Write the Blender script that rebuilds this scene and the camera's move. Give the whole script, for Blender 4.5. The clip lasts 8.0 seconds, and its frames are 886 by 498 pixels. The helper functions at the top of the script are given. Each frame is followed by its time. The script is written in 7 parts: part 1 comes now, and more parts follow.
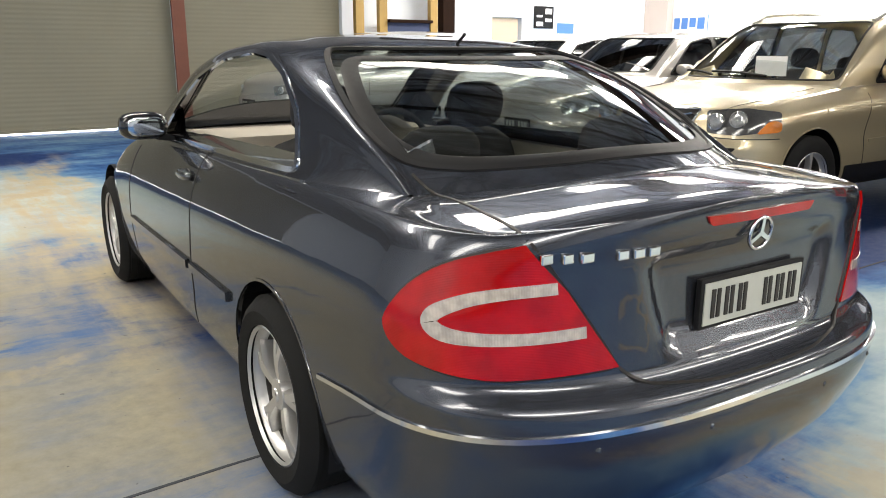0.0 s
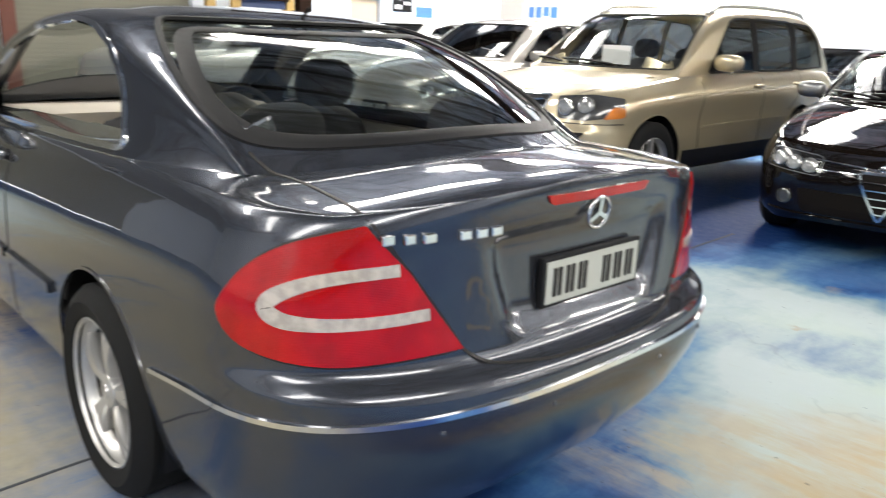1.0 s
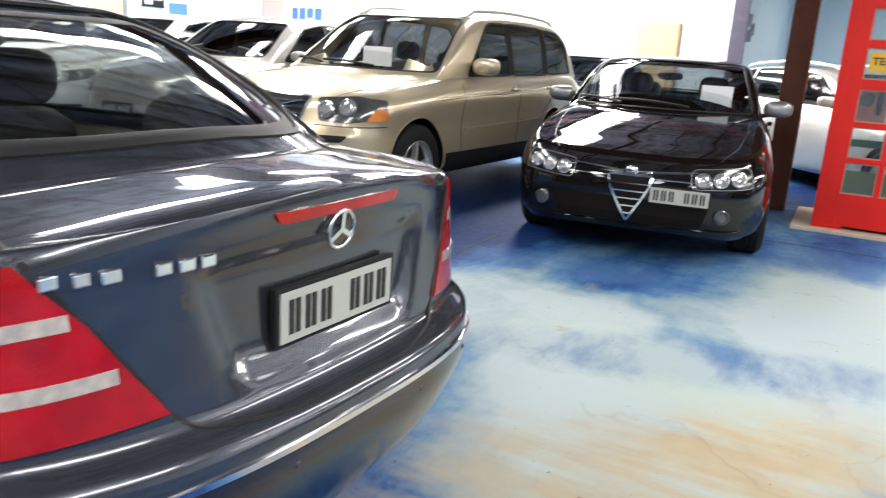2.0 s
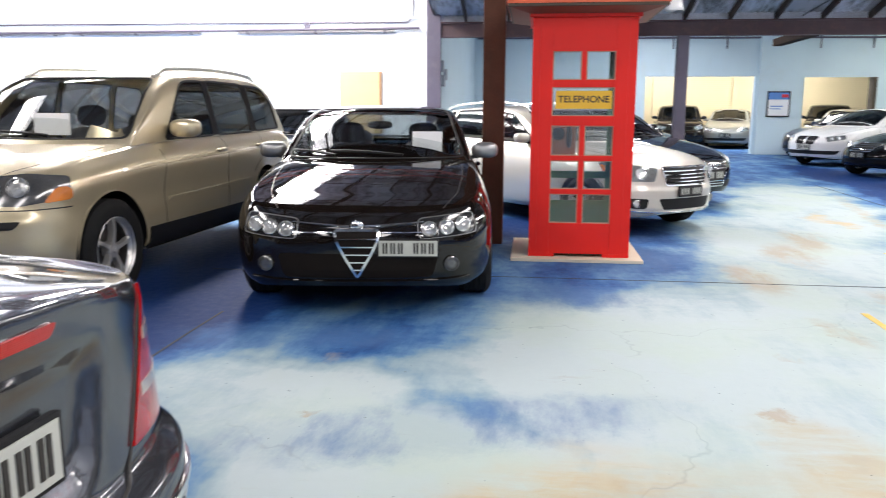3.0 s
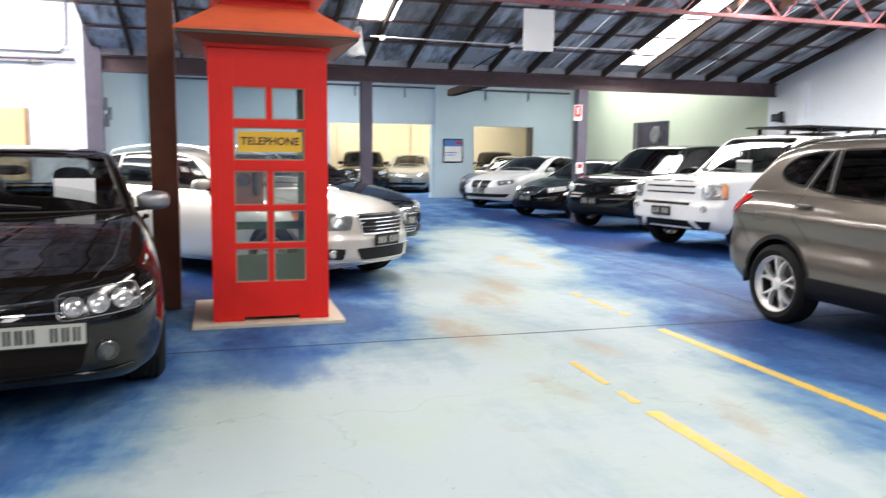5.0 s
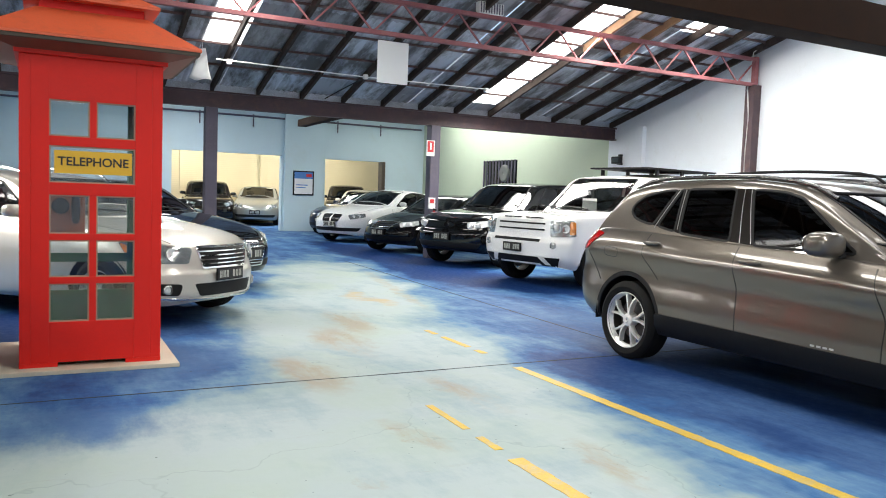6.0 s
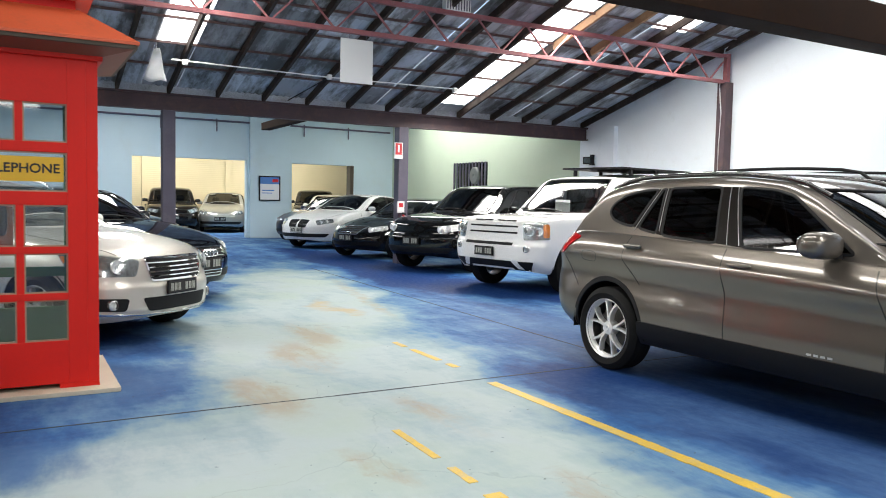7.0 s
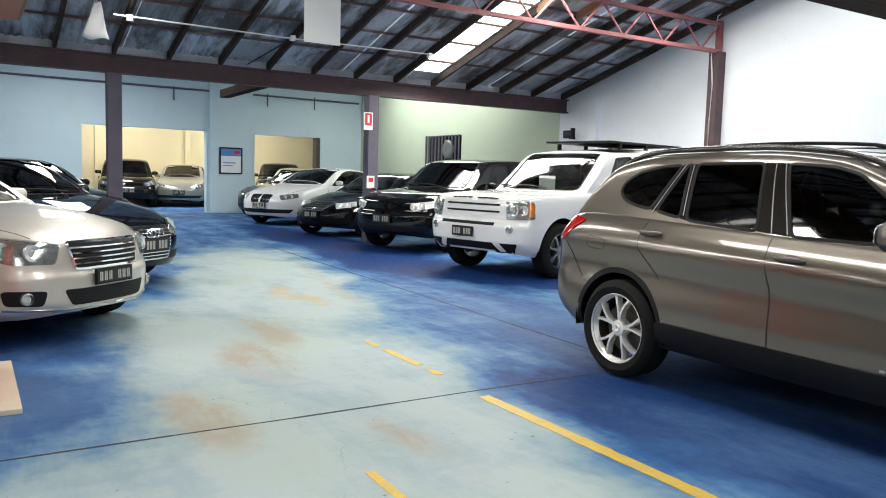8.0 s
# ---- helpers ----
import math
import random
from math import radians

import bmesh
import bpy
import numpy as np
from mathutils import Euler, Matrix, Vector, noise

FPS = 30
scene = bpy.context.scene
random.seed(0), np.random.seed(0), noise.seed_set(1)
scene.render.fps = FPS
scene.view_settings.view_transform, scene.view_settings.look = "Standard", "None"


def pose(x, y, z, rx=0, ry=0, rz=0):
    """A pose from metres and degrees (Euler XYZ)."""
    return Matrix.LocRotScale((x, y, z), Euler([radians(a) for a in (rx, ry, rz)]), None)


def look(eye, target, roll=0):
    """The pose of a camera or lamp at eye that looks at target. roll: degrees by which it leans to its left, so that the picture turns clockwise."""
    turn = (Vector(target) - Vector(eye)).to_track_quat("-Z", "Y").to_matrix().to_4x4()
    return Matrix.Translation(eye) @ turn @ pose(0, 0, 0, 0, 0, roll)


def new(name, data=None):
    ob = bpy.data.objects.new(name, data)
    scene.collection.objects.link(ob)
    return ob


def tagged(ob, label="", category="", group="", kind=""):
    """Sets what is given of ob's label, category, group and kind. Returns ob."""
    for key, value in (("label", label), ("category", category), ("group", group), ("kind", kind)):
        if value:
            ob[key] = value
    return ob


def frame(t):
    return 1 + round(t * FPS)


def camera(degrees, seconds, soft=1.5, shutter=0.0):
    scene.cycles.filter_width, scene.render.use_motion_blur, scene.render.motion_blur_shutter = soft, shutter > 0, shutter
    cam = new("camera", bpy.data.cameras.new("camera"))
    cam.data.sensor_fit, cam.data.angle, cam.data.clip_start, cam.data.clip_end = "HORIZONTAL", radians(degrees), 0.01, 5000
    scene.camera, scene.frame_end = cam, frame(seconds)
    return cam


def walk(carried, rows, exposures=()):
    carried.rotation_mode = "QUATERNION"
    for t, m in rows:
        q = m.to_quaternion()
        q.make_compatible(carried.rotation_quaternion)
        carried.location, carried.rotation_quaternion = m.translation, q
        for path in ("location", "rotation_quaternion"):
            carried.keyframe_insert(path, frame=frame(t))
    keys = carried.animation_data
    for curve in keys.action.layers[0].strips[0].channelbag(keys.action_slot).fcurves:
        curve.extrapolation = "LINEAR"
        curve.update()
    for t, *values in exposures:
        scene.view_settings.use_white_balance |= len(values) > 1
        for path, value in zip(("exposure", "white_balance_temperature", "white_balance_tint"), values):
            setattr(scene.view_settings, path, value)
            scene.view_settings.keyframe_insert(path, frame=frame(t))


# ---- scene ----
cam = camera(60.03, 8.0, soft=0.95, shutter=0.3)
# seconds, eye (x, y, z), yaw, pitch, roll
ROWS = [
    (0.0, -1.656, -0.995, 1.384, -35.61, -14.59, 0.17),
    (0.5, -1.643, -0.987, 1.379, -36.94, -14.92, 1.74),
    (1.0, -1.582, -0.984, 1.363, -46.12, -15.55, 2.15),
    (1.2, -1.545, -0.977, 1.354, -50.23, -16.55, 2.34),
    (2.3, -1.171, -0.833, 1.327, -68.81, -12.97, 3.59),
    (2.5, -1.110, -0.813, 1.328, -73.51, -12.28, 3.16),
    (3.0, -0.904, -0.753, 1.355, -83.30, -10.15, 0.18),
    (3.5, -0.769, -0.732, 1.329, -89.22, -11.31, 0.49),
    (4.0, -0.528, -0.747, 1.332, -92.49, -9.81, -0.51),
    (4.5, -0.309, -0.803, 1.339, -96.35, -9.00, -0.80),
    (5.0, -0.076, -0.786, 1.344, -106.29, -6.70, 0.57),
    (5.2, 0.011, -0.779, 1.334, -110.33, -5.03, 1.25),
    (6.3, 0.275, -0.923, 1.309, -118.13, -4.01, 1.71),
    (6.5, 0.264, -0.934, 1.314, -118.38, -3.92, 1.16),
    (7.0, 0.625, -1.127, 1.308, -119.48, -3.52, 1.18),
    (7.5, 1.127, -1.364, 1.311, -120.73, -4.16, 1.65),
    (8.0, 1.534, -1.533, 1.317, -121.94, -5.36, 1.66),
]


def eye_pose(x, y, z, yaw, pitch, roll):
    return pose(x, y, z, 90 + pitch, 0, yaw) @ pose(0, 0, 0, 0, 0, roll)


walk(cam, [(r[0], eye_pose(*r[1:])) for r in ROWS], exposures=[(0.0, 0.45, 6900, 10), (1.2, 0.66, 6550, 10), (2.4, 0.54, 6400, 14), (3.5, 0.48, 6450, 16), (5.0, 0.40, 6550, 14), (6.3, 0.15, 6500, 8), (7.0, 0.10, 6500, 9), (8.0, 0.0, 6550, 8)])

# ---------------------------------------------------------------- world and large lights
world = bpy.data.worlds.new("sky")
scene.world = world
world.use_nodes = True
wn = world.node_tree.nodes
sky = wn.new("ShaderNodeTexSky")
sky.sky_type, sky.sun_disc = "NISHITA", False
sky.sun_elevation, sky.sun_rotation = radians(50), radians(140)
wn["Background"].inputs["Strength"].default_value = 0.12
world.node_tree.links.new(sky.outputs["Color"], wn["Background"].inputs["Color"])

sun = new("sun", bpy.data.lights.new("sun", "SUN"))
sun.data.energy, sun.data.angle, sun.data.color = 2.5, radians(0.5), (1.0, 0.95, 0.88)
sun.matrix_world = look((0, 0, 30), (12, -10, 0))

# The hall: aisles and walls (metres)
X_BEAM, X_FAR, X_BACK, X_SHUT = 15.05, 25.7, -11.0, 32.0
Y_RIGHT, Y_DOORS = -13.14, 13.0
X_RIDGE, Z_EAVE, SLOPE = 2.0, 3.13, 0.277


Y_BAY = 1.3
Z_HIGH = 4.9


def roof_z(x, y=0.0):
    """The roof's height: low eave along the beam, higher eave along the white wall."""
    run = X_BEAM - max(x, 2 * X_RIDGE - x)
    if y > Y_BAY:
        return Z_HIGH + run * (Z_EAVE - Z_HIGH + SLOPE * (X_BEAM - X_RIDGE)) / (X_BEAM - X_RIDGE)
    return Z_EAVE + SLOPE * run


# skylight strips: x from, x to, y from, y to, strength of the lamp below
SKYLIGHTS = [
    (14.65, 9.2, -9.50, -8.94, 3.2), (13.35, 9.0, -3.74, -3.14, 1.0), (10.75, 9.7, -11.75, -10.95, 1.5),
    # strips from here on are unseen, added to brighten walls, floor and cars
    (8.4, 3.4, -12.5, -11.3, 0.38), (8.4, 3.0, -8.4, -7.6, 0.38), (8.4, 3.0, -4.3, -3.5, 0.85), (8.4, 3.0, 7.2, 7.7, 1.8),
    (14.6, 8.8, 3.0, 3.8, 3.4), (14.6, 8.8, 6.2, 7.0, 3.0), (14.6, 8.8, 9.6, 10.4, 1.3),
    (1.0, -5.0, -6.0, -4.8, 1.1), (-4.0, -9.8, -1.8, -0.8, 0.45), (-4.0, -9.8, 2.4, 3.2, 0.4), (1.0, -5.0, 5.4, 5.9, 3.0),
]
SKY_POWER = 190.0
for i, (xa, xb, ya, yb, lamp_gain) in enumerate(SKYLIGHTS):
    xm, ym = (xa + xb) / 2, (ya + yb) / 2
    lamp = new("roof_area_light", bpy.data.lights.new("roof_area_light", "AREA"))
    lamp.data.shape, lamp.data.size, lamp.data.size_y = "RECTANGLE", abs(xa - xb) * 0.95, (yb - ya) * 0.95
    lamp.data.energy = lamp_gain * SKY_POWER * abs(xa - xb) * (yb - ya) / 5.0
    lamp.data.color = (1.0, 0.965, 0.89)
    tilt = math.degrees(math.atan((roof_z(xa, ym) - roof_z(xb, ym)) / (xb - xa)))
    lamp.matrix_world = pose(xm, ym, roof_z(xm, ym) - 0.16, 0, tilt, 0)
# added unseen roof lamps that brighten the rear bay and the far room
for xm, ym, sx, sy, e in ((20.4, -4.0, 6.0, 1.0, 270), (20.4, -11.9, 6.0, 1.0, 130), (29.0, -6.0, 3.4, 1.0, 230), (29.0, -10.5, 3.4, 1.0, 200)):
    lamp = new("roof_area_light", bpy.data.lights.new("roof_area_light", "AREA"))
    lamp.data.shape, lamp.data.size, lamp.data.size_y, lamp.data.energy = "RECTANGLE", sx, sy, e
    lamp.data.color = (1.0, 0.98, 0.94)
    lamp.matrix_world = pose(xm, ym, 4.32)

# ---------------------------------------------------------------- materials
def nodes_of(name):
    m = bpy.data.materials.new(name)
    m.use_nodes = True
    n, l = m.node_tree.nodes, m.node_tree.links
    return m, n, l, n["Principled BSDF"]


def noise_node(n, l, scale, detail=4.0, rough=0.55, vector=None, dims=None):
    t = n.new("ShaderNodeTexNoise")
    t.inputs["Scale"].default_value, t.inputs["Detail"].default_value, t.inputs["Roughness"].default_value = scale, detail, rough
    if vector is not None:
        l.new(vector, t.inputs["Vector"])
    return t


def ramp_node(n, l, source, stops):
    r = n.new("ShaderNodeValToRGB")
    while len(r.color_ramp.elements) < len(stops):
        r.color_ramp.elements.new(0.5)
    for e, (p, c) in zip(r.color_ramp.elements, stops):
        e.position, e.color = p, (*c, 1.0) if len(c) == 3 else c
    l.new(source, r.inputs["Fac"])
    return r


def mix_node(n, l, fac, a, b, mode="MIX"):
    m = n.new("ShaderNodeMix")
    m.data_type, m.blend_type = "RGBA", mode
    for key, v in ((0, fac), (6, a), (7, b)):
        if isinstance(v, (int, float)):
            m.inputs[key].default_value = v
        elif isinstance(v, tuple):
            m.inputs[key].default_value = (*v, 1.0)
        else:
            l.new(v, m.inputs[key])
    return m.outputs[2]


def math_node(n, l, op, a, b=0.0, c=None, clamp=False):
    m = n.new("ShaderNodeMath")
    m.operation, m.use_clamp = op, clamp
    for i, v in enumerate((a, b, c)):
        if v is None:
            continue
        if isinstance(v, (int, float)):
            m.inputs[i].default_value = v
        else:
            l.new(v, m.inputs[i])
    return m.outputs[0]


def surface(name, color, rough=0.6, metal=0.0, vary=0.12, grain=60.0, patch=1.2, bump=0.0, coat=0.0, dirt=None, dirt_amount=0.0, spec=0.5):
    """A general surface: colour that varies in large patches and fine grain, uneven gloss, fine relief."""
    m, n, l, p = nodes_of(name)
    co = n.new("ShaderNodeTexCoord").outputs["Object"]
    big, fine = noise_node(n, l, patch, 5, 0.6, co), noise_node(n, l, grain, 4, 0.6, co)
    both = math_node(n, l, "ADD", math_node(n, l, "MULTIPLY", big.outputs["Fac"], 0.6), math_node(n, l, "MULTIPLY", fine.outputs["Fac"], 0.4))
    dark, light = tuple(c * (1 - vary) for c in color), tuple(min(1.0, c * (1 + vary)) for c in color)
    r = ramp_node(n, l, both, [(0.3, dark), (0.7, light)])
    out = r.outputs["Color"]
    if dirt is not None:
        d = noise_node(n, l, patch * 2.3, 8, 0.7, co)
        mask = ramp_node(n, l, d.outputs["Fac"], [(0.62 - dirt_amount * 0.2, (0, 0, 0)), (0.78, (dirt_amount,) * 3)])
        out = mix_node(n, l, mask.outputs["Color"], out, dirt)
    l.new(out, p.inputs["Base Color"])
    rr = n.new("ShaderNodeMapRange")
    rr.inputs["From Min"].default_value, rr.inputs["From Max"].default_value = 0.3, 0.7
    rr.inputs["To Min"].default_value, rr.inputs["To Max"].default_value = max(0.02, rough * 0.85), min(1.0, rough * 1.15)
    l.new(both, rr.inputs["Value"])
    l.new(rr.outputs[0], p.inputs["Roughness"])
    p.inputs["Metallic"].default_value, p.inputs["Coat Weight"].default_value = metal, coat
    p.inputs["Coat Roughness"].default_value = 0.05
    p.inputs["Specular IOR Level"].default_value = spec
    if bump > 0:
        b = n.new("ShaderNodeBump")
        b.inputs["Strength"].default_value, b.inputs["Distance"].default_value = 0.6, bump
        l.new(both, b.inputs["Height"])
        l.new(b.outputs[0], p.inputs["Normal"])
    return m


def car_paint(name, color, metal=0.55, rough=0.32):
    """Metallic lacquer: fine flake under clearcoat, with a thin film of dust."""
    m, n, l, p = nodes_of(name)
    co = n.new("ShaderNodeTexCoord").outputs["Object"]
    flake, dust = noise_node(n, l, 900, 1, 0.5, co), noise_node(n, l, 2.2, 5, 0.65, co)
    r = ramp_node(n, l, flake.outputs["Fac"], [(0.35, tuple(c * 0.85 for c in color)), (0.65, tuple(min(1, c * 1.15) for c in color))])
    l.new(r.outputs["Color"], p.inputs["Base Color"])
    p.inputs["Metallic"].default_value, p.inputs["Roughness"].default_value = metal, rough
    if metal == 0:
        p.inputs["Specular IOR Level"].default_value = 0.0
    elif max(color) < 0.2:
        p.inputs["Specular Tint"].default_value = (0.3, 0.31, 0.34, 1.0)
    p.inputs["Coat Weight"].default_value = 1.0
    q = ramp_node(n, l, dust.outputs["Fac"], [(0.35, (0.015,) * 3), (0.75, (0.05,) * 3)])
    l.new(q.outputs["Color"], p.inputs["Coat Roughness"])
    wave = noise_node(n, l, 5.0, 2, 0.4, co)
    b = n.new("ShaderNodeBump")
    b.inputs["Strength"].default_value, b.inputs["Distance"].default_value = 0.3, 0.0035
    l.new(wave.outputs["Fac"], b.inputs["Height"])
    l.new(b.outputs[0], p.inputs["Coat Normal"])
    l.new(b.outputs[0], p.inputs["Normal"])
    return m


def glass_pane(name, tint, gloss=0.03):
    """A window pane: tinted see-through sheet with mirror gloss that grows at grazing angles."""
    m = bpy.data.materials.new(name)
    m.use_nodes = True
    n, l = m.node_tree.nodes, m.node_tree.links
    n.remove(n["Principled BSDF"])
    t, g, f, x = n.new("ShaderNodeBsdfTransparent"), n.new("ShaderNodeBsdfGlossy"), n.new("ShaderNodeLayerWeight"), n.new("ShaderNodeMixShader")
    t.inputs["Color"].default_value = (*tint, 1)
    g.inputs["Roughness"].default_value = gloss
    f.inputs["Blend"].default_value = 0.5
    rise = math_node(n, l, "POWER", f.outputs["Facing"], 5.0)
    l.new(math_node(n, l, "MULTIPLY_ADD", rise, 0.9, 0.065), x.inputs[0])
    l.new(t.outputs[0], x.inputs[1])
    l.new(g.outputs[0], x.inputs[2])
    l.new(x.outputs[0], n["Material Output"].inputs["Surface"])
    return m


def glowing(name, color, strength):
    m, n, l, p = nodes_of(name)
    p.inputs["Base Color"].default_value = (*color, 1)
    p.inputs["Emission Color"].default_value = (*color, 1)
    p.inputs["Emission Strength"].default_value = strength
    return m


def lens_plastic(name, color, ribs=140.0, rough=0.08, scale=9, low=0.7, way="DIAGONAL", gloss=0.5):
    """Moulded lamp lens: glossy coloured plastic with fine ribs."""
    m, n, l, p = nodes_of(name)
    co = n.new("ShaderNodeTexCoord").outputs["Object"]
    w = n.new("ShaderNodeTexWave")
    w.inputs["Scale"].default_value, w.inputs["Distortion"].default_value = ribs, 0.3
    w.bands_direction = way
    l.new(co, w.inputs["Vector"])
    big = noise_node(n, l, scale, 3, 0.5, co)
    r = ramp_node(n, l, big.outputs["Fac"], [(0.35, tuple(c * low for c in color)), (0.65, color)])
    lines = ramp_node(n, l, w.outputs["Fac"], [(0.25, (min(0.95, low + 0.38),) * 3), (0.6, (1, 1, 1))])
    l.new(mix_node(n, l, 1.0, r.outputs["Color"], lines.outputs["Color"], "MULTIPLY"), p.inputs["Base Color"])
    b = n.new("ShaderNodeBump")
    b.inputs["Strength"].default_value, b.inputs["Distance"].default_value = 0.2, 0.003
    l.new(w.outputs["Fac"], b.inputs["Height"])
    l.new(b.outputs[0], p.inputs["Normal"])
    p.inputs["Roughness"].default_value, p.inputs["Coat Weight"].default_value = rough, 1.0
    p.inputs["Coat Roughness"].default_value = 0.03
    p.inputs["Specular IOR Level"].default_value = gloss
    return m


def floor_paint():
    """Worn blue floor paint over concrete: pale traffic lanes, deep blue bays, tan and rust stains, some shade painted
    in.
    """
    m, n, l, p = nodes_of("worn_blue_floor_paint")
    pos = n.new("ShaderNodeNewGeometry").outputs["Position"]
    warp = noise_node(n, l, 0.55, 5, 0.6, pos)
    shift = n.new("ShaderNodeVectorMath")
    shift.operation = "MULTIPLY_ADD"
    l.new(warp.outputs["Color"], shift.inputs[0])
    shift.inputs[1].default_value, shift.inputs[2].default_value = (1.9, 1.9, 0), (-0.95, -0.95, 0)
    moved = n.new("ShaderNodeVectorMath")
    l.new(pos, moved.inputs[0])
    l.new(shift.outputs[0], moved.inputs[1])

    def blob(x, y, rx, ry, turn=0.0, vec=None):
        g = n.new("ShaderNodeMapping")
        g.vector_type = "TEXTURE"
        g.inputs["Location"].default_value, g.inputs["Scale"].default_value = (x, y, 0), (rx, ry, 1000)
        g.inputs["Rotation"].default_value = (0, 0, radians(turn))
        l.new(vec or moved.outputs[0], g.inputs["Vector"])
        d = n.new("ShaderNodeVectorMath")
        d.operation = "LENGTH"
        l.new(g.outputs[0], d.inputs[0])
        s = n.new("ShaderNodeMapRange")
        s.interpolation_type = "SMOOTHSTEP"
        s.inputs["From Min"].default_value, s.inputs["From Max"].default_value = 1.25, 0.55
        l.new(d.outputs["Value"], s.inputs["Value"])
        return s.outputs[0]

    def total(blobs, vec=None):
        out = 0.0
        for b in blobs:
            out = math_node(n, l, "MAXIMUM", out, blob(*b, vec=vec))
        return out

    # scuffed streaks along the lanes
    st = n.new("ShaderNodeMapping")
    st.inputs["Scale"].default_value, st.inputs["Rotation"].default_value = (0.55, 1.5, 1), (0, 0, radians(12))
    l.new(pos, st.inputs["Vector"])
    streak = noise_node(n, l, 1.1, 11, 0.72, st.outputs[0])
    st2 = n.new("ShaderNodeMapping")
    st2.inputs["Scale"].default_value, st2.inputs["Rotation"].default_value = (5.0, 0.9, 1), (0, 0, radians(-8))
    l.new(pos, st2.inputs["Vector"])
    brush = noise_node(n, l, 1.6, 5, 0.6, st2.outputs[0])
    fine = noise_node(n, l, 14, 8, 0.7, pos)
    st3 = n.new("ShaderNodeMapping")
    st3.inputs["Scale"].default_value, st3.inputs["Rotation"].default_value = (0.8, 1.5, 1), (0, 0, radians(-24))
    l.new(moved.outputs[0], st3.inputs["Vector"])
    # finely ragged coordinates for the small patches
    rag = noise_node(n, l, 7, 6, 0.65, pos)
    off = n.new("ShaderNodeVectorMath")
    off.operation = "MULTIPLY_ADD"
    l.new(rag.outputs["Color"], off.inputs[0])
    off.inputs[1].default_value, off.inputs[2].default_value = (0.3, 0.3, 0), (-0.15, -0.15, 0)
    near = n.new("ShaderNodeVectorMath")
    l.new(pos, near.inputs[0])
    l.new(off.outputs[0], near.inputs[1])
    lane = total(WORN)
    deep = total(DEEP)
    wear = math_node(n, l, "ADD", math_node(n, l, "MULTIPLY", lane, 0.52), math_node(n, l, "MULTIPLY", streak.outputs["Fac"], 0.85))
    wear = math_node(n, l, "SUBTRACT", wear, math_node(n, l, "MULTIPLY", deep, 0.36))
    wear = math_node(n, l, "ADD", wear, math_node(n, l, "MULTIPLY", fine.outputs["Fac"], 0.07))
    wear = math_node(n, l, "ADD", wear, math_node(n, l, "MULTIPLY", math_node(n, l, "SUBTRACT", brush.outputs["Fac"], 0.5), 0.16))
    wear = math_node(n, l, "ADD", wear, math_node(n, l, "MULTIPLY", total(WORN_NEAR, near.outputs[0]), 0.15))
    mid = noise_node(n, l, 1.25, 8, 0.62, st3.outputs[0])
    wear = math_node(n, l, "ADD", wear, math_node(n, l, "MULTIPLY", math_node(n, l, "SUBTRACT", mid.outputs["Fac"], 0.5), 0.55))
    base = ramp_node(n, l, wear, [(0.26, (0.010, 0.035, 0.135)), (0.42, (0.034, 0.105, 0.265)), (0.56, (0.105, 0.21, 0.35)), (0.72, (0.225, 0.315, 0.365)), (1.0, (0.375, 0.44, 0.455))])
    tint = noise_node(n, l, 0.7, 4, 0.6, moved.outputs[0])
    green = ramp_node(n, l, tint.outputs["Fac"], [(0.47, (0, 0, 0)), (0.66, (0.7, 0.7, 0.7))])
    worn_only = math_node(n, l, "MULTIPLY", green.outputs["Color"], lane)
    out = mix_node(n, l, worn_only, base.outputs["Color"], (0.37, 0.445, 0.395))
    # bare concrete at the doors
    bare = total(BARE)
    bare_m = math_node(n, l, "MULTIPLY", bare, ramp_node(n, l, streak.outputs["Fac"], [(0.38, (0.05,) * 3), (0.47, (1, 1, 1))]).outputs["Color"])
    out = mix_node(n, l, bare_m, out, mix_node(n, l, math_node(n, l, "MULTIPLY", fine.outputs["Fac"], math_node(n, l, "MULTIPLY", warp.outputs["Fac"], 2.0)), (0.17, 0.16, 0.118), (0.40, 0.36, 0.27)))
    tan = total(TAN)
    rust = noise_node(n, l, 1.7, 9, 0.7, moved.outputs[0])
    broken = math_node(n, l, "ADD", math_node(n, l, "MULTIPLY", rust.outputs["Fac"], 0.5), math_node(n, l, "MULTIPLY", brush.outputs["Fac"], 0.5))
    tan_m = math_node(n, l, "MULTIPLY", tan, ramp_node(n, l, broken, [(0.38, (0.0,) * 3), (0.56, (0.75,) * 3)]).outputs["Color"])
    out = mix_node(n, l, tan_m, out, (0.45, 0.34, 0.18))
    spots = noise_node(n, l, 1.5, 11, 0.75, st2.outputs[0])
    spot_m = math_node(n, l, "MULTIPLY", ramp_node(n, l, spots.outputs["Fac"], [(0.60, (0, 0, 0)), (0.70, (0.3,) * 3)]).outputs["Color"], lane)
    out = mix_node(n, l, spot_m, out, (0.30, 0.26, 0.20))
    # rust stains with ragged rims
    # blue paint patches, with some shade beside things painted in
    blue2 = math_node(n, l, "MULTIPLY", total(BLUE_AND_SHADE, near.outputs[0]), ramp_node(n, l, streak.outputs["Fac"], [(0.36, (0.9,) * 3), (0.58, (0.2,) * 3)]).outputs["Color"])
    out = mix_node(n, l, blue2, out, (0.07, 0.14, 0.29))
    tan2 = math_node(n, l, "MULTIPLY", total(TAN_NEAR, near.outputs[0]), ramp_node(n, l, broken, [(0.40, (0.0,) * 3), (0.58, (0.7,) * 3)]).outputs["Color"])
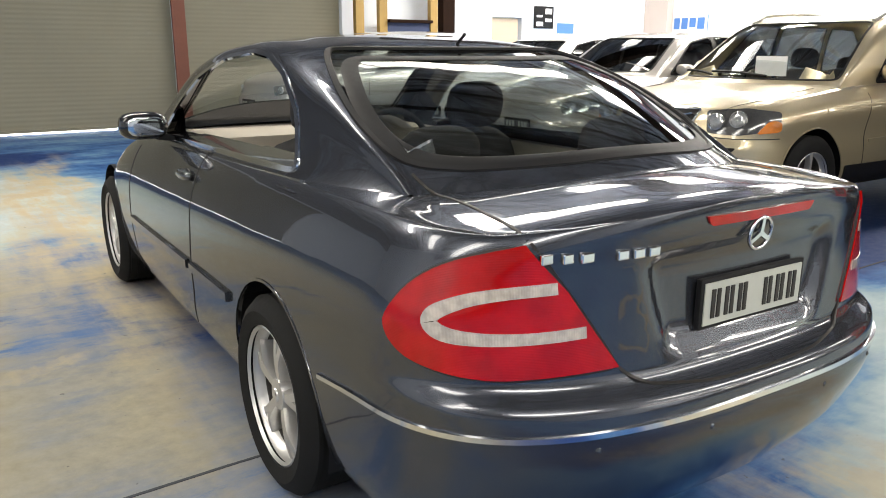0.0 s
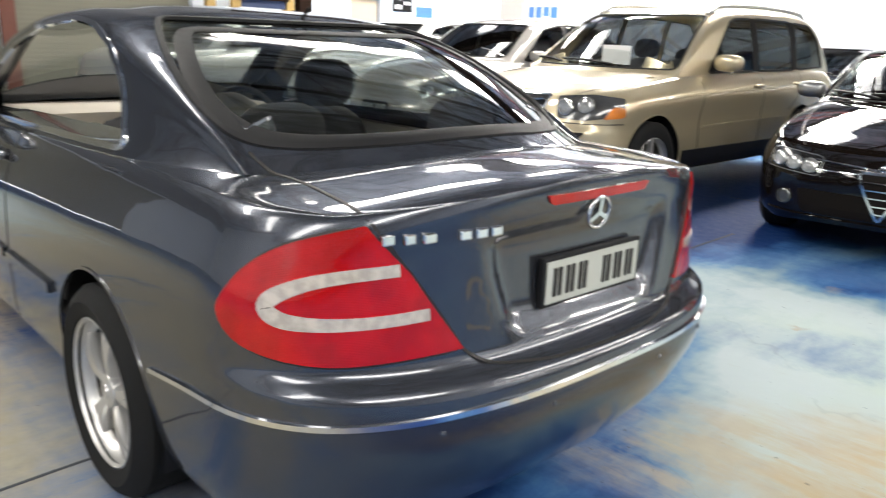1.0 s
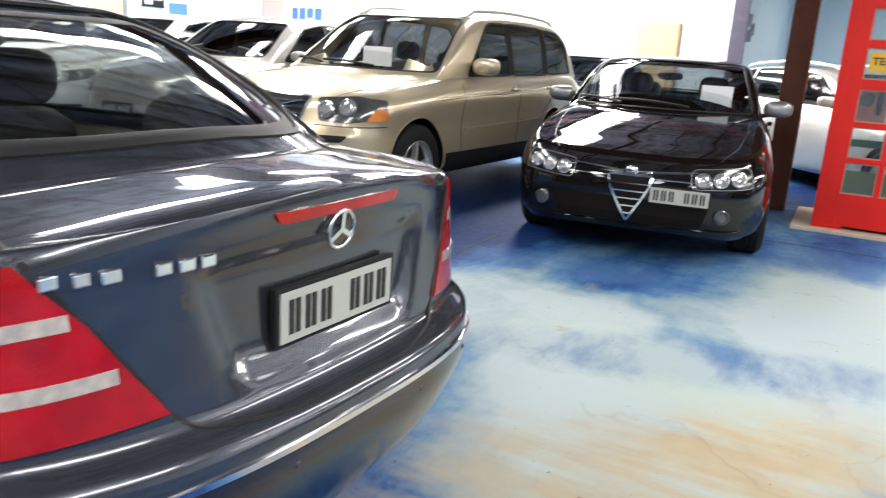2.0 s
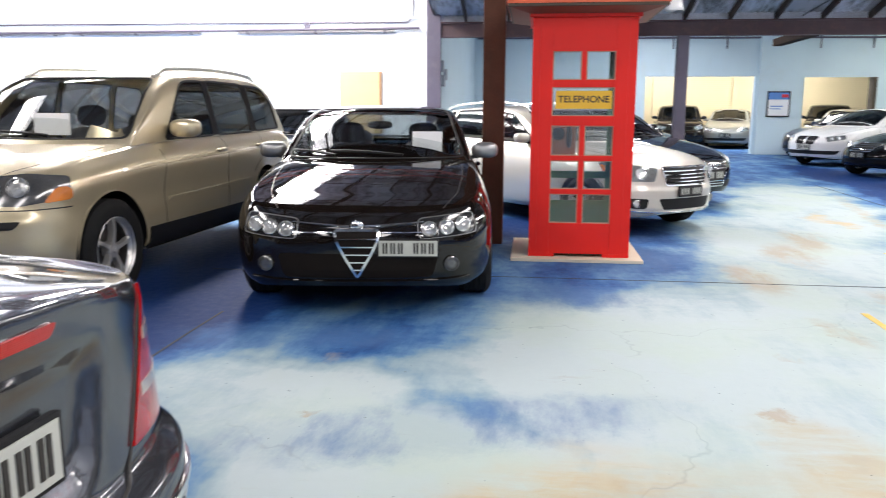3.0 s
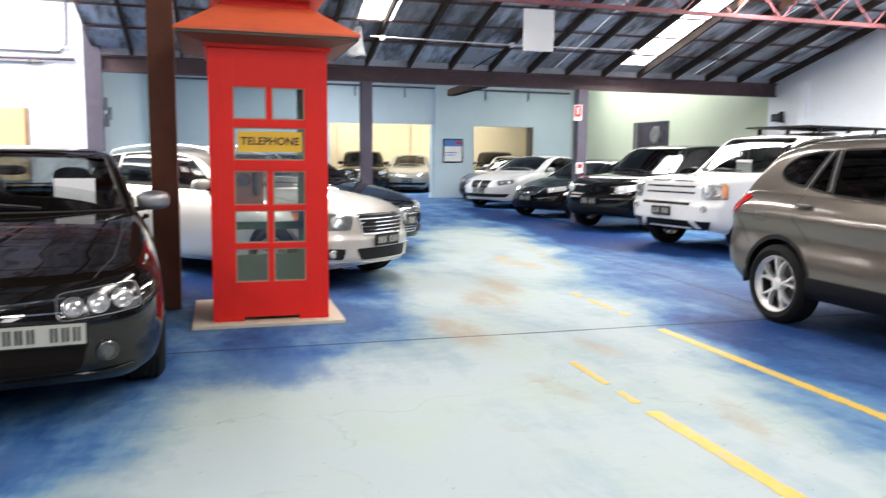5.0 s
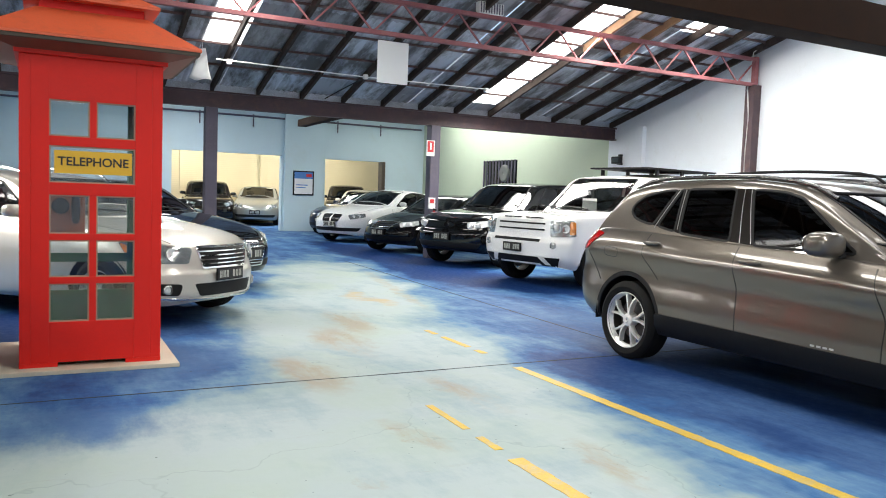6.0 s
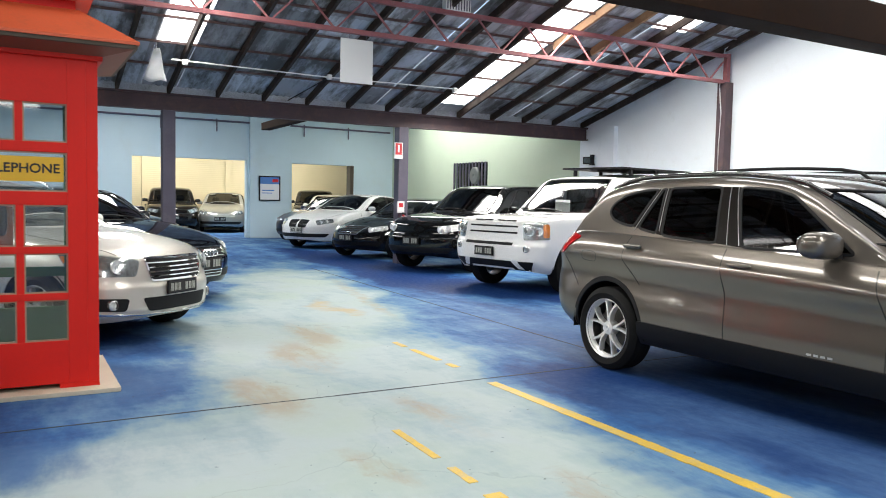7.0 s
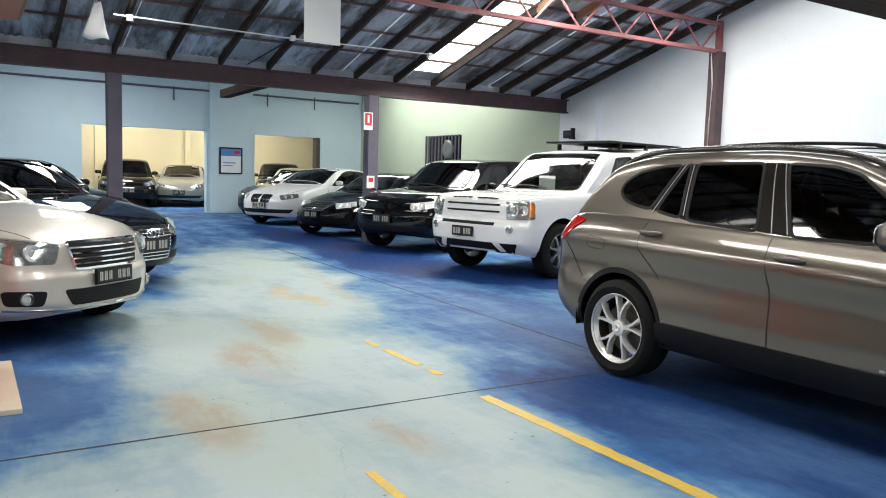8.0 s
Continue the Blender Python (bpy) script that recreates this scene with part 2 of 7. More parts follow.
    out = mix_node(n, l, tan2, out, mix_node(n, l, rag.outputs["Fac"], (0.29, 0.24, 0.16), (0.46, 0.39, 0.26)))
    stain = total(RUST, near.outputs[0])
    out = mix_node(n, l, math_node(n, l, "MULTIPLY", math_node(n, l, "MULTIPLY", stain, 0.55), ramp_node(n, l, streak.outputs["Fac"], [(0.42, (0.05,) * 3), (0.56, (1, 1, 1))]).outputs["Color"]), out, mix_node(n, l, fine.outputs["Fac"], (0.21, 0.14, 0.08), (0.42, 0.31, 0.18)))
    # hairline cracks and dark specks
    cell = n.new("ShaderNodeTexVoronoi")
    cell.feature = "DISTANCE_TO_EDGE"
    cell.inputs["Scale"].default_value = 0.42
    l.new(moved.outputs[0], cell.inputs["Vector"])
    crack = ramp_node(n, l, cell.outputs["Distance"], [(0.0, (0.16,) * 3), (0.003, (0, 0, 0))])
    gate = ramp_node(n, l, tint.outputs["Fac"], [(0.5, (0, 0, 0)), (0.56, (1, 1, 1))])
    speck = noise_node(n, l, 23, 2, 0.5, pos)
    dot = ramp_node(n, l, speck.outputs["Fac"], [(0.73, (0, 0, 0)), (0.76, (0.55,) * 3)])
    dark = math_node(n, l, "MAXIMUM", math_node(n, l, "MULTIPLY", crack.outputs["Color"], gate.outputs["Color"]), dot.outputs["Color"])
    out = mix_node(n, l, dark, out, (0.05, 0.055, 0.06))
    l.new(out, p.inputs["Base Color"])
    gl = ramp_node(n, l, fine.outputs["Fac"], [(0.3, (0.50,) * 3), (0.75, (0.72,) * 3)])
    l.new(gl.outputs["Color"], p.inputs["Roughness"])
    p.inputs["Specular IOR Level"].default_value = 0.26
    p.inputs["IOR"].default_value = 1.22
    b = n.new("ShaderNodeBump")
    b.inputs["Strength"].default_value, b.inputs["Distance"].default_value = 0.25, 0.004
    l.new(fine.outputs["Fac"], b.inputs["Height"])
    l.new(b.outputs[0], p.inputs["Normal"])
    return m


# floor wear and painted-in shade: centre x, y, radii, turn
WORN = [(2.4, 0.5, 0.8, 0.6, 0), (2.6, -1.6, 2.2, 1.0, 20), (6.0, -3.2, 3.6, 1.2, -8), (10.5, -4.6, 4.2, 1.15, -14), (1.6, -0.4, 1.2, 0.8, 0), (3.4, -2.7, 2.5, 1.0, 0), (3.6, -1.6, 1.9, 0.9, -15), (2.2, 0.1, 1.0, 0.5, 0), (-1.8, 7.0, 2.0, 2.6, 0)]
# deep blue bays; the blob under the gold car also paints its shade
DEEP = [(3.2, -5.0, 2.6, 0.6, 0), (-0.9, -0.9, 1.2, 0.7, 0), (6.0, 1.1, 1.6, 1.1, 0), (4.9, 2.4, 3.1, 1.5, 0), (4.0, -6.0, 3.0, 1.3, 0), (8.3, -1.4, 1.2, 1.2, 30), (10.5, -7.6, 3.4, 1.0, 20), (15.5, -7.4, 4.5, 0.9, 0), (-0.2, 2.5, 0.5, 2.2, 0), (-2.4, 10.4, 2.4, 1.2, 0)]
WORN_NEAR = [(2.95, -0.2, 0.32, 1.1, 12), (3.3, -1.2, 1.0, 0.7, -20), (1.5, -0.3, 0.6, 0.8, 0)]
BARE = [(-3.0, 1.9, 2.6, 3.6, 0), (-1.6, 1.6, 1.1, 2.4, 0), (-2.3, 3.4, 1.9, 2.6, 0), (-3.4, 6.4, 1.6, 3.0, 10)]
TAN = [(-0.55, 6.6, 0.32, 3.6, -7), (0.9, -0.75, 1.4, 0.4, -8), (1.0, -2.0, 0.9, 0.8, 0), (9.5, -4.6, 0.8, 0.2, -10)]
TAN_NEAR = [(-0.75, 6.4, 0.42, 3.4, -6), (10.4, -5.3, 2.2, 0.10, -12), (1.3, -0.75, 0.42, 1.35, 27), (0.75, 0.0, 0.5, 0.25, -35), (2.1, -2.0, 0.5, 0.25, 20), (-0.55, 4.8, 0.30, 3.6, -5), (-1.35, 2.6, 0.45, 0.07, 20)]
# blue patches; those beside the coupe and telephone box paint in shade
BLUE_AND_SHADE = [(-1.25, 0.45, 0.5, 1.3, 0), (3.5, 0.65, 0.28, 0.8, 4), (4.75, -0.9, 0.42, 0.75, 0), (6.9, -1.95, 1.5, 0.5, -17), (2.7, -4.87, 2.3, 0.62, 0), (2.25, -0.42, 0.30, 1.05, 19), (5.6, -6.1, 2.6, 0.9, 0), (-1.0, 3.9, 0.30, 2.4, -8), (-0.72, 1.7, 0.2, 1.0, -10)]
RUST = [(3.11, 0.33, 0.10, 0.08, 0), (2.55, -1.9, 0.09, 0.07, 0), (2.3, 0.25, 0.05, 0.05, 0), (3.4, -2.2, 0.10, 0.06, 30), (5.6, -2.6, 0.6, 0.22, 0), (6.6, -3.2, 0.8, 0.25, -10), (4.7, -3.4, 0.5, 0.15, 5), (4.0, -2.7, 0.3, 0.10, 12), (7.8, -3.7, 0.9, 0.25, -12), (3.2, -3.4, 0.4, 0.1, -15)]


FLOOR = floor_paint()
WALL_WHITE = surface("white_wall_paint", (0.82, 0.87, 0.93), 0.7, vary=0.04, bump=0.001, dirt=(0.55, 0.54, 0.5), dirt_amount=0.25)
WALL_BLUE = surface("pale_blue_wall_paint", (0.56, 0.69, 0.74), 0.75, vary=0.07, bump=0.001, patch=0.5, dirt=(0.5, 0.55, 0.5), dirt_amount=0.3)
WALL_GREEN = surface("pale_green_wall_paint", (0.52, 0.60, 0.46), 0.75, vary=0.08, bump=0.001, patch=0.5, dirt=(0.45, 0.47, 0.36), dirt_amount=0.3)
STEEL_PURPLE = surface("maroon_steel_paint", (0.075, 0.045, 0.055), 0.55, vary=0.25, bump=0.002, patch=2.0, dirt=(0.17, 0.09, 0.07), dirt_amount=0.6)
STEEL_GREY = surface("slate_steel_paint", (0.10, 0.09, 0.13), 0.55, vary=0.2, bump=0.001, patch=2.0, dirt=(0.2, 0.17, 0.19), dirt_amount=0.4)
STEEL_RED = surface("faded_red_steel_paint", (0.30, 0.10, 0.11), 0.6, vary=0.2, bump=0.001, patch=3.0, dirt=(0.42, 0.24, 0.24), dirt_amount=0.5)
TIMBER_DARK = surface("dark_timber", (0.022, 0.011, 0.007), 0.9, spec=0.1, vary=0.3, bump=0.003, grain=25, patch=2.5)
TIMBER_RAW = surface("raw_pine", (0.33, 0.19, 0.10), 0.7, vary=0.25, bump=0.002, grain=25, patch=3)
POST_BROWN = surface("brown_post_paint", (0.085, 0.032, 0.018), 0.6, vary=0.25, bump=0.002, patch=4, spec=0.2)


def iron_sheet(name):
    """Old roof iron seen from below: sheets of uneven age, dark streaks down the slope, soot and dull zinc."""
    m, n, l, p = nodes_of(name)
    co = n.new("ShaderNodeTexCoord").outputs["Object"]
    sep = n.new("ShaderNodeSeparateXYZ")
    l.new(co, sep.inputs[0])
    cell = n.new("ShaderNodeCombineXYZ")
    l.new(math_node(n, l, "FLOOR", math_node(n, l, "MULTIPLY", sep.outputs[0], 0.42)), cell.inputs[0])
    l.new(math_node(n, l, "FLOOR", math_node(n, l, "MULTIPLY", sep.outputs[1], 1.31)), cell.inputs[1])
    age = n.new("ShaderNodeTexWhiteNoise")
    l.new(cell.outputs[0], age.inputs["Vector"])
    tone = ramp_node(n, l, age.outputs["Value"], [(0.0, (0.30, 0.305, 0.33)), (0.5, (0.50, 0.54, 0.61)), (1.0, (0.66, 0.71, 0.79))])
    stretch = n.new("ShaderNodeMapping")
    stretch.inputs["Scale"].default_value = (0.7, 2.6, 1.0)
    l.new(co, stretch.inputs[0])
    soot = noise_node(n, l, 1.1, 8, 0.68, stretch.outputs[0])
    mask = ramp_node(n, l, soot.outputs["Fac"], [(0.44, (0, 0, 0)), (0.60, (0.9,) * 3)])
    out = mix_node(n, l, mask.outputs["Color"], tone.outputs["Color"], (0.075, 0.068, 0.062))
    pale = noise_node(n, l, 3.4, 7, 0.75, co)
    mask2 = ramp_node(n, l, pale.outputs["Fac"], [(0.62, (0, 0, 0)), (0.72, (0.75,) * 3)])
    l.new(mix_node(n, l, mask2.outputs["Color"], out, (0.66, 0.66, 0.68)), p.inputs["Base Color"])
    p.inputs["Roughness"].default_value = 0.6
    return m


ROOF_IRON = iron_sheet("old_roof_iron")
PURLIN = surface("rusty_purlin", (0.11, 0.06, 0.055), 0.7, vary=0.4, patch=2.0, dirt=(0.3, 0.27, 0.27), dirt_amount=0.6)
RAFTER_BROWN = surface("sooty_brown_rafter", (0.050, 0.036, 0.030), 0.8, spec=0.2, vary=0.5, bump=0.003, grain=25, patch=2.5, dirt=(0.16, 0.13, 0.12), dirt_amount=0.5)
IRON_SHEET = surface("aged_iron_sheet", (0.44, 0.48, 0.55), 0.6, metal=0.0, vary=0.65, bump=0.002, patch=0.9, dirt=(0.06, 0.055, 0.05), dirt_amount=0.6)
SHUTTER_GREY = surface("grey_shutter_steel", (0.22, 0.208, 0.155), 0.6, metal=0.1, vary=0.1, patch=0.8)
# dark sheet for unseen surfaces, added to keep car reflections dim
UNSEEN_SHEET = surface("unseen_dark_sheet", (0.15, 0.155, 0.17), 0.7, vary=0.3, patch=0.9)
SHUTTER_CREAM = surface("cream_shutter_steel", (0.72, 0.60, 0.36), 0.55, vary=0.05, patch=0.8)
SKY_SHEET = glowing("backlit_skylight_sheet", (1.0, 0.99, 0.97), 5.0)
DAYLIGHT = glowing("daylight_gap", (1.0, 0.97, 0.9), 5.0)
YELLOW_LINE = surface("worn_yellow_line_paint", (0.60, 0.39, 0.035), 0.55, vary=0.25, patch=5, dirt=(0.28, 0.34, 0.35), dirt_amount=0.75)
JOINT = surface("dark_floor_joint", (0.03, 0.035, 0.045), 0.8)
BOX_RED = surface("red_gloss_paint", (0.66, 0.012, 0.006), 0.5, vary=0.08, patch=2.0, bump=0.0006, spec=0.3)
BOX_ROOF = surface("orange_red_roof_paint", (0.60, 0.10, 0.035), 0.5, vary=0.12, patch=2.5, dirt=(0.25, 0.07, 0.04), dirt_amount=0.4)
BOX_TIMBER = surface("dark_eave_timber", (0.06, 0.045, 0.03), 0.6, vary=0.2)
BOX_SOFFIT = surface("dark_red_soffit", (0.20, 0.07, 0.045), 0.6, vary=0.2)
BOX_LINING = surface("tan_soffit_board", (0.36, 0.24, 0.16), 0.6, vary=0.15)
BOX_GREEN = surface("green_board", (0.035, 0.17, 0.085), 0.6, vary=0.2)
CREAM_SLAB = surface("cream_painted_board", (0.55, 0.49, 0.38), 0.6, vary=0.12, patch=3, bump=0.001)
SIGN_YELLOW = surface("yellow_sign_enamel", (0.72, 0.42, 0.02), 0.4, vary=0.06)
BLACK_INK = surface("black_enamel", (0.015, 0.013, 0.012), 0.45)
PAPER = surface("white_paper", (0.82, 0.82, 0.82), 0.7, vary=0.03)
BLUE_INK = surface("blue_print", (0.08, 0.22, 0.55), 0.5, vary=0.15)
RED_INK = surface("red_print", (0.6, 0.03, 0.04), 0.5)
THIN_SHEET = surface("thin_white_plastic_sheet", (0.93, 0.93, 0.93), 0.6, vary=0.02)
_n, _l = THIN_SHEET.node_tree.nodes, THIN_SHEET.node_tree.links
_t, _m = _n.new("ShaderNodeBsdfTranslucent"), _n.new("ShaderNodeMixShader")
_t.inputs["Color"].default_value, _m.inputs[0].default_value = (0.99, 0.99, 0.99, 1), 0.75
_l.new(_n["Principled BSDF"].outputs[0], _m.inputs[1])
_l.new(_t.outputs[0], _m.inputs[2])
_l.new(_m.outputs[0], _n["Material Output"].inputs["Surface"])
TAN_BOARD = surface("tan_board", (0.62, 0.46, 0.25), 0.7, vary=0.1)
CHROME = surface("chrome", (0.78, 0.79, 0.80), 0.08, metal=1.0, vary=0.03)
SILVER = surface("silver_alloy", (0.60, 0.59, 0.57), 0.34, metal=0.75, vary=0.06)
DARK_ALLOY = surface("grey_alloy", (0.32, 0.32, 0.32), 0.35, metal=0.85, vary=0.08)
SILVER_BRIGHT = surface("bright_alloy", (0.82, 0.81, 0.79), 0.35, metal=0.5, vary=0.05)
# dark steel for disc and barrel, with the shade of spoke gaps included
WHEEL_RECESS = surface("dark_wheel_recess", (0.09, 0.085, 0.08), 0.45, metal=0.7, vary=0.2)
PILLAR_BLACK = surface("matt_black_pillar", (0.010, 0.008, 0.007), 0.35, vary=0.15, spec=0.06)
RUBBER = surface("tyre_rubber", (0.010, 0.010, 0.010), 0.8, vary=0.25, bump=0.001, spec=0.2)
BLACK_TRIM = surface("black_plastic_trim", (0.010, 0.010, 0.011), 0.55, vary=0.15, spec=0.22)
GLOSS_BLACK = surface("gloss_black_trim", (0.012, 0.012, 0.013), 0.15, vary=0.1, coat=0.5)
CABIN_DARK = surface("dark_cabin_cloth", (0.022, 0.022, 0.024), 0.85, vary=0.2, bump=0.001)
HEAD_BRIGHT = surface("bright_lamp_bowl", (0.78, 0.79, 0.80), 0.22, metal=0.4, vary=0.3, grain=40, patch=14, coat=1.0)
LAMP_DARK = surface("dark_lamp_housing", (0.10, 0.10, 0.10), 0.2, metal=0.5, vary=0.4, patch=10, coat=1.0)
CABIN_CREAM = surface("cream_cabin_leather", (0.55, 0.50, 0.42), 0.55, vary=0.08)
LENS_RED = lens_plastic("red_lamp_lens", (0.46, 0.004, 0.004), 90, 0.1, 14, 0.72, "Z", 0.05)
LENS_CLEAR = lens_plastic("ribbed_clear_lens", (0.54, 0.48, 0.41), 60, 0.1, 45, 0.72, "Y")
LENS_AMBER = lens_plastic("amber_lamp_lens", (0.75, 0.22, 0.02))
HEAD_GLASS = surface("headlamp_bowl", (0.52, 0.52, 0.51), 0.14, metal=0.7, vary=0.55, grain=40, patch=14, coat=1.0)
GLASS_CLEAR = glass_pane("clear_car_glass", (0.76, 0.80, 0.80))
GLASS_TINT = glass_pane("tinted_car_glass", (0.30, 0.33, 0.33))
GLASS_SMOKE = glass_pane("smoked_car_glass", (0.46, 0.49, 0.46))
GLASS_DARK = glass_pane("dark_car_glass", (0.09, 0.09, 0.085))
GLASS_BOX = glass_pane("phone_box_glass", (0.82, 0.86, 0.86))
PLATE_WHITE = surface("plate_enamel", (0.43, 0.44, 0.39), 0.4, vary=0.06)

# ---------------------------------------------------------------- mesh helpers
def finish(bm, name, material, smooth=None):
    """Turns a bmesh into a mesh object; smooth: the angle in degrees below which edges are shaded round."""
    me = bpy.data.meshes.new(name)
    bmesh.ops.recalc_face_normals(bm, faces=bm.faces)
    if smooth is not None:
        for fc in bm.faces:
            fc.smooth = True
        for e in bm.edges:
            if len(e.link_faces) == 2 and e.calc_face_angle(0) > radians(smooth):
                e.smooth = False
    bm.to_mesh(me)
    bm.free()
    for mt in material if isinstance(material, (list, tuple)) else (material,):
        me.materials.append(mt)
    return new(name, me)


def part(name, bm, material, parent, label="", smooth=None):
    ob = finish(bm, name, material, smooth)
    ob.parent = parent
    return tagged(ob, label)


def thing(name, label, category, m=None, group=""):
    ob = new(name)
    ob.empty_display_size = 0.2
    if m is not None:
        ob.matrix_world = m
    return tagged(ob, label, category, group)


def add_box(bm, x0, x1, y0, y1, z0, z1, bevel=0.0):
    made = bmesh.ops.create_cube(bm, size=1.0)["verts"]
    bmesh.ops.transform(bm, matrix=Matrix.LocRotScale(((x0 + x1) / 2, (y0 + y1) / 2, (z0 + z1) / 2), None, (abs(x1 - x0), abs(y1 - y0), abs(z1 - z0))), verts=made)
    if bevel > 0:
        edges = list({e for v in made for e in v.link_edges})
        bmesh.ops.bevel(bm, geom=edges, offset=bevel, segments=2, profile=0.7, affect="EDGES")
    return bm


def box(x0, x1, y0, y1, z0, z1, bevel=0.0):
    return add_box(bmesh.new(), x0, x1, y0, y1, z0, z1, bevel)


def add_bar(bm, a, b, w, h=None, up=(0, 0, 1)):
    """A bar of section w x h from a to b."""
    a, b, h = Vector(a), Vector(b), h or w
    d = (b - a).normalized()
    s = d.cross(Vector(up))
    s = s.normalized() if s.length > 1e-4 else Vector((1, 0, 0))
    u = s.cross(d).normalized()
    ring = [bm.verts.new(p + s * i * w / 2 + u * j * h / 2) for p in (a, b) for i, j in ((-1, -1), (1, -1), (1, 1), (-1, 1))]
    for q in ((0, 1, 2, 3), (7, 6, 5, 4), (0, 4, 5, 1), (1, 5, 6, 2), (2, 6, 7, 3), (3, 7, 4, 0)):
        bm.faces.new([ring[i] for i in q])
    return bm


def add_tube(bm, pts, r, seg=8):
    """A round tube along points."""
    rings = []
    for i, p in enumerate(pts):
        p = Vector(p)
        d = (Vector(pts[min(i + 1, len(pts) - 1)]) - Vector(pts[max(i - 1, 0)])).normalized()
        s = d.cross(Vector((0, 0, 1)))
        s = s.normalized() if s.length > 1e-3 else Vector((1, 0, 0))
        u = s.cross(d)
        rings.append([bm.verts.new(p + (s * math.cos(k * math.tau / seg) + u * math.sin(k * math.tau / seg)) * r) for k in range(seg)])
    for a, b in zip(rings, rings[1:]):
        for k in range(seg):
            bm.faces.new((a[k], a[(k + 1) % seg], b[(k + 1) % seg], b[k]))
    bm.faces.new(rings[0][::-1])
    bm.faces.new(rings[-1])
    return bm


def add_lathe(bm, profile, seg=32, axis="y"):
    """Turns a profile of (radius, offset along the axis) round the axis."""
    rings = []
    for r, o in profile:
        ring = []
        for k in range(seg):
            a = k * math.tau / seg
            c, s = r * math.cos(a), r * math.sin(a)
            ring.append(bm.verts.new((c, o, s) if axis == "y" else (c, s, o)))
        rings.append(ring)
    for a, b in zip(rings, rings[1:]):
        for k in range(seg):
            bm.faces.new((a[k], a[(k + 1) % seg], b[(k + 1) % seg], b[k]))
    return bm


def structure(ob, label, category):
    return tagged(ob, label, category, kind="structure")


# ---------------------------------------------------------------- the hall
def build_floor():
    bm = bmesh.new()
    bmesh.ops.create_grid(bm, x_segments=40, y_segments=24, size=0.5)
    bmesh.ops.transform(bm, matrix=Matrix.LocRotScale((12, 0, 0), None, (48, 28, 1)), verts=bm.verts)
    ob = structure(finish(bm, "floor", FLOOR), "worn blue painted concrete floor with pale traffic lanes and rust stains", "floor")
    # saw-cut joints
    bm = bmesh.new()
    rnd = random.Random(5)

    def cut(a, b, w=0.014):
        n, pts = 24, []
        for i in range(n + 1):
            k = i / n
            pts.append((a[0] + (b[0] - a[0]) * k + rnd.uniform(-0.006, 0.006), a[1] + (b[1] - a[1]) * k + rnd.uniform(-0.006, 0.006)))
        for p, q in zip(pts, pts[1:]):
            add_bar(bm, (*p, 0.0005), (*q, 0.0005), w * rnd.uniform(0.7, 1.3), 0.003)
    cut((5.37, 2.0), (5.37, -13.0))
    cut((-9, 1.345), (4.0, 1.345))
    cut((5.4, -5.66), (14.5, -6.09), 0.02)
    part("floor_joint", bm, JOINT, ob, "dark sawn joint line in the floor")
    for x0, y0, x1, y1, w, wear in ((2.35, -4.16, 5.25, -4.17, 0.088, 0.0), (5.8, -4.2, 6.95, -4.21, 0.06, 0.03), (0.6, -2.98, 3.45, -3.0, 0.088, 0.0), (3.6, -3.0, 4.5, -3.03, 0.05, 0.22)):
        bm = bmesh.new()
        n = max(8, int(math.hypot(x1 - x0, y1 - y0) / 0.07))
        worn = 0
        for i in range(n):
            a, b = i / n, (i + 1) / n
            worn = worn - 1 if worn else (rnd.randint(1, 2) if rnd.random() < wear else 0)
            if worn:
                continue
            add_bar(bm, (x0 + (x1 - x0) * a, y0 + (y1 - y0) * a, 0.001), (x0 + (x1 - x0) * b, y0 + (y1 - y0) * b, 0.001), w * rnd.uniform(0.86, 1.06), 0.003)
        part("floor_line", bm, YELLOW_LINE, ob, "worn yellow bay line painted on the floor")


def wall_with_holes(name, axis, at, thick, lo, hi, z1, holes, material, label):
    """A wall across x = at (axis 'x') or y = at, from lo to hi and up to z1, with openings (from, to, sill, head)."""
    bm = bmesh.new()
    cuts = sorted({lo, hi, *[h[0] for h in holes], *[h[1] for h in holes]})
    for a, b in zip(cuts, cuts[1:]):
        gaps = sorted((h[2], h[3]) for h in holes if h[0] <= a + 1e-6 and h[1] >= b - 1e-6)
        z = 0.0
        for s, t in gaps + [(z1, z1)]:
            if s > z + 1e-4:
                if axis == "x":
                    add_box(bm, at, at + thick, a, b, z, s)
                else:
                    add_box(bm, a, b, at, at + thick, z, s)
            z = t
    return structure(finish(bm, name, material), label, "wall")


def shutter(name, axis, at, lo, hi, z0, z1, material, label, step=0.075, facing=-1):
    """A roller shutter of pressed steel slats."""
    bm = bmesh.new()
    n = int((z1 - z0) / step)
    rows = []
    for i in range(n * 4 + 1):
        z = z0 + (z1 - z0) * i / (n * 4)
        d = facing * 0.0018 * (1, 0.3, -0.6, 0.3)[i % 4]
        rows.append([bm.verts.new((at + d, y, z) if axis == "x" else (y, at + d, z)) for y in (lo, hi)])
    for a, b in zip(rows, rows[1:]):
        bm.faces.new((a[0], a[1], b[1], b[0]))
    if axis == "x":
        add_box(bm, at - 0.03, at + 0.03, lo, hi, z0 - 0.05, z0)
    else:
        add_box(bm, lo, hi, at - 0.03, at + 0.03, z0 - 0.05, z0)
    return structure(finish(bm, name, material, 30), label, "roller door")


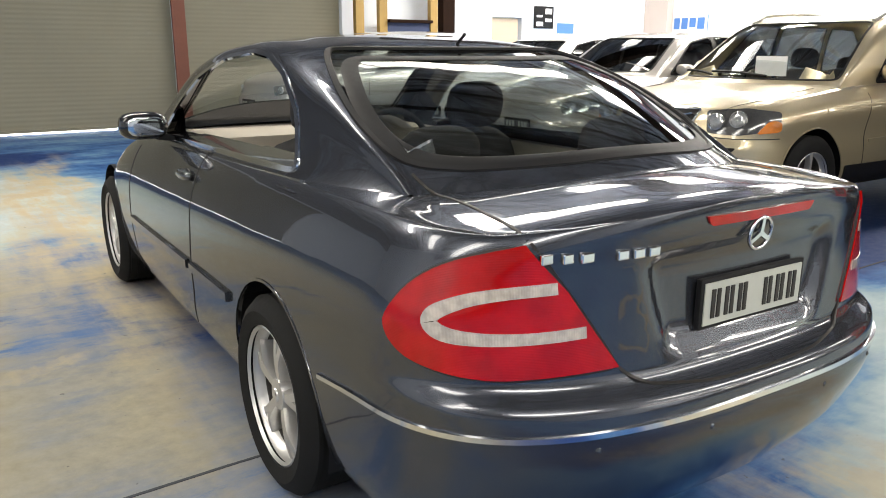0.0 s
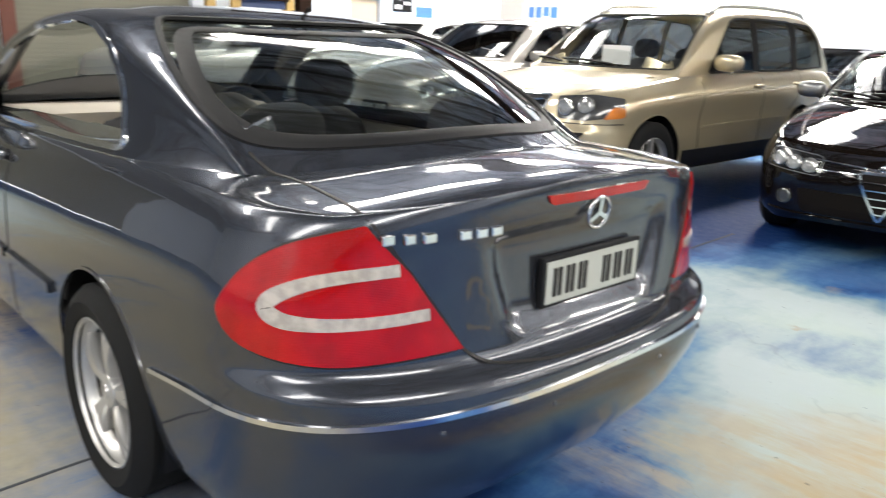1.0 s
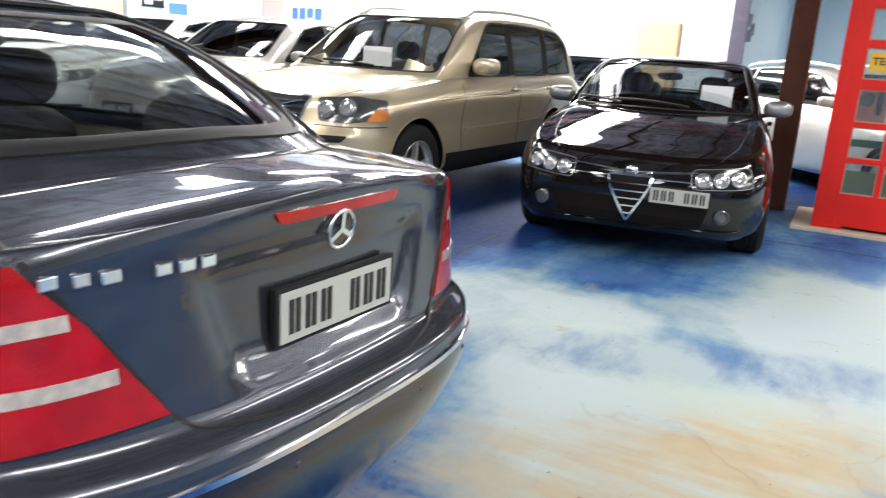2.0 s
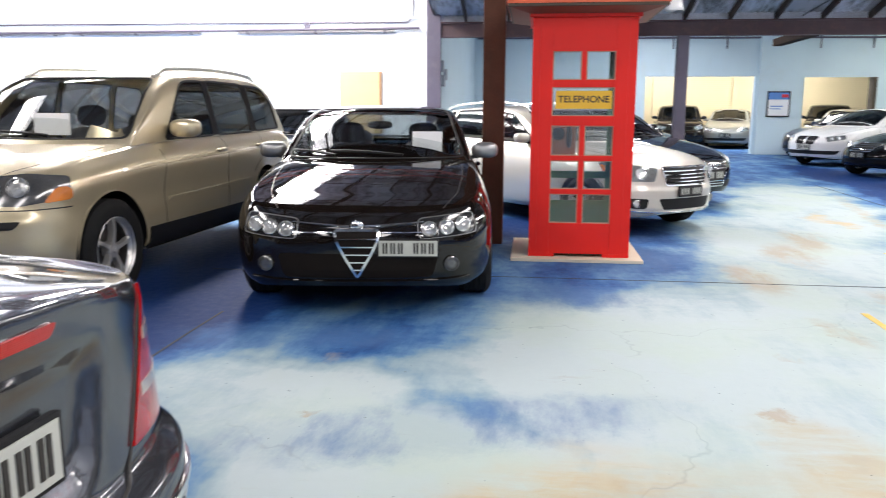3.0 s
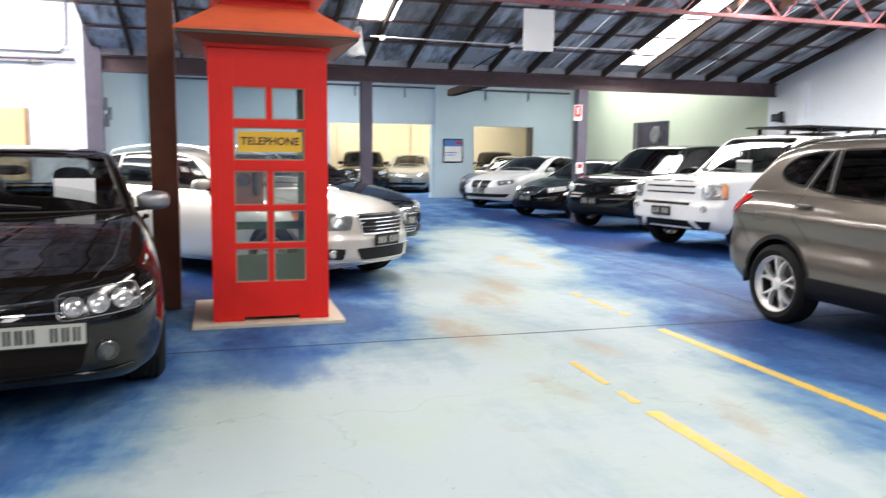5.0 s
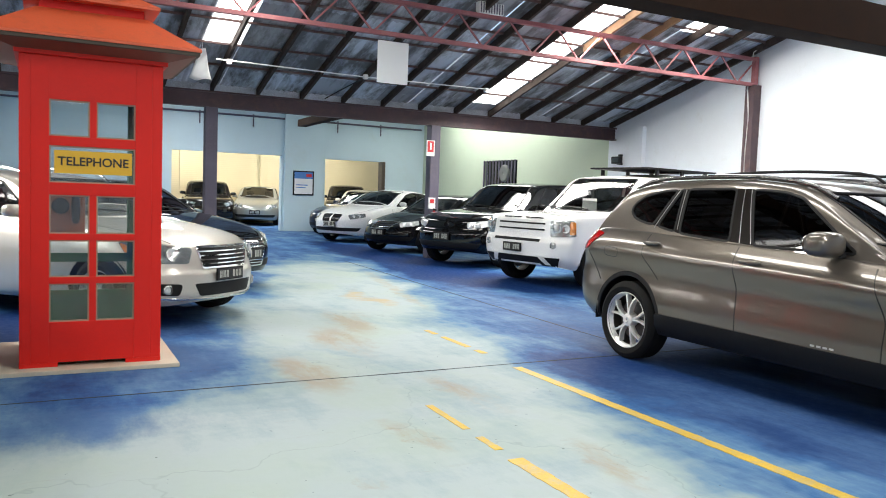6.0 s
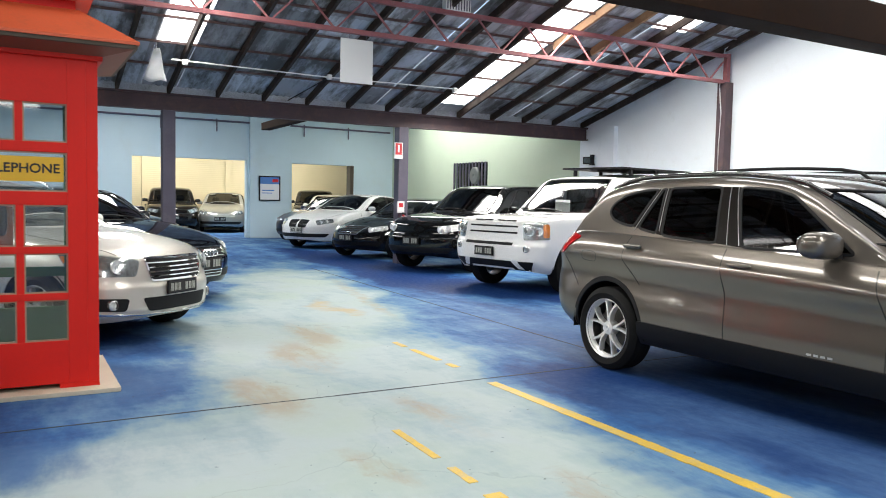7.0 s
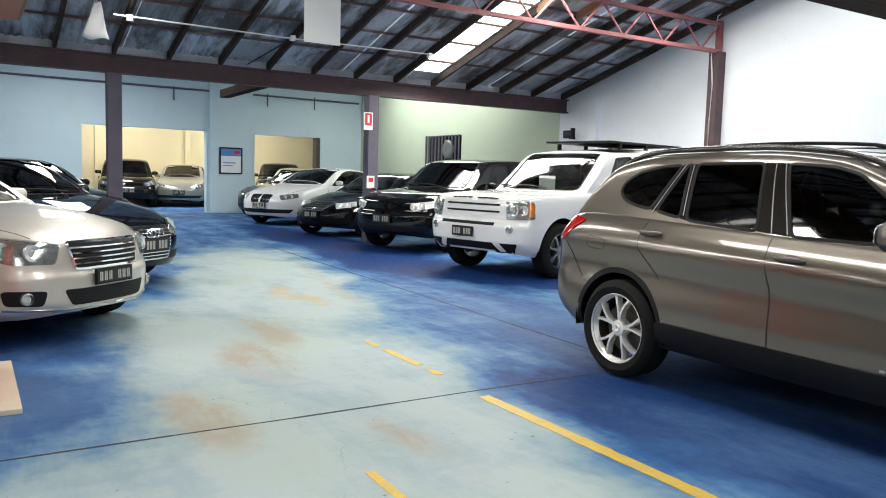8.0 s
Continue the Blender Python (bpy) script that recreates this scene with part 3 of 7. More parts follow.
def build_walls():
    wall_with_holes("wall_right", "y", Y_RIGHT - 0.25, 0.25, X_BACK, X_BEAM + 0.2, 7.0, [], WALL_WHITE, "tall white painted rendered wall")
    wall_with_holes("wall_right_rear", "y", Y_RIGHT - 0.25, 0.25, X_BEAM + 0.2, X_FAR + 0.3, 4.4, [(19.35, 21.33, 1.0, 2.5)], WALL_GREEN, "pale green painted wall with a barred window")
    wall_with_holes("wall_far", "x", X_FAR, 0.3, Y_RIGHT, 1.3, 4.4, [(-7.89, -4.37, 0, 2.53), (-11.63, -9.4, 0, 2.5)], WALL_BLUE, "pale blue painted wall with two wide openings")
    wall_with_holes("wall_side_rear", "y", 1.3, 0.25, X_BEAM + 0.22, X_FAR, 4.4, [], WALL_BLUE, "pale blue side wall of the rear bay")
    wall_with_holes("wall_white", "x", X_BEAM, 0.22, 1.3, Y_DOORS, 4.0, [], WALL_WHITE, "bright white painted wall")
    # unseen dark tops added over the white and door walls to dim reflections
    wall_with_holes("wall_white_unseen_top", "x", X_BEAM + 0.01, 0.2, 1.3, Y_DOORS, 7.0, [(1.31, Y_DOORS - 0.01, 0, 4.0)], UNSEEN_SHEET, "unseen dark sheeting added above the white wall to dim reflections")
    wall_with_holes("wall_doors", "y", Y_DOORS, 0.3, X_BACK, X_BEAM + 0.2, 3.7, [(-5.5, 2.6, 0, 3.6), (2.78, 5.9, 0, 3.6), (9.7, 10.6, 0, 2.1)], WALL_WHITE, "white wall with roller doors")
    wall_with_holes("wall_doors_unseen_top", "y", Y_DOORS + 0.01, 0.28, X_BACK, X_BEAM + 0.2, 7.0, [(X_BACK + 0.01, X_BEAM + 0.19, 0, 3.7)], UNSEEN_SHEET, "unseen dark sheeting added above the roller doors to dim reflections")
    wall_with_holes("wall_back", "x", X_BACK - 0.3, 0.3, Y_RIGHT, Y_DOORS, 7.0, [], WALL_WHITE, "white painted back wall")
    # the far room behind the openings
    wall_with_holes("wall_shutters", "x", X_SHUT, 0.3, -18.0, 1.3, 4.4, [(-8.75, -2.0, 0, 4.1), (-17.0, -8.9, 0, 4.1)], WALL_BLUE, "far room wall with cream roller doors")
    wall_with_holes("wall_far_room_right", "y", -18.25, 0.25, X_FAR + 0.3, X_SHUT + 0.3, 4.4, [], WALL_BLUE, "pale blue far room side wall")
    wall_with_holes("wall_far_room_left", "y", 1.3, 0.25, X_FAR, X_SHUT + 0.3, 4.4, [], WALL_BLUE, "pale blue far room side wall")
    shutter("roller_door_1", "y", Y_DOORS + 0.12, -5.5, 2.6, 0.10, 3.6, SHUTTER_GREY, "closed grey steel roller door with daylight under it", facing=-1)
    shutter("roller_door_2", "y", Y_DOORS + 0.12, 2.78, 5.9, 0.10, 3.6, SHUTTER_GREY, "closed grey steel roller door")
    shutter("roller_door_3", "x", X_SHUT + 0.1, -8.75, -5.66, 0.06, 4.1, SHUTTER_CREAM, "closed cream steel roller door")
    shutter("roller_door_4", "x", X_SHUT + 0.1, -5.54, -2.0, 0.06, 4.1, SHUTTER_CREAM, "closed cream steel roller door")
    shutter("roller_door_5", "x", X_SHUT + 0.1, -17.0, -8.9, 0.06, 4.1, SHUTTER_CREAM, "closed cream steel roller door")
    structure(finish(box(X_SHUT + 0.02, X_SHUT + 0.14, -5.66, -5.54, 0, 4.1), "shutter_post", SHUTTER_CREAM), "cream post between two roller doors", "post")
    structure(finish(box(X_SHUT - 0.02, X_SHUT - 0.004, -8.93, -8.72, 0, 4.1), "shutter_post", SHUTTER_CREAM), "cream post between two roller doors", "post")
    structure(finish(box(2.57, 2.80, Y_DOORS - 0.06, Y_DOORS, 0, 3.6, 0.01), "door_post", surface("rusty_post_paint", (0.16, 0.055, 0.035), 0.6, vary=0.25)), "rust red steel post between the roller doors", "post")
    # glowing slab and strip stand in for daylight outside the doors
    structure(finish(box(-6, 6.4, Y_DOORS + 0.35, Y_DOORS + 2.0, -0.05, 0.0), "yard", DAYLIGHT), "glowing slab standing in for the sunlit yard outside", "ground")
    structure(finish(box(-6, 6.4, Y_DOORS + 0.6, Y_DOORS + 0.62, 0.0, 0.16), "yard_glare", DAYLIGHT), "glowing strip standing in for daylight under the roller doors", "backdrop")
    # pipes and rails on the white wall
    w = structure(finish(add_tube(bmesh.new(), [(X_BEAM - 0.06, 1.6, 3.02), (X_BEAM - 0.06, 12.9, 2.98)], 0.028), "wall_pipe", STEEL_GREY), "slate pipe along the white wall", "pipe")
    structure(finish(add_tube(bmesh.new(), [(X_BEAM - 0.05, 1.6, 3.22), (X_BEAM - 0.05, 12.9, 3.20)], 0.014), "wall_conduit", WALL_WHITE), "thin white conduit on the wall", "pipe")
    structure(finish(box(X_BEAM - 0.24, X_BEAM - 0.001, 13.0 - 0.75, 13.0 - 0.02, 0, 5.0), "wall_pier", surface("beige_pier_paint", (0.62, 0.52, 0.45), 0.7)), "beige painted pier in the corner", "pier")
    structure(finish(box(X_FAR - 0.12, X_FAR - 0.001, -9.3, -7.95, 0, 4.4, 0.01), "wall_pier", WALL_BLUE), "pale blue pier between the openings", "pier")
    structure(finish(box(13.93, 14.18, Y_RIGHT + 0.001, Y_RIGHT + 0.12, 0, 3.1, 0.01), "wall_pier", WALL_WHITE), "narrow white pilaster on the white wall", "pier")
    structure(finish(box(X_FAR + 0.001, X_FAR + 0.3, -18.0, Y_RIGHT - 0.25, 0, 4.4), "wall_far_room_front", WALL_BLUE), "pale blue far room front wall", "wall")
    structure(finish(add_tube(bmesh.new(), [(X_FAR - 0.06, -13.0, 3.72), (X_FAR - 0.06, 1.2, 3.78)], 0.03), "wall_pipe", STEEL_GREY), "slate pipe high on the pale blue wall", "pipe")
    for y in (-5.2, -6.9, -9.8, -11.4):
        structure(finish(add_tube(bmesh.new(), [(X_FAR - 0.06, y, 3.4), (X_FAR - 0.06, y, 3.8)], 0.022), "wall_pipe", STEEL_GREY), "short drop pipe on the pale blue wall", "pipe")
    structure(finish(box(X_FAR - 0.03, X_FAR + 0.31, -11.63, -11.5, 0, 2.497, 0.008), "opening_jamb", BOX_TIMBER), "dark brown timber jamb in the second opening", "jamb")
    # barred window
    wd = structure(new("window_1"), "dark window with rusty vertical security bars", "window")
    part("window_pane", box(19.35, 21.33, Y_RIGHT - 0.2, Y_RIGHT - 0.18, 1.0, 2.5), surface("dark_pane", (0.02, 0.03, 0.025), 0.15), wd)
    for i in range(11):
        x = 19.45 + i * 0.178
        part("bar", add_bar(bmesh.new(), (x, Y_RIGHT + 0.02, 1.0), (x, Y_RIGHT + 0.02, 2.5), 0.05, 0.03), STEEL_GREY, wd)
    part("vent_fan", add_lathe(bmesh.new(), [(0.0, 0.0), (0.06, 0.03), (0.22, 0.03), (0.26, 0.0), (0.26, -0.05)], 24), surface("grey_fan_plastic", (0.14, 0.15, 0.14), 0.5, vary=0.4, grain=30), wd).location = (20.0, Y_RIGHT + 0.05, 2.1)


def build_roof():
    """Iron roof in two slopes, left open where the skylights are."""
    for side in (1, -1):
        bm = bmesh.new()
        spans = sorted({Y_RIGHT, Y_BAY, Y_DOORS, *[y for s in SKYLIGHTS for y in s[2:4]]})
        for ya, yb in zip(spans, spans[1:]):
            ym = (ya + yb) / 2
            holes = sorted((min(s[0], s[1]), max(s[0], s[1])) for s in SKYLIGHTS if s[2] <= ym <= s[3] and ((s[0] + s[1]) / 2 > X_RIDGE) == (side > 0))
            lo, hi = (X_RIDGE, X_BEAM + 0.4) if side > 0 else (X_BACK - 0.3, X_RIDGE)
            x, runs = lo, []
            for a, b in holes:
                runs.append((x, a))
                x = b
            runs.append((x, hi))
            n = max(1, int((yb - ya) / 0.06))
            for a, b in runs:
                cols = []
                for i in range(n + 1):
                    y = ya + (yb - ya) * i / n
                    d = 0.012 * math.cos(math.pi * i)
                    cols.append([bm.verts.new((x2, y, roof_z(x2, ym) + 0.12 + d)) for x2 in (a, b)])
                for p, q in zip(cols, cols[1:]):
                    bm.faces.new((p[0], p[1], q[1], q[0]))
        structure(finish(bm, "ceiling_iron", ROOF_IRON, 60), "aged corrugated iron roof sheets seen from below", "ceiling")
    # a glowing sheet for each strip, the added unseen ones included
    for xa, xb, ya, yb, lamp_gain in SKYLIGHTS:
        bm = bmesh.new()
        vs = [bm.verts.new((x, y, roof_z(x, (ya + yb) / 2) + 0.115)) for x, y in ((xa, ya), (xb, ya), (xb, yb), (xa, yb))]
        bm.faces.new(vs)
        structure(finish(bm, "skylight", SKY_SHEET), "bright translucent skylight sheet in the iron roof", "skylight")
    # rafters down the slope
    for k in range(-11, 20):
        y = -3.60 - 0.852 * k
        if not Y_RIGHT + 0.1 < y < Y_DOORS - 0.1:
            continue
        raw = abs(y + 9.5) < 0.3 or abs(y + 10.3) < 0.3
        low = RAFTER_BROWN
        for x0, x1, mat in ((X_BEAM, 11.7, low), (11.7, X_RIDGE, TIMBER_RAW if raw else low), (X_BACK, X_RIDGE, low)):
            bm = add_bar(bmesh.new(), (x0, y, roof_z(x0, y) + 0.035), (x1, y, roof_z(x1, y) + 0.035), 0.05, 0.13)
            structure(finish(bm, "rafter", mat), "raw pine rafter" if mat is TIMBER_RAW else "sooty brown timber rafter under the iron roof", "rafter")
    for x in (14.1, 13.3, 12.5, 11.7, 10.6, 9.6, 8.2, 6.4, 4.8, 3.2, 0.5, -2.0, -4.5, -7.0, -9.5):
        for ya, yb in ((Y_RIGHT, Y_BAY), (Y_BAY + 0.01, Y_DOORS)):
            structure(finish(add_bar(bmesh.new(), (x, ya, roof_z(x, yb) + 0.085), (x, yb, roof_z(x, yb) + 0.085), 0.04, 0.035), "purlin", PURLIN), "rusty brown purlin under the roof sheets", "purlin")
    # unseen sheeting between the low and the high roof, dark to dim reflections
    bm = bmesh.new()
    for xa, xb in ((X_BEAM + 0.2, X_RIDGE), (X_BACK - 0.3, X_RIDGE)):
        low, high = [[bm.verts.new((x, Y_BAY + d, roof_z(x, yy) + 0.12)) for x in (xa, xb) for d in (-0.03, 0.03)] for yy in (0.0, 2.0)]
        bm.faces.new((low[0], low[2], high[2], high[0]))
        bm.faces.new((low[1], low[3], high[3], high[1]))
    structure(finish(bm, "roof_step", UNSEEN_SHEET), "unseen sheeting in the step between two roofs, dark to dim reflections", "wall")
    # main beam on its posts
    bm = bmesh.new()
    for z0, z1, w in ((2.83, 2.86, 0.16), (2.86, 3.10, 0.03), (3.10, 3.13, 0.16)):
        add_box(bm, X_BEAM - w / 2, X_BEAM + w / 2, Y_RIGHT, 1.3, z0, z1)
    structure(finish(bm, "main_beam", STEEL_PURPLE), "long maroon steel beam carrying the rafters", "beam")
    for y in (-8.24, -3.6):
        structure(finish(box(X_BEAM - 0.11, X_BEAM + 0.11, y - 0.11, y + 0.11, 0, 2.83, 0.012), "post", STEEL_GREY), "slate painted steel post under the main beam", "post")
    structure(finish(box(X_BEAM - 0.09, X_BEAM - 0.002, 1.17, 1.46, 0, 4.2, 0.01), "post", STEEL_GREY), "slate steel post at the wall's end", "post")
    structure(finish(box(10.78, 10.99, Y_RIGHT + 0.001, Y_RIGHT + 0.2, 0, 3.68, 0.01), "post", STEEL_PURPLE), "maroon steel post against the white wall", "post")
    structure(finish(add_bar(bmesh.new(), (X_BEAM + 0.08, -6.15, 2.92), (18.4, -6.35, 2.97), 0.2, 0.16), "tie_beam", TIMBER_DARK), "brown timber beam into the rear bay", "beam")
    # open web truss
    tr = structure(new("roof_truss"), "red steel open web truss across the hall", "truss")
    y0, y1 = Y_RIGHT + 0.1, Y_DOORS - 0.05
    ends = (10.87, 3.69), (11.16, 3.74)

    def on_truss(y, up):
        k = (y - y0) / (y1 - y0)
        return (ends[0][0] + (ends[1][0] - ends[0][0]) * k, y, ends[0][1] + (ends[1][1] - ends[0][1]) * k + up)
    part("chord", add_bar(bmesh.new(), on_truss(y0, 0), on_truss(y1, 0), 0.09, 0.06), STEEL_RED, tr)
    part("chord", add_bar(bmesh.new(), on_truss(y0, 0.48), on_truss(y1, 0.48), 0.09, 0.06), STEEL_RED, tr)
    part("end_post", add_bar(bmesh.new(), on_truss(y0, -0.05), on_truss(y0, 0.53), 0.09, 0.09), STEEL_RED, tr)
    n = 56
    for i in range(n):
        ya, yb = y0 + (y1 - y0) * i / n, y0 + (y1 - y0) * (i + 1) / n
        part("web_bar", add_bar(bmesh.new(), on_truss(ya, 0.48 * (1 - i % 2)), on_truss(yb, 0.48 * (i % 2)), 0.025), STEEL_RED, tr)
    # heavy brown beam with boarding over the nearer bay
    structure(finish(box(6.80, 7.22, Y_RIGHT, Y_DOORS, 3.52, 4.05, 0.01), "cross_beam", TIMBER_DARK), "deep dark brown timber beam across the hall", "beam")
    structure(finish(box(6.98, 7.14, -0.445, -0.225, 0, 3.52, 0.012), "timber_post", POST_BROWN), "brown painted timber post beside the telephone box", "post")
    # rear bay and far room ceilings
    for x0, x1, yr in ((X_BEAM + 0.1, X_FAR + 0.3, Y_RIGHT), (X_FAR + 0.3, X_SHUT + 0.3, -18.0)):
        structure(finish(box(x0, x1, yr, 1.3, 4.4, 4.5), "ceiling", IRON_SHEET), "dark iron ceiling of the rear bay", "ceiling")
    # glowing sheets added above those unseen lamps
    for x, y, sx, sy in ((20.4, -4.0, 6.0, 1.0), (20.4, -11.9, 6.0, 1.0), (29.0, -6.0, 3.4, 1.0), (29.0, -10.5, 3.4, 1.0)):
        structure(finish(box(x - sx / 2, x + sx / 2, y - sy / 2, y + sy / 2, 4.38, 4.396), "skylight", SKY_SHEET), "glowing sheet added to the rear ceiling above an unseen lamp", "skylight")
    structure(finish(box(X_BEAM - 0.02, X_BEAM + 0.2, Y_RIGHT, 1.3, 3.13, 4.5), "wall_over_beam", IRON_SHEET), "iron sheeting over the main beam", "wall")


build_floor()
build_walls()
build_roof()

# ---------------------------------------------------------------- cars
from mathutils.bvhtree import BVHTree
from mathutils.geometry import delaunay_2d_cdt


def smooth_curve(keys):
    """Monotone cubic through (x, value) keys."""
    xs, ys = np.array([k[0] for k in keys], float), np.array([k[1] for k in keys], float)
    h, d = np.diff(xs), np.diff(ys) / np.diff(xs)
    m = np.zeros(len(xs))
    m[0], m[-1] = d[0], d[-1]
    for i in range(1, len(xs) - 1):
        if d[i - 1] * d[i] > 0:
            w1, w2 = 2 * h[i] + h[i - 1], h[i] + 2 * h[i - 1]
            m[i] = (w1 + w2) / (w1 / d[i - 1] + w2 / d[i])

    def value(x):
        x = min(max(x, xs[0]), xs[-1])
        i = min(int(np.searchsorted(xs, x, "right")) - 1, len(xs) - 2)
        t = (x - xs[i]) / h[i]
        return float((1 + 2 * t) * (1 - t) ** 2 * ys[i] + t * (1 - t) ** 2 * h[i] * m[i] + t * t * (3 - 2 * t) * ys[i + 1] + t * t * (t - 1) * h[i] * m[i + 1])
    return value


def section_points(ctrl, n):
    """Points along a smooth line through control points, n to each span."""
    c = np.array(ctrl, float)
    p = np.vstack([2 * c[0] - c[1], c, 2 * c[-1] - c[-2]])
    out = []
    for i in range(1, len(p) - 2):
        for t in np.linspace(0, 1, n or 8, endpoint=False):
            a, b, e, g = p[i - 1], p[i], p[i + 1], p[i + 2]
            out.append(0.5 * (2 * b + (e - a) * t + (2 * a - 5 * b + 4 * e - g) * t * t + (3 * b - a - 3 * e + g) * t**3))
    out.append(p[-2])
    out = np.array(out)
    return out


def inside(poly, a, b):
    hit = False
    j = len(poly) - 1
    for i in range(len(poly)):
        (xi, yi), (xj, yj) = poly[i], poly[j]
        if (yi > b) != (yj > b) and a < (xj - xi) * (b - yi) / (yj - yi) + xi:
            hit = not hit
        j = i
    return hit


def closest_on(poly, a, b):
    best, where = 1e9, (a, b)
    for (x0, y0), (x1, y1) in zip(poly, poly[1:] + poly[:1]):
        dx, dy = x1 - x0, y1 - y0
        t = max(0.0, min(1.0, ((a - x0) * dx + (b - y0) * dy) / (dx * dx + dy * dy + 1e-12)))
        x, y = x0 + t * dx, y0 + t * dy
        d = (x - a) ** 2 + (y - b) ** 2
        if d < best:
            best, where = d, (x, y)
    return where


def rounded(poly, r=0.04, seg=4):
    """The polygon with its corners rounded off."""
    out = []
    n = len(poly)
    for i in range(n):
        p, a, b = Vector(poly[i]), Vector(poly[i - 1]), Vector(poly[(i + 1) % n])
        ra = min(r, (a - p).length * 0.45, (b - p).length * 0.45)
        s, e = p + (a - p).normalized() * ra, p + (b - p).normalized() * ra
        for k in range(seg + 1):
            t = k / seg
            q = s * (1 - t) ** 2 + p * 2 * t * (1 - t) + e * t * t
            out.append((q.x, q.y))
    return out


def dense(poly, step, closed=True):
    out = []
    pairs = list(zip(poly, poly[1:] + poly[:1])) if closed else list(zip(poly, poly[1:]))
    for (x0, y0), (x1, y1) in pairs:
        n = max(1, int(math.hypot(x1 - x0, y1 - y0) / step))
        out += [(x0 + (x1 - x0) * k / n, y0 + (y1 - y0) * k / n) for k in range(n)]
    if not closed:
        out.append(poly[-1])
    return out


class Shell:
    """The outer skin of a car as a target: flat outlines are thrown on it along a direction.
    views: 'L' and 'R' (x, z) from the sides, 'F' and 'B' (y, z) from front and back, 'T' (x, y) from above; a number: (a, z), from that bearing in degrees."""

    def __init__(self, bms):
        vs, fs = [], []
        for bm in bms:
            bm.verts.index_update()
            o = len(vs)
            vs += [v.co.copy() for v in bm.verts]
            fs += [[v.index + o for v in fc.verts] for fc in bm.faces]
        self.tree = BVHTree.FromPolygons(vs, fs)

    def axes(self, view):
        if view == "T":
            return Vector((1, 0, 0)), Vector((0, 1, 0)), Vector((0, 0, 1))
        bearing = {"F": 0, "L": 90, "B": 180, "R": 270}.get(view, view)
        n = Vector((math.cos(radians(bearing)), math.sin(radians(bearing)), 0))
        a = Vector((1, 0, 0)) if view in ("L", "R") else Vector((0, 1, 0)) if view in ("F", "B") else Vector((-n.y, n.x, 0))
        return a, Vector((0, 0, 1)), n

    def on(self, view, a, b):
        ua, ub, n = self.axes(view)
        p = ua * a + ub * b
        hit, normal, _, _ = self.tree.ray_cast(p + n * 6, -n)
        if hit is None:
            hit, normal, _, _ = self.tree.find_nearest(p + n * 0.8)
        if normal.dot(n) < 0:
            normal = -normal
        return hit, normal


def patch(shell, view, poly, out=0.004, depth=0.012, step=0.035):
    """A plate of the given outline that follows the skin, standing out by out."""
    edge = dense(poly, step)
    xs, ys = [p[0] for p in edge], [p[1] for p in edge]
    pts = [Vector(p) for p in edge]
    x = min(xs) + step / 2
    while x < max(xs):
        y = min(ys) + step / 2
        while y < max(ys):
            if inside(edge, x, y):
                c = closest_on(edge, x, y)
                if math.hypot(c[0] - x, c[1] - y) > step * 0.4:
                    pts.append(Vector((x, y)))
            y += step
        x += step
    n = len(edge)
    vs, _, fs, _, _, _ = delaunay_2d_cdt(pts, [], [list(range(n))], 1, 1e-5)
    bm = bmesh.new()
    top = []
    for v in vs:
        p, nm = shell.on(view, v.x, v.y)
        top.append((bm.verts.new(p + nm * out), nm))
    for fc in fs:
        try:
            bm.faces.new([top[i][0] for i in fc])
        except ValueError:
            pass
    if depth > 0:
        border = [e for e in bm.edges if len(e.link_faces) == 1]
        nm_of = {v: nm for v, nm in top}
        low = {}
        for e in border:
            for v in e.verts:
                if v not in low:
                    low[v] = bm.verts.new(v.co - nm_of[v] * depth)
        for e in border:
            a, b = e.verts
            bm.faces.new((a, b, low[b], low[a]))
    loose = [v for v in bm.verts if not v.link_faces]
    for v in loose:
        bm.verts.remove(v)
    return bm


def add_ribbon(bm, pts, normals, w, h, closed=False):
    """A raised strip along points on a skin."""
    n, rings = len(pts), []
    for _ in range(2 if n > 4 else 0):
        normals = [(normals[i] * 2 + (normals[i - 1] if closed or i else normals[i]) + (normals[(i + 1) % n] if closed or i < n - 1 else normals[i])).normalized() for i in range(n)]
        pts = [(pts[i] * 2 + pts[i - 1] + pts[(i + 1) % n]) / 4 if closed or 0 < i < n - 1 else pts[i] for i in range(n)]
    for i in range(n):
        a, b = (pts[(i - 1) % n], pts[(i + 1) % n]) if closed else (pts[max(i - 1, 0)], pts[min(i + 1, n - 1)])
        d = (b - a)
        d = d.normalized() if d.length > 1e-7 else Vector((1, 0, 0))
        s = normals[i].cross(d).normalized()
        wi = w(i / (n - 1)) if callable(w) else w
        rings.append([bm.verts.new(pts[i] + s * k * wi + normals[i] * z) for k, z in ((-0.5, -0.004), (-0.38, h), (0.38, h), (0.5, -0.004))])
    pairs = list(zip(rings, rings[1:])) + ([(rings[-1], rings[0])] if closed else [])
    for a, b in pairs:
        for k in range(3):
            bm.faces.new((a[k], a[k + 1], b[k + 1], b[k]))
    if not closed:
        bm.faces.new(rings[0])
        bm.faces.new(rings[-1])
    return bm


def strip(shell, view, line, w=0.012, h=0.003, closed=False, step=0.03, bm=None):
    bm = bm or bmesh.new()
    got = [shell.on(view, a, b) for a, b in dense(line, step, closed)]
    return add_ribbon(bm, [g[0] for g in got], [g[1] for g in got], w, h, closed)


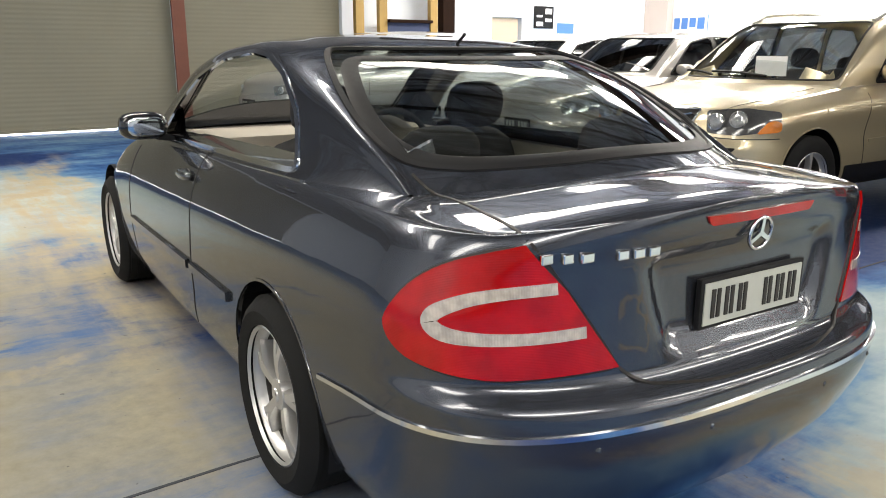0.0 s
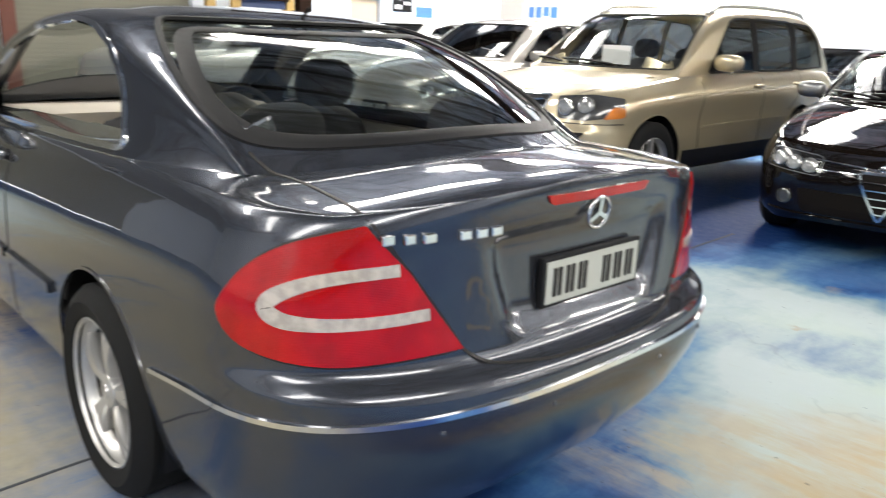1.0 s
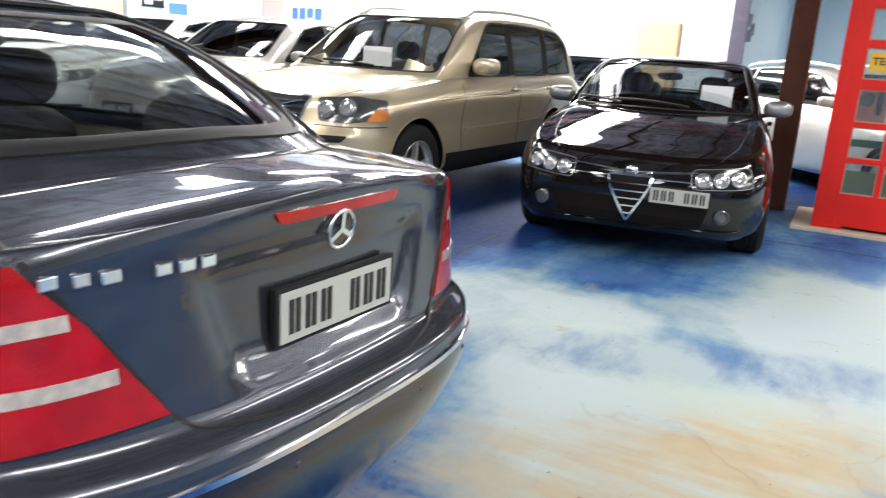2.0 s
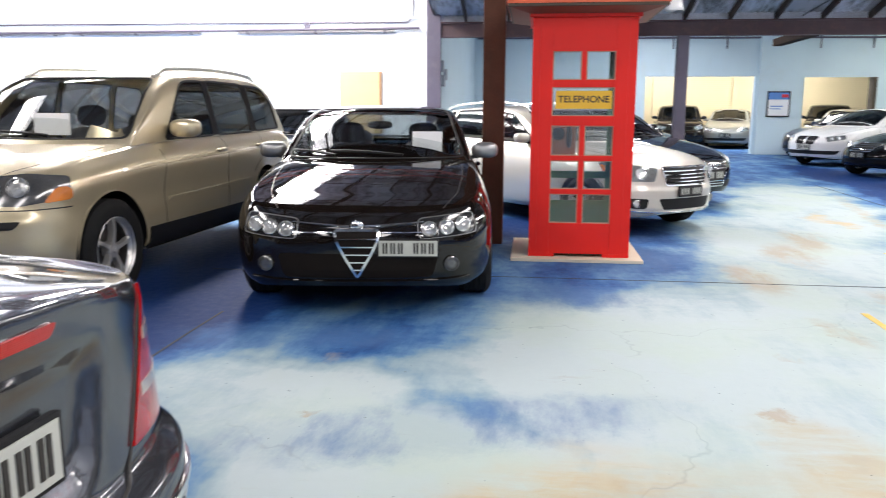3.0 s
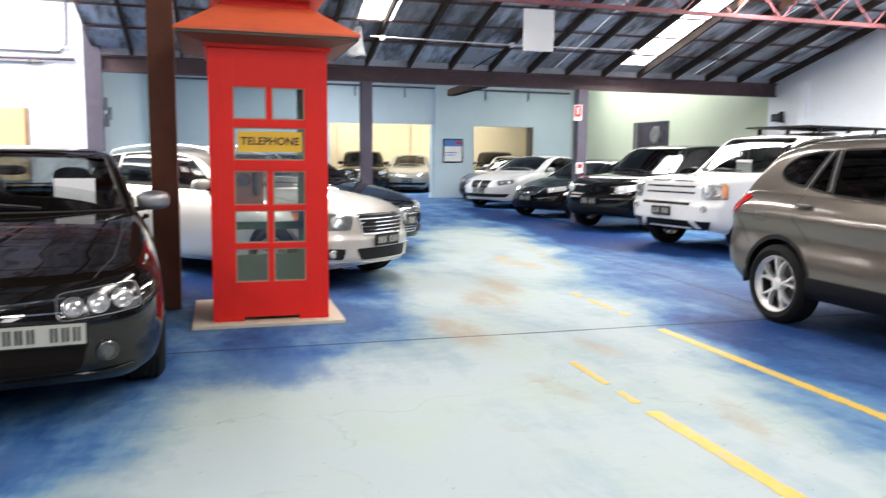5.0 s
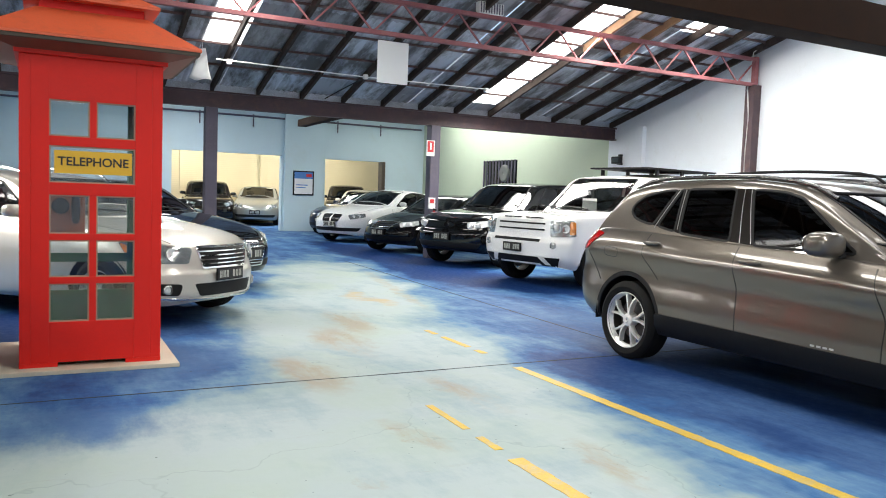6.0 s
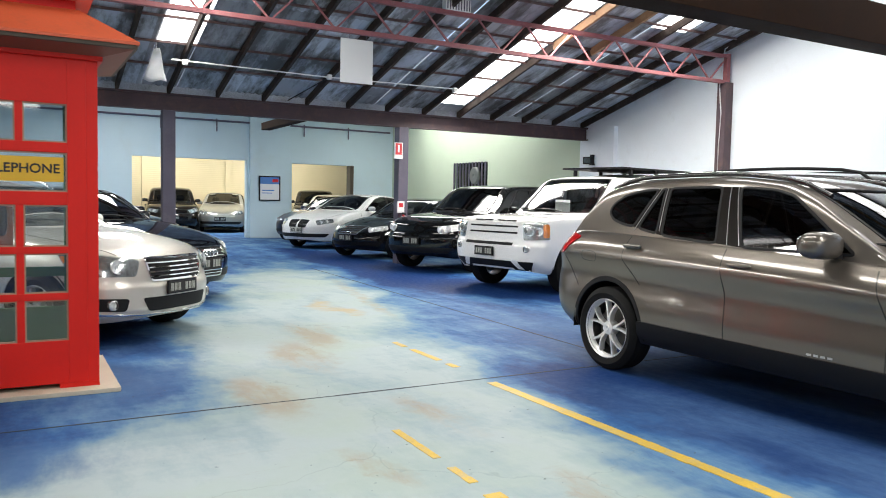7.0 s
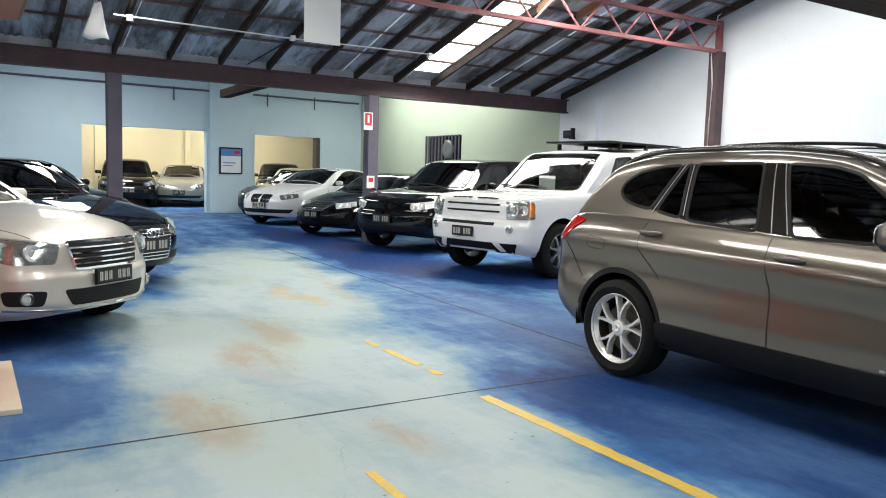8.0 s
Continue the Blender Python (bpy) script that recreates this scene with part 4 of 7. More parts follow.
def cut_hole(bm, shell, view, poly, keep):
    """Takes the faces inside the outline out of a skin and draws the rim on the outline."""
    ua, ub, _ = shell.axes(view)
    gone = set()
    a0, a1, b0, b1 = min(p[0] for p in poly), max(p[0] for p in poly), min(p[1] for p in poly), max(p[1] for p in poly)
    for fc in bm.faces:
        c = fc.calc_center_median()
        a, b = c.dot(ua), c.dot(ub)
        if a0 < a < a1 and b0 < b < b1 and keep(c) and inside(poly, a, b):
            gone.add(fc)
    rim = {v for fc in gone for v in fc.verts if any(g not in gone for g in v.link_faces)}
    bmesh.ops.delete(bm, geom=list(gone), context="FACES")
    for v in rim:
        if v.is_valid:
            a, b = closest_on(poly, v.co.dot(ua), v.co.dot(ub))
            p, _ = shell.on(view, a, b)
            if (p - v.co).length < 0.12:
                v.co = p


def step_up(v, a, b):
    f = min(1.0, max(0.0, (v - a) / (b - a)))
    return f * f * (3 - 2 * f)


def loft_body(c, nt, ns):
    """The lower body: sections from nose to tail, rounded in plan at both ends."""
    L, W = c["L"], c["W"] / 2
    top, sh, bot = smooth_curve(c["top"]), smooth_curve(c["sh"]), smooth_curve(c["bot"])
    fz, rz = smooth_curve(c["front"]), smooth_curve(c["rear"])
    rf, pf, rr, pr = c["plan"]
    k = c.get("tuck", 0.93)
    flank = c.get("flank", ((0.90, 0.0), (0.965, 0.10), (0.995, 0.34), (1.0, 0.55), (0.985, 0.80)))
    rows = []
    ends = max(10, nt // 5)
    fa = [rf * (1 - (1 - f ** pf) ** (1 / pf)) for f in np.linspace(0, 0.93, ends)]
    ra = [L - rr * (1 - (1 - f ** pr) ** (1 / pr)) for f in np.linspace(0.93, 0, ends)]
    us = fa + list(np.linspace(fa[-1], ra[0], nt - ends))[1:-1] + ra
    crown, half = c.get("tail_crown", (0.0, 0.6))
    for u in us:
        t = u / L
        q = min(1.0, u / rf)
        w = W * max(0.0, 1 - (1 - q) ** pf) ** (1 / pf)
        q = min(1.0, (L - u) / rr)
        w = min(w, W * max(0.0, 1 - (1 - q) ** pr) ** (1 / pr))
        w *= 1 - c.get("taper", 0.04) * (abs(t - 0.5) * 2) ** 3
        b, m, z = bot(u), sh(u), top(u)
        g = m - b
        line = section_points([(f * w, b + e * g) for f, e in flank] + [
                               (k * w, m), ((k - 0.09) * w, m + 0.62 * (z - m)), (0.55 * w, m + 0.93 * (z - m)), (0.0, z)], ns)
        row = []
        for y, zz in line:
            x = u
            if t < 0.3:
                x += fz(zz) * (1 - t / 0.3) ** 2
            if t > 0.7:
                x -= rz(zz) * (1 - (1 - t) / 0.3) ** 2
                if "dent" in c:
                    x -= c["dent"](y, zz) * step_up(t, 0.86, 0.95)
            if crown:
                zz += crown * max(0.0, 1 - (y / half) ** 2) * step_up(u, L - 0.75, L - 0.25) * step_up(zz, 0.82, 0.97)
            row.append((L / 2 - x, max(y, 0.0), zz))
        rows.append(row)
    return grid_mesh(rows)


def grid_mesh(rows):
    """A mirrored skin from rows of (x, y, z) with y >= 0, the last of each row on the middle line."""
    bm = bmesh.new()
    for side in (1, -1):
        vs = [[bm.verts.new((x, y * side, z)) for x, y, z in r] for r in rows]
        for a, b in zip(vs, vs[1:]):
            for j in range(len(a) - 1):
                bm.faces.new((a[j], a[j + 1], b[j + 1], b[j]))
    bmesh.ops.remove_doubles(bm, verts=bm.verts, dist=0.0008)
    return bm


def loft_cabin(c, nt):
    """The glasshouse: from the screen's foot over the roof to the foot of the rear window."""
    L, W = c["L"], c["W"] / 2
    roof, belt = smooth_curve(c["roof"]), smooth_curve(c["belt"])
    u0, u1 = c["roof"][0][0], c["roof"][-1][0]
    half = smooth_curve(c["cabin_w"])
    bf, br = c.get("bow", (0.22, 0.18))
    tum, crown = c.get("tumble", 0.36), c.get("crown", 0.05)
    rows = []
    for i in range(nt + 1):
        t = i / nt
        t = 0.6 * t + 0.4 * (1 - math.cos(math.pi * t)) / 2
        u = u0 + (u1 - u0) * t
        z, b = roof(u), belt(u)
        h = max(z - b, 0.002)
        g = half(u) * W
        e = g - tum * h
        cr = min(crown, h * 0.5)
        fl = c.get("flare", 0.0) * step_up(u, u1 - 1.0, u1 - 0.45)
        line = section_points([(g + fl, b - 0.02), (g - 0.02 * h + fl * 0.35, b + fl * 0.12), (g - tum * 0.45 * h, b + 0.5 * h), (g - tum * 0.80 * h, b + 0.82 * h), (e - 0.035, z - cr * 0.75), (e - 0.16, z - cr * 0.42), (e * 0.45, z - cr * 0.09), (0, z)], 0)
        row = []
        for y, zz in line:
            k = (max(y, 0) / (half(u) * W)) ** 2
            x = u + bf * k * max(0.0, 1 - t / 0.45) - br * k * max(0.0, 1 - (1 - t) / 0.45)
            row.append((L / 2 - x, max(y, 0.0), zz))
        rows.append(row)
    return grid_mesh(rows)


def tyre_mesh(r, w, rim):
    bm = bmesh.new()
    prof = [(rim * 0.97, -w / 2 + 0.03), (rim * 1.02, -w / 2 + 0.006), (rim + (r - rim) * 0.5, -w / 2 - 0.006), (r - 0.022, -w / 2 + 0.008), (r - 0.004, -w / 2 + 0.03)]
    n = 5
    for i in range(n):
        y = -w / 2 + 0.04 + (w - 0.08) * i / (n - 1)
        prof += [(r, y - 0.006), (r, y + 0.006), (r - 0.007, y + 0.009), (r - 0.007, y + 0.016)]
    prof += [(p[0], -p[1]) for p in prof[:5][::-1]]
    return add_lathe(bm, prof, 48)


def rim_mesh(rim, w, spokes, style):
    """A cast wheel: barrel, lip, hub and spokes. The outer face looks to -y."""
    bm = bmesh.new()
    f = -w / 2 + 0.012
    add_lathe(bm, [(rim * 0.90, f + 0.05), (rim * 0.955, f + 0.018), (rim * 1.0, f + 0.012), (rim * 1.01, f), (rim * 0.985, f - 0.004), (rim * 0.95, f + 0.006)], 48)
    hub = rim * 0.23
    add_lathe(bm, [(rim * 0.02, f + 0.012), (hub * 0.4, f + 0.008), (hub * 0.45, f + 0.014), (hub * 0.95, f + 0.018), (hub * 1.05, f + 0.03), (hub * 1.05, f + 0.09)], 24)
    for k in range(spokes):
        base = k * math.tau / spokes + 0.2
        legs = ((0.0, 1.0),) if style == "single" else ((-0.185, 0.5), (0.185, 0.5)) if style == "vee" else ((-0.16, 0.5), (0.16, 0.5))
        for da, wf in legs:
            prev = None
            for j in range(7):
                s = j / 6
                r = hub * 0.8 + (rim * 0.965 - hub * 0.8) * s
                a = base + da * s * (1.0 if style != "vee" else 1.6)
                wd = rim * (0.17 if style == "single" else 0.105) * (1.25 - 0.45 * math.sin(math.pi * s)) * (1.0 if style != "fat" else 1.5)
                y = f + 0.022 - 0.012 * math.sin(math.pi * s) + 0.006 * s
                c, sn = math.cos(a), math.sin(a)
                ring = []
                for q, dy in ((-1, 0.022), (-0.75, 0.002), (0.75, 0.002), (1, 0.022), (0.8, 0.05), (-0.8, 0.05)):
                    ring.append(bm.verts.new((c * r - sn * q * wd / 2, y + dy, sn * r + c * q * wd / 2)))
                if prev:
                    for q in range(6):
                        bm.faces.new((prev[q], prev[(q + 1) % 6], ring[(q + 1) % 6], ring[q]))
                prev = ring
    return bm


def ellipsoid(sx, sy, sz, power=2.6, seg=20, rings=12):
    bm = bmesh.new()
    bmesh.ops.create_uvsphere(bm, u_segments=seg, v_segments=rings, radius=1.0)
    for v in bm.verts:
        co = v.co
        s = (abs(co.x) ** power + abs(co.y) ** power + abs(co.z) ** power) ** (1 / power)
        v.co = Vector((co.x / s * sx, co.y / s * sy, co.z / s * sz))
    return bm


def moved(bm, m):
    bmesh.ops.transform(bm, matrix=m, verts=bm.verts)
    return bm


def mirror_y(poly):
    return [(-a, b) for a, b in poly]


def build_car(name, label, c, m, paint, group="parked cars", detail=1.0, glass=None, rear_glass=None, cabin=None):
    """A car from its spec: skin, glasshouse with cut windows, wheels, cabin and trim. Returns the car and its Shell. Car axes: x ahead, y to its left."""
    L, W = c["L"], c["W"] / 2
    glass, cabin = glass or GLASS_TINT, cabin or CABIN_DARK
    rear_glass = rear_glass or glass
    car = thing(name, label, "car", m, group)
    ns = 14 if detail > 1.5 else 8
    body = loft_body(c, int(110 * detail), ns)
    house = loft_cabin(c, int(70 * detail))
    shell = Shell([body, house])
    front_x, rear_x = L / 2 - c["fo"], L / 2 - c["fo"] - c["wb"]
    r, ra = c["tyre"][0], c.get("arch", c["tyre"][0] + 0.045)
    zc = r + 0.01
    # wheel arches
    for x in (front_x, rear_x):
        ring = [(x + ra * math.cos(k * math.tau / 40), zc + ra * math.sin(k * math.tau / 40)) for k in range(40)]
        for side, view in ((1, "L"), (-1, "R")):
            cut_hole(body, shell, view, ring, lambda p, s=side: p.y * s > W * 0.45)
    # the cabin well under the glasshouse
    u0, u1 = c["roof"][0][0] + 0.30, c["roof"][-1][0] - c.get("shelf", 0.30)
    well = [(L / 2 - u0, W * 0.72), (L / 2 - u1, W * 0.66), (L / 2 - u1, -W * 0.66), (L / 2 - u0, -W * 0.72)]
    cut_hole(body, shell, "T", well, lambda p: p.z > c["belt"][0][1] - 0.25)
    # windows
    panes = []
    for key, kind, view in (("screen", "windscreen", "F"), ("back", "rear_window", "B")):
        poly = c.get(key)
        if poly:
            full = rounded(poly + mirror_y(poly)[::-1], 0.06)
            cut_hole(house, shell, view, full, (lambda p: p.x > c.get("mid", 0)) if view == "F" else (lambda p: p.x < c.get("mid", 0)))
            panes.append((kind, view, full, rear_glass if view == "B" else glass))
    for poly in c["sides"]:
        full = rounded(poly, 0.035)
        for side, view in ((1, "L"), (-1, "R")):
            cut_hole(house, shell, view, full, lambda p, s=side: p.y * s > 0.1)
            panes.append(("side_window", view, full, c.get("side_glass", rear_glass)))
    for kind, view, full, gl in panes:
        if kind == "side_window" and c.get("open_left") and view == "L":
            pass
        else:
            part(kind, patch(shell, view, full, -0.006, 0.0, 0.07 / detail), gl, car, smooth=40).visible_shadow = False
        part("window_trim", strip(shell, view, full, c.get("trim_w", 0.022), 0.005, True, 0.025), c.get("trim", BLACK_TRIM) if kind == "side_window" else BLACK_TRIM, car, smooth=50)
        if kind == "rear_window" and c.get("frit"):
            zm = sum(z for _, z in full) / len(full)
            part("window_frit", strip(shell, view, [(y * 0.945, zm + (z - zm) * 0.86) for y, z in full], 0.055, -0.002, True, 0.02), BLACK_TRIM, car, smooth=50)
    if c.get("pillars"):
        ws = c["sides"]
        for i in range(len(ws) - 1):
            a, b = ws[i], ws[i + 1]
            quad = [a[0], b[0], b[1], a[-1]] if i == 0 else [a[-1], b[0], b[1], a[-2]]
            for view in ("L", "R"):
                part("pillar_cover", patch(shell, view, quad, 0.003, 0.004, 0.05), PILLAR_BLACK, car, smooth=50)
    part("body", body, paint, car, smooth=48)
    part("roof", house, paint, car, smooth=38)
    part("underbody", box(-L / 2 + 0.55, L / 2 - 0.55, -W * 0.74, W * 0.74, c["bot"][2][1] - 0.02, c["bot"][2][1] + 0.16, 0.03), BLACK_TRIM, car)
    # wheels
    tyre_r, tyre_w, rim_r = c["tyre"]
    wheel = None
    tm = rm = None
    for x in (front_x, rear_x):
        for side in (1, -1):
            hub = new("wheel")
            hub.parent = car
            hub.matrix_local = pose(x, side * (W - tyre_w / 2 - 0.012 + c.get("track", 0.0)), tyre_r, 0, 0, 180 if side > 0 else 0)
            if tm is None:
                t = part("tyre", tyre_mesh(tyre_r, tyre_w, rim_r), RUBBER, hub, smooth=40)
                q = part("rim", rim_mesh(rim_r, tyre_w, *c["rim"]), c.get("rim_mat", SILVER), hub, smooth=40)
                # barrel and disc are coloured dark for the shade behind the spokes
                e = part("barrel", add_lathe(bmesh.new(), [(rim_r * 1.0, tyre_w / 2 - 0.02), (rim_r * 0.93, tyre_w / 2 - 0.05), (rim_r * 0.88, 0.0), (rim_r * 0.90, -tyre_w / 2 + 0.062)], 40), WHEEL_RECESS, hub, smooth=40)
                d = part("brake_disc", add_lathe(bmesh.new(), [(0.02, 0.0), (rim_r * 0.72, 0.0), (rim_r * 0.72, 0.02)], 32), WHEEL_RECESS, hub, smooth=30)
                tm, rm, dm, em = t.data, q.data, d.data, e.data
            else:
                for nm, data in (("tyre", tm), ("rim", rm), ("brake_disc", dm), ("barrel", em)):
                    new(nm, data).parent = hub
            # wheel well
            bm = bmesh.new()
            rw = ra + 0.015
            a0 = math.asin(max(-0.5, (c["bot"][2][1] + 0.02 - zc) / rw))
            arc = [(x + rw * math.cos(a), zc + rw * math.sin(a)) for a in np.linspace(a0, math.pi - a0, 20)]
            rows = [[bm.verts.new((ax, side * yy, az)) for ax, az in arc] for yy in (W * 0.965, W * 0.45)]
            for j in range(19):
                bm.faces.new((rows[0][j], rows[0][j + 1], rows[1][j + 1], rows[1][j]))
            bm.faces.new(rows[1])
            part("wheel_well", bm, BLACK_TRIM, car)
            part("arch_lip", strip(shell, "L" if side > 0 else "R", [(x + ra * math.cos(a), zc + ra * math.sin(a)) for a in np.linspace(a0 + 0.03, math.pi - a0 - 0.03, 24)], c.get("lip_w", 0.012), 0.003), c.get("lip_mat", paint), car, smooth=50)
    # cabin: dash, wheel, seats
    bz, ux = c["belt"][0][1], c["roof"][0][0]
    part("dashboard", box(L / 2 - ux - 0.75, L / 2 - ux - 0.12, -W * 0.78, W * 0.78, bz - 0.30, bz + c.get("dash_rise", -0.02), 0.06), c.get("dash_mat", cabin), car, smooth=40)
    ring = [(0.18 * math.cos(a), 0.18 * math.sin(a)) for a in np.linspace(0, math.tau, 21)]
    tilt = pose(L / 2 - ux - 0.88, -0.36, bz - 0.02, 0, -65, 0)
    part("steering_wheel", moved(add_tube(bmesh.new(), [(p, q, 0) for p, q in ring], 0.016), tilt), CABIN_DARK, car, smooth=60)
    rows_x = [L / 2 - ux - 1.35] + ([L / 2 - ux - 2.2] if c.get("rear_seats", True) else [])
    for ri, sx in enumerate(rows_x):
        for sy in (-0.36, 0.36):
            seat = part("seat", moved(ellipsoid(0.09, 0.25, 0.34, 4), pose(sx - 0.12, sy, bz - 0.22, 0, -14, 0)), cabin, car, smooth=60)
            part("headrest", moved(ellipsoid(0.055, 0.14, 0.10, 3), pose(sx - 0.22, sy, bz + (0.22 if ri == 0 else 0.13), 0, -8, 0)), cabin, seat, smooth=60)
    part("cabin_floor", box(L / 2 - u1, L / 2 - u0, -W * 0.82, W * 0.82, bz - 0.62, bz - 0.58), CABIN_DARK, car)
    part("parcel_shelf", box(L / 2 - u1 - 0.25, L / 2 - u1 + 0.28, -W * 0.64, W * 0.64, bz - 0.10, bz - 0.05, 0.02), CABIN_DARK, car)
    # mirrors
    mx, mz = c["mirror"]
    ms = c.get("mirror_size", 0.9)
    for side in (1, -1):
        p, _ = shell.on("L" if side > 0 else "R", mx, mz - 0.05)
        y = abs(p.y) + 0.125 * ms
        arm = part("door_mirror", moved(ellipsoid(0.075 * ms, 0.115 * ms, 0.068 * ms, 3), pose(mx, side * y, mz)), c.get("mirror_mat", paint), car, smooth=50)
        part("mirror_glass", moved(ellipsoid(0.006, 0.085 * ms, 0.047 * ms, 3.5), pose(mx - 0.072 * ms, side * y, mz)), CHROME, arm, smooth=50)
        part("mirror_arm", add_bar(bmesh.new(), (mx + 0.02, side * (y - 0.17), mz - 0.07), (mx, side * (y - 0.05), mz - 0.05), 0.06, 0.03), BLACK_TRIM, arm)
    # shut lines and handles
    for line in c.get("gaps", ()):
        for view in ("L", "R"):
            part("shut_line", strip(shell, view, line, 0.009, 0.0022, False, 0.02), BLACK_INK, car)
    cowl = c["roof"][0][0] + 0.02
    for side in (1, -1):
        line = [(L / 2 - u, side * W * y) for u, y in ((0.10 * cowl + 0.12, 0.60), (0.4 * cowl, 0.71), (0.7 * cowl, 0.76), (cowl, 0.77))]
        part("bonnet_gap", strip(shell, "T", line, 0.008, 0.002, False, 0.025), BLACK_INK, car)
    for hx, hz in c.get("handles", ()):
        for view, side in (("L", 1), ("R", -1)):
            p, nm = shell.on(view, hx, hz)
            # flat dark disc paints the shade of the hollow behind the handle
            part("handle_shade", moved(ellipsoid(0.062, 0.005, 0.030, 2.2, 14, 8), Matrix.Translation(p + nm * 0.001)), BLACK_TRIM, car, smooth=60)
            part("door_handle", moved(ellipsoid(0.095, 0.022, 0.019, 2.8, 14, 8), Matrix.Translation(p + nm * 0.018)), c.get("handle_mat", paint), car, smooth=60)
    for wy in ((0.25, -0.4), (-0.35, -0.85)):
        if c.get("screen"):
            zb = c["screen"][0][1]
            got = [shell.on("F", wy[0] * W + (wy[1] - wy[0]) * W * k / 8, zb + 0.012 + 0.03 * math.sin(k / 8 * 2)) for k in range(9)]
            part("wiper", add_ribbon(bmesh.new(), [g[0] + g[1] * 0.012 for g in got], [g[1] for g in got], 0.018, 0.012), BLACK_TRIM, car)
    return car, shell


def lamp_patch(car, shell, view, poly, material, name, out=0.006, parent=None, step=0.03, r=0.03):
    return part(name, patch(shell, view, rounded(poly, r), out, 0.02, step), material, parent or car, smooth=50)


def number_plate(car, shell, view, y, z, w=0.372, h=0.134, dark=False, tilt=0.0, out=0.02):
    """A plate with its characters as plain bars."""
    p, nm = shell.on(view, y, z)
    s = 1 if view == "F" else -1
    x = p.x + s * out
    plate = part("number_plate", box(x - 0.008, x + 0.008, y - w / 2 - 0.012, y + w / 2 + 0.012, z - h / 2 - 0.01, z + h / 2 + 0.01, 0.004), BLACK_TRIM, car)
    part("plate_face", box(x + s * 0.009 - 0.002, x + s * 0.009 + 0.002, y - w / 2, y + w / 2, z - h / 2, z + h / 2), BLACK_INK if dark else PLATE_WHITE, plate)
    for k in range(7):
        if k == 3:
            continue
        yy = y + (k - 3) * w / 7.6
        for dy in (-0.026, 0.026):
            part("character_bar", box(x + s * 0.012 - 0.002, x + s * 0.012 + 0.002, yy + w * (dy - 0.016), yy + w * (dy + 0.016), z - h * 0.34, z + h * 0.34), PLATE_WHITE if dark else BLACK_INK, plate)
    return plate

# ---------------------------------------------------------------- car shapes (u: metres back from the nose)
def spec_u(L, pts):
    return [(L / 2 - u, z) for u, z in pts]


def coupe_spec():
    L = 4.638
    return dict(
        L=L, W=1.74, wb=2.715, fo=0.765, track=0.02, tail_crown=(0.065, 0.66), flare=0.075, tyre=(0.322, 0.225, 0.225), rim=(5, "fat"), plan=(0.95, 2.4, 0.52, 2.6), tuck=0.92, mid=0.2, shelf=0.42,
        top=[(0, 0.60), (0.15, 0.70), (0.6, 0.82), (1.3, 0.97), (1.6, 1.0), (3.4, 1.04), (3.9, 1.035), (4.19, 1.022), (4.35, 1.008), (4.56, 1.0), (4.638, 0.99)],
        sh=[(0, 0.52), (0.3, 0.66), (0.8, 0.78), (1.4, 0.885), (2.4, 0.93), (3.3, 0.965), (4.0, 0.985), (4.4, 0.985), (4.638, 0.972)],
        bot=[(0, 0.26), (0.25, 0.22), (0.6, 0.2), (4.0, 0.2), (4.4, 0.22), (4.638, 0.26)],
        front=[(0.2, 0.10), (0.45, 0), (0.6, 0.03), (0.72, 0.14), (0.8, 0.2)],
        rear=[(0.24, 0.17), (0.40, 0.055), (0.55, 0), (0.63, 0.010), (0.672, 0.080), (0.9, 0.095), (0.97, 0.085), (1.03, 0.10), (1.07, 0.12)],
        belt=[(1.25, 0.93), (2.5, 0.965), (3.45, 1.0), (4.0, 1.0), (4.27, 0.985)],
        roof=[(1.25, 0.97), (1.6, 1.14), (2.05, 1.365), (2.4, 1.43), (2.7, 1.445), (3.1, 1.42), (3.5, 1.335), (3.85, 1.215), (4.13, 1.102), (4.27, 1.035)],
        cabin_w=[(1.25, 0.86), (2.0, 0.90), (3.2, 0.89), (3.8, 0.83), (4.27, 0.76)], bow=(0.22, 0.3), tumble=0.38,
        screen=[(0.62, 1.0), (0.54, 1.385)], back=[(0.10, 1.100), (0.34, 1.088), (0.49, 1.079), (0.58, 1.084), (0.628, 1.118), (0.638, 1.18), (0.612, 1.27), (0.548, 1.352), (0.49, 1.388)],
        sides=[spec_u(L, [(3.47, 1.025), (1.78, 0.985), (2.0, 1.15), (2.2, 1.265), (2.5, 1.35), (2.8, 1.375), (3.0, 1.36), (3.2, 1.305), (3.36, 1.20)])],
        mirror=(L / 2 - 1.95, 1.045), mirror_size=0.92, handles=[(L / 2 - 2.49, 0.885)], trim=CHROME, trim_w=0.024, side_glass=GLASS_CLEAR,
        gaps=[spec_u(L, [(2.60, 0.99), (2.62, 0.7), (2.60, 0.45), (2.52, 0.27)]), spec_u(L, [(1.45, 0.9), (1.40, 0.6), (1.42, 0.28)])],
    )


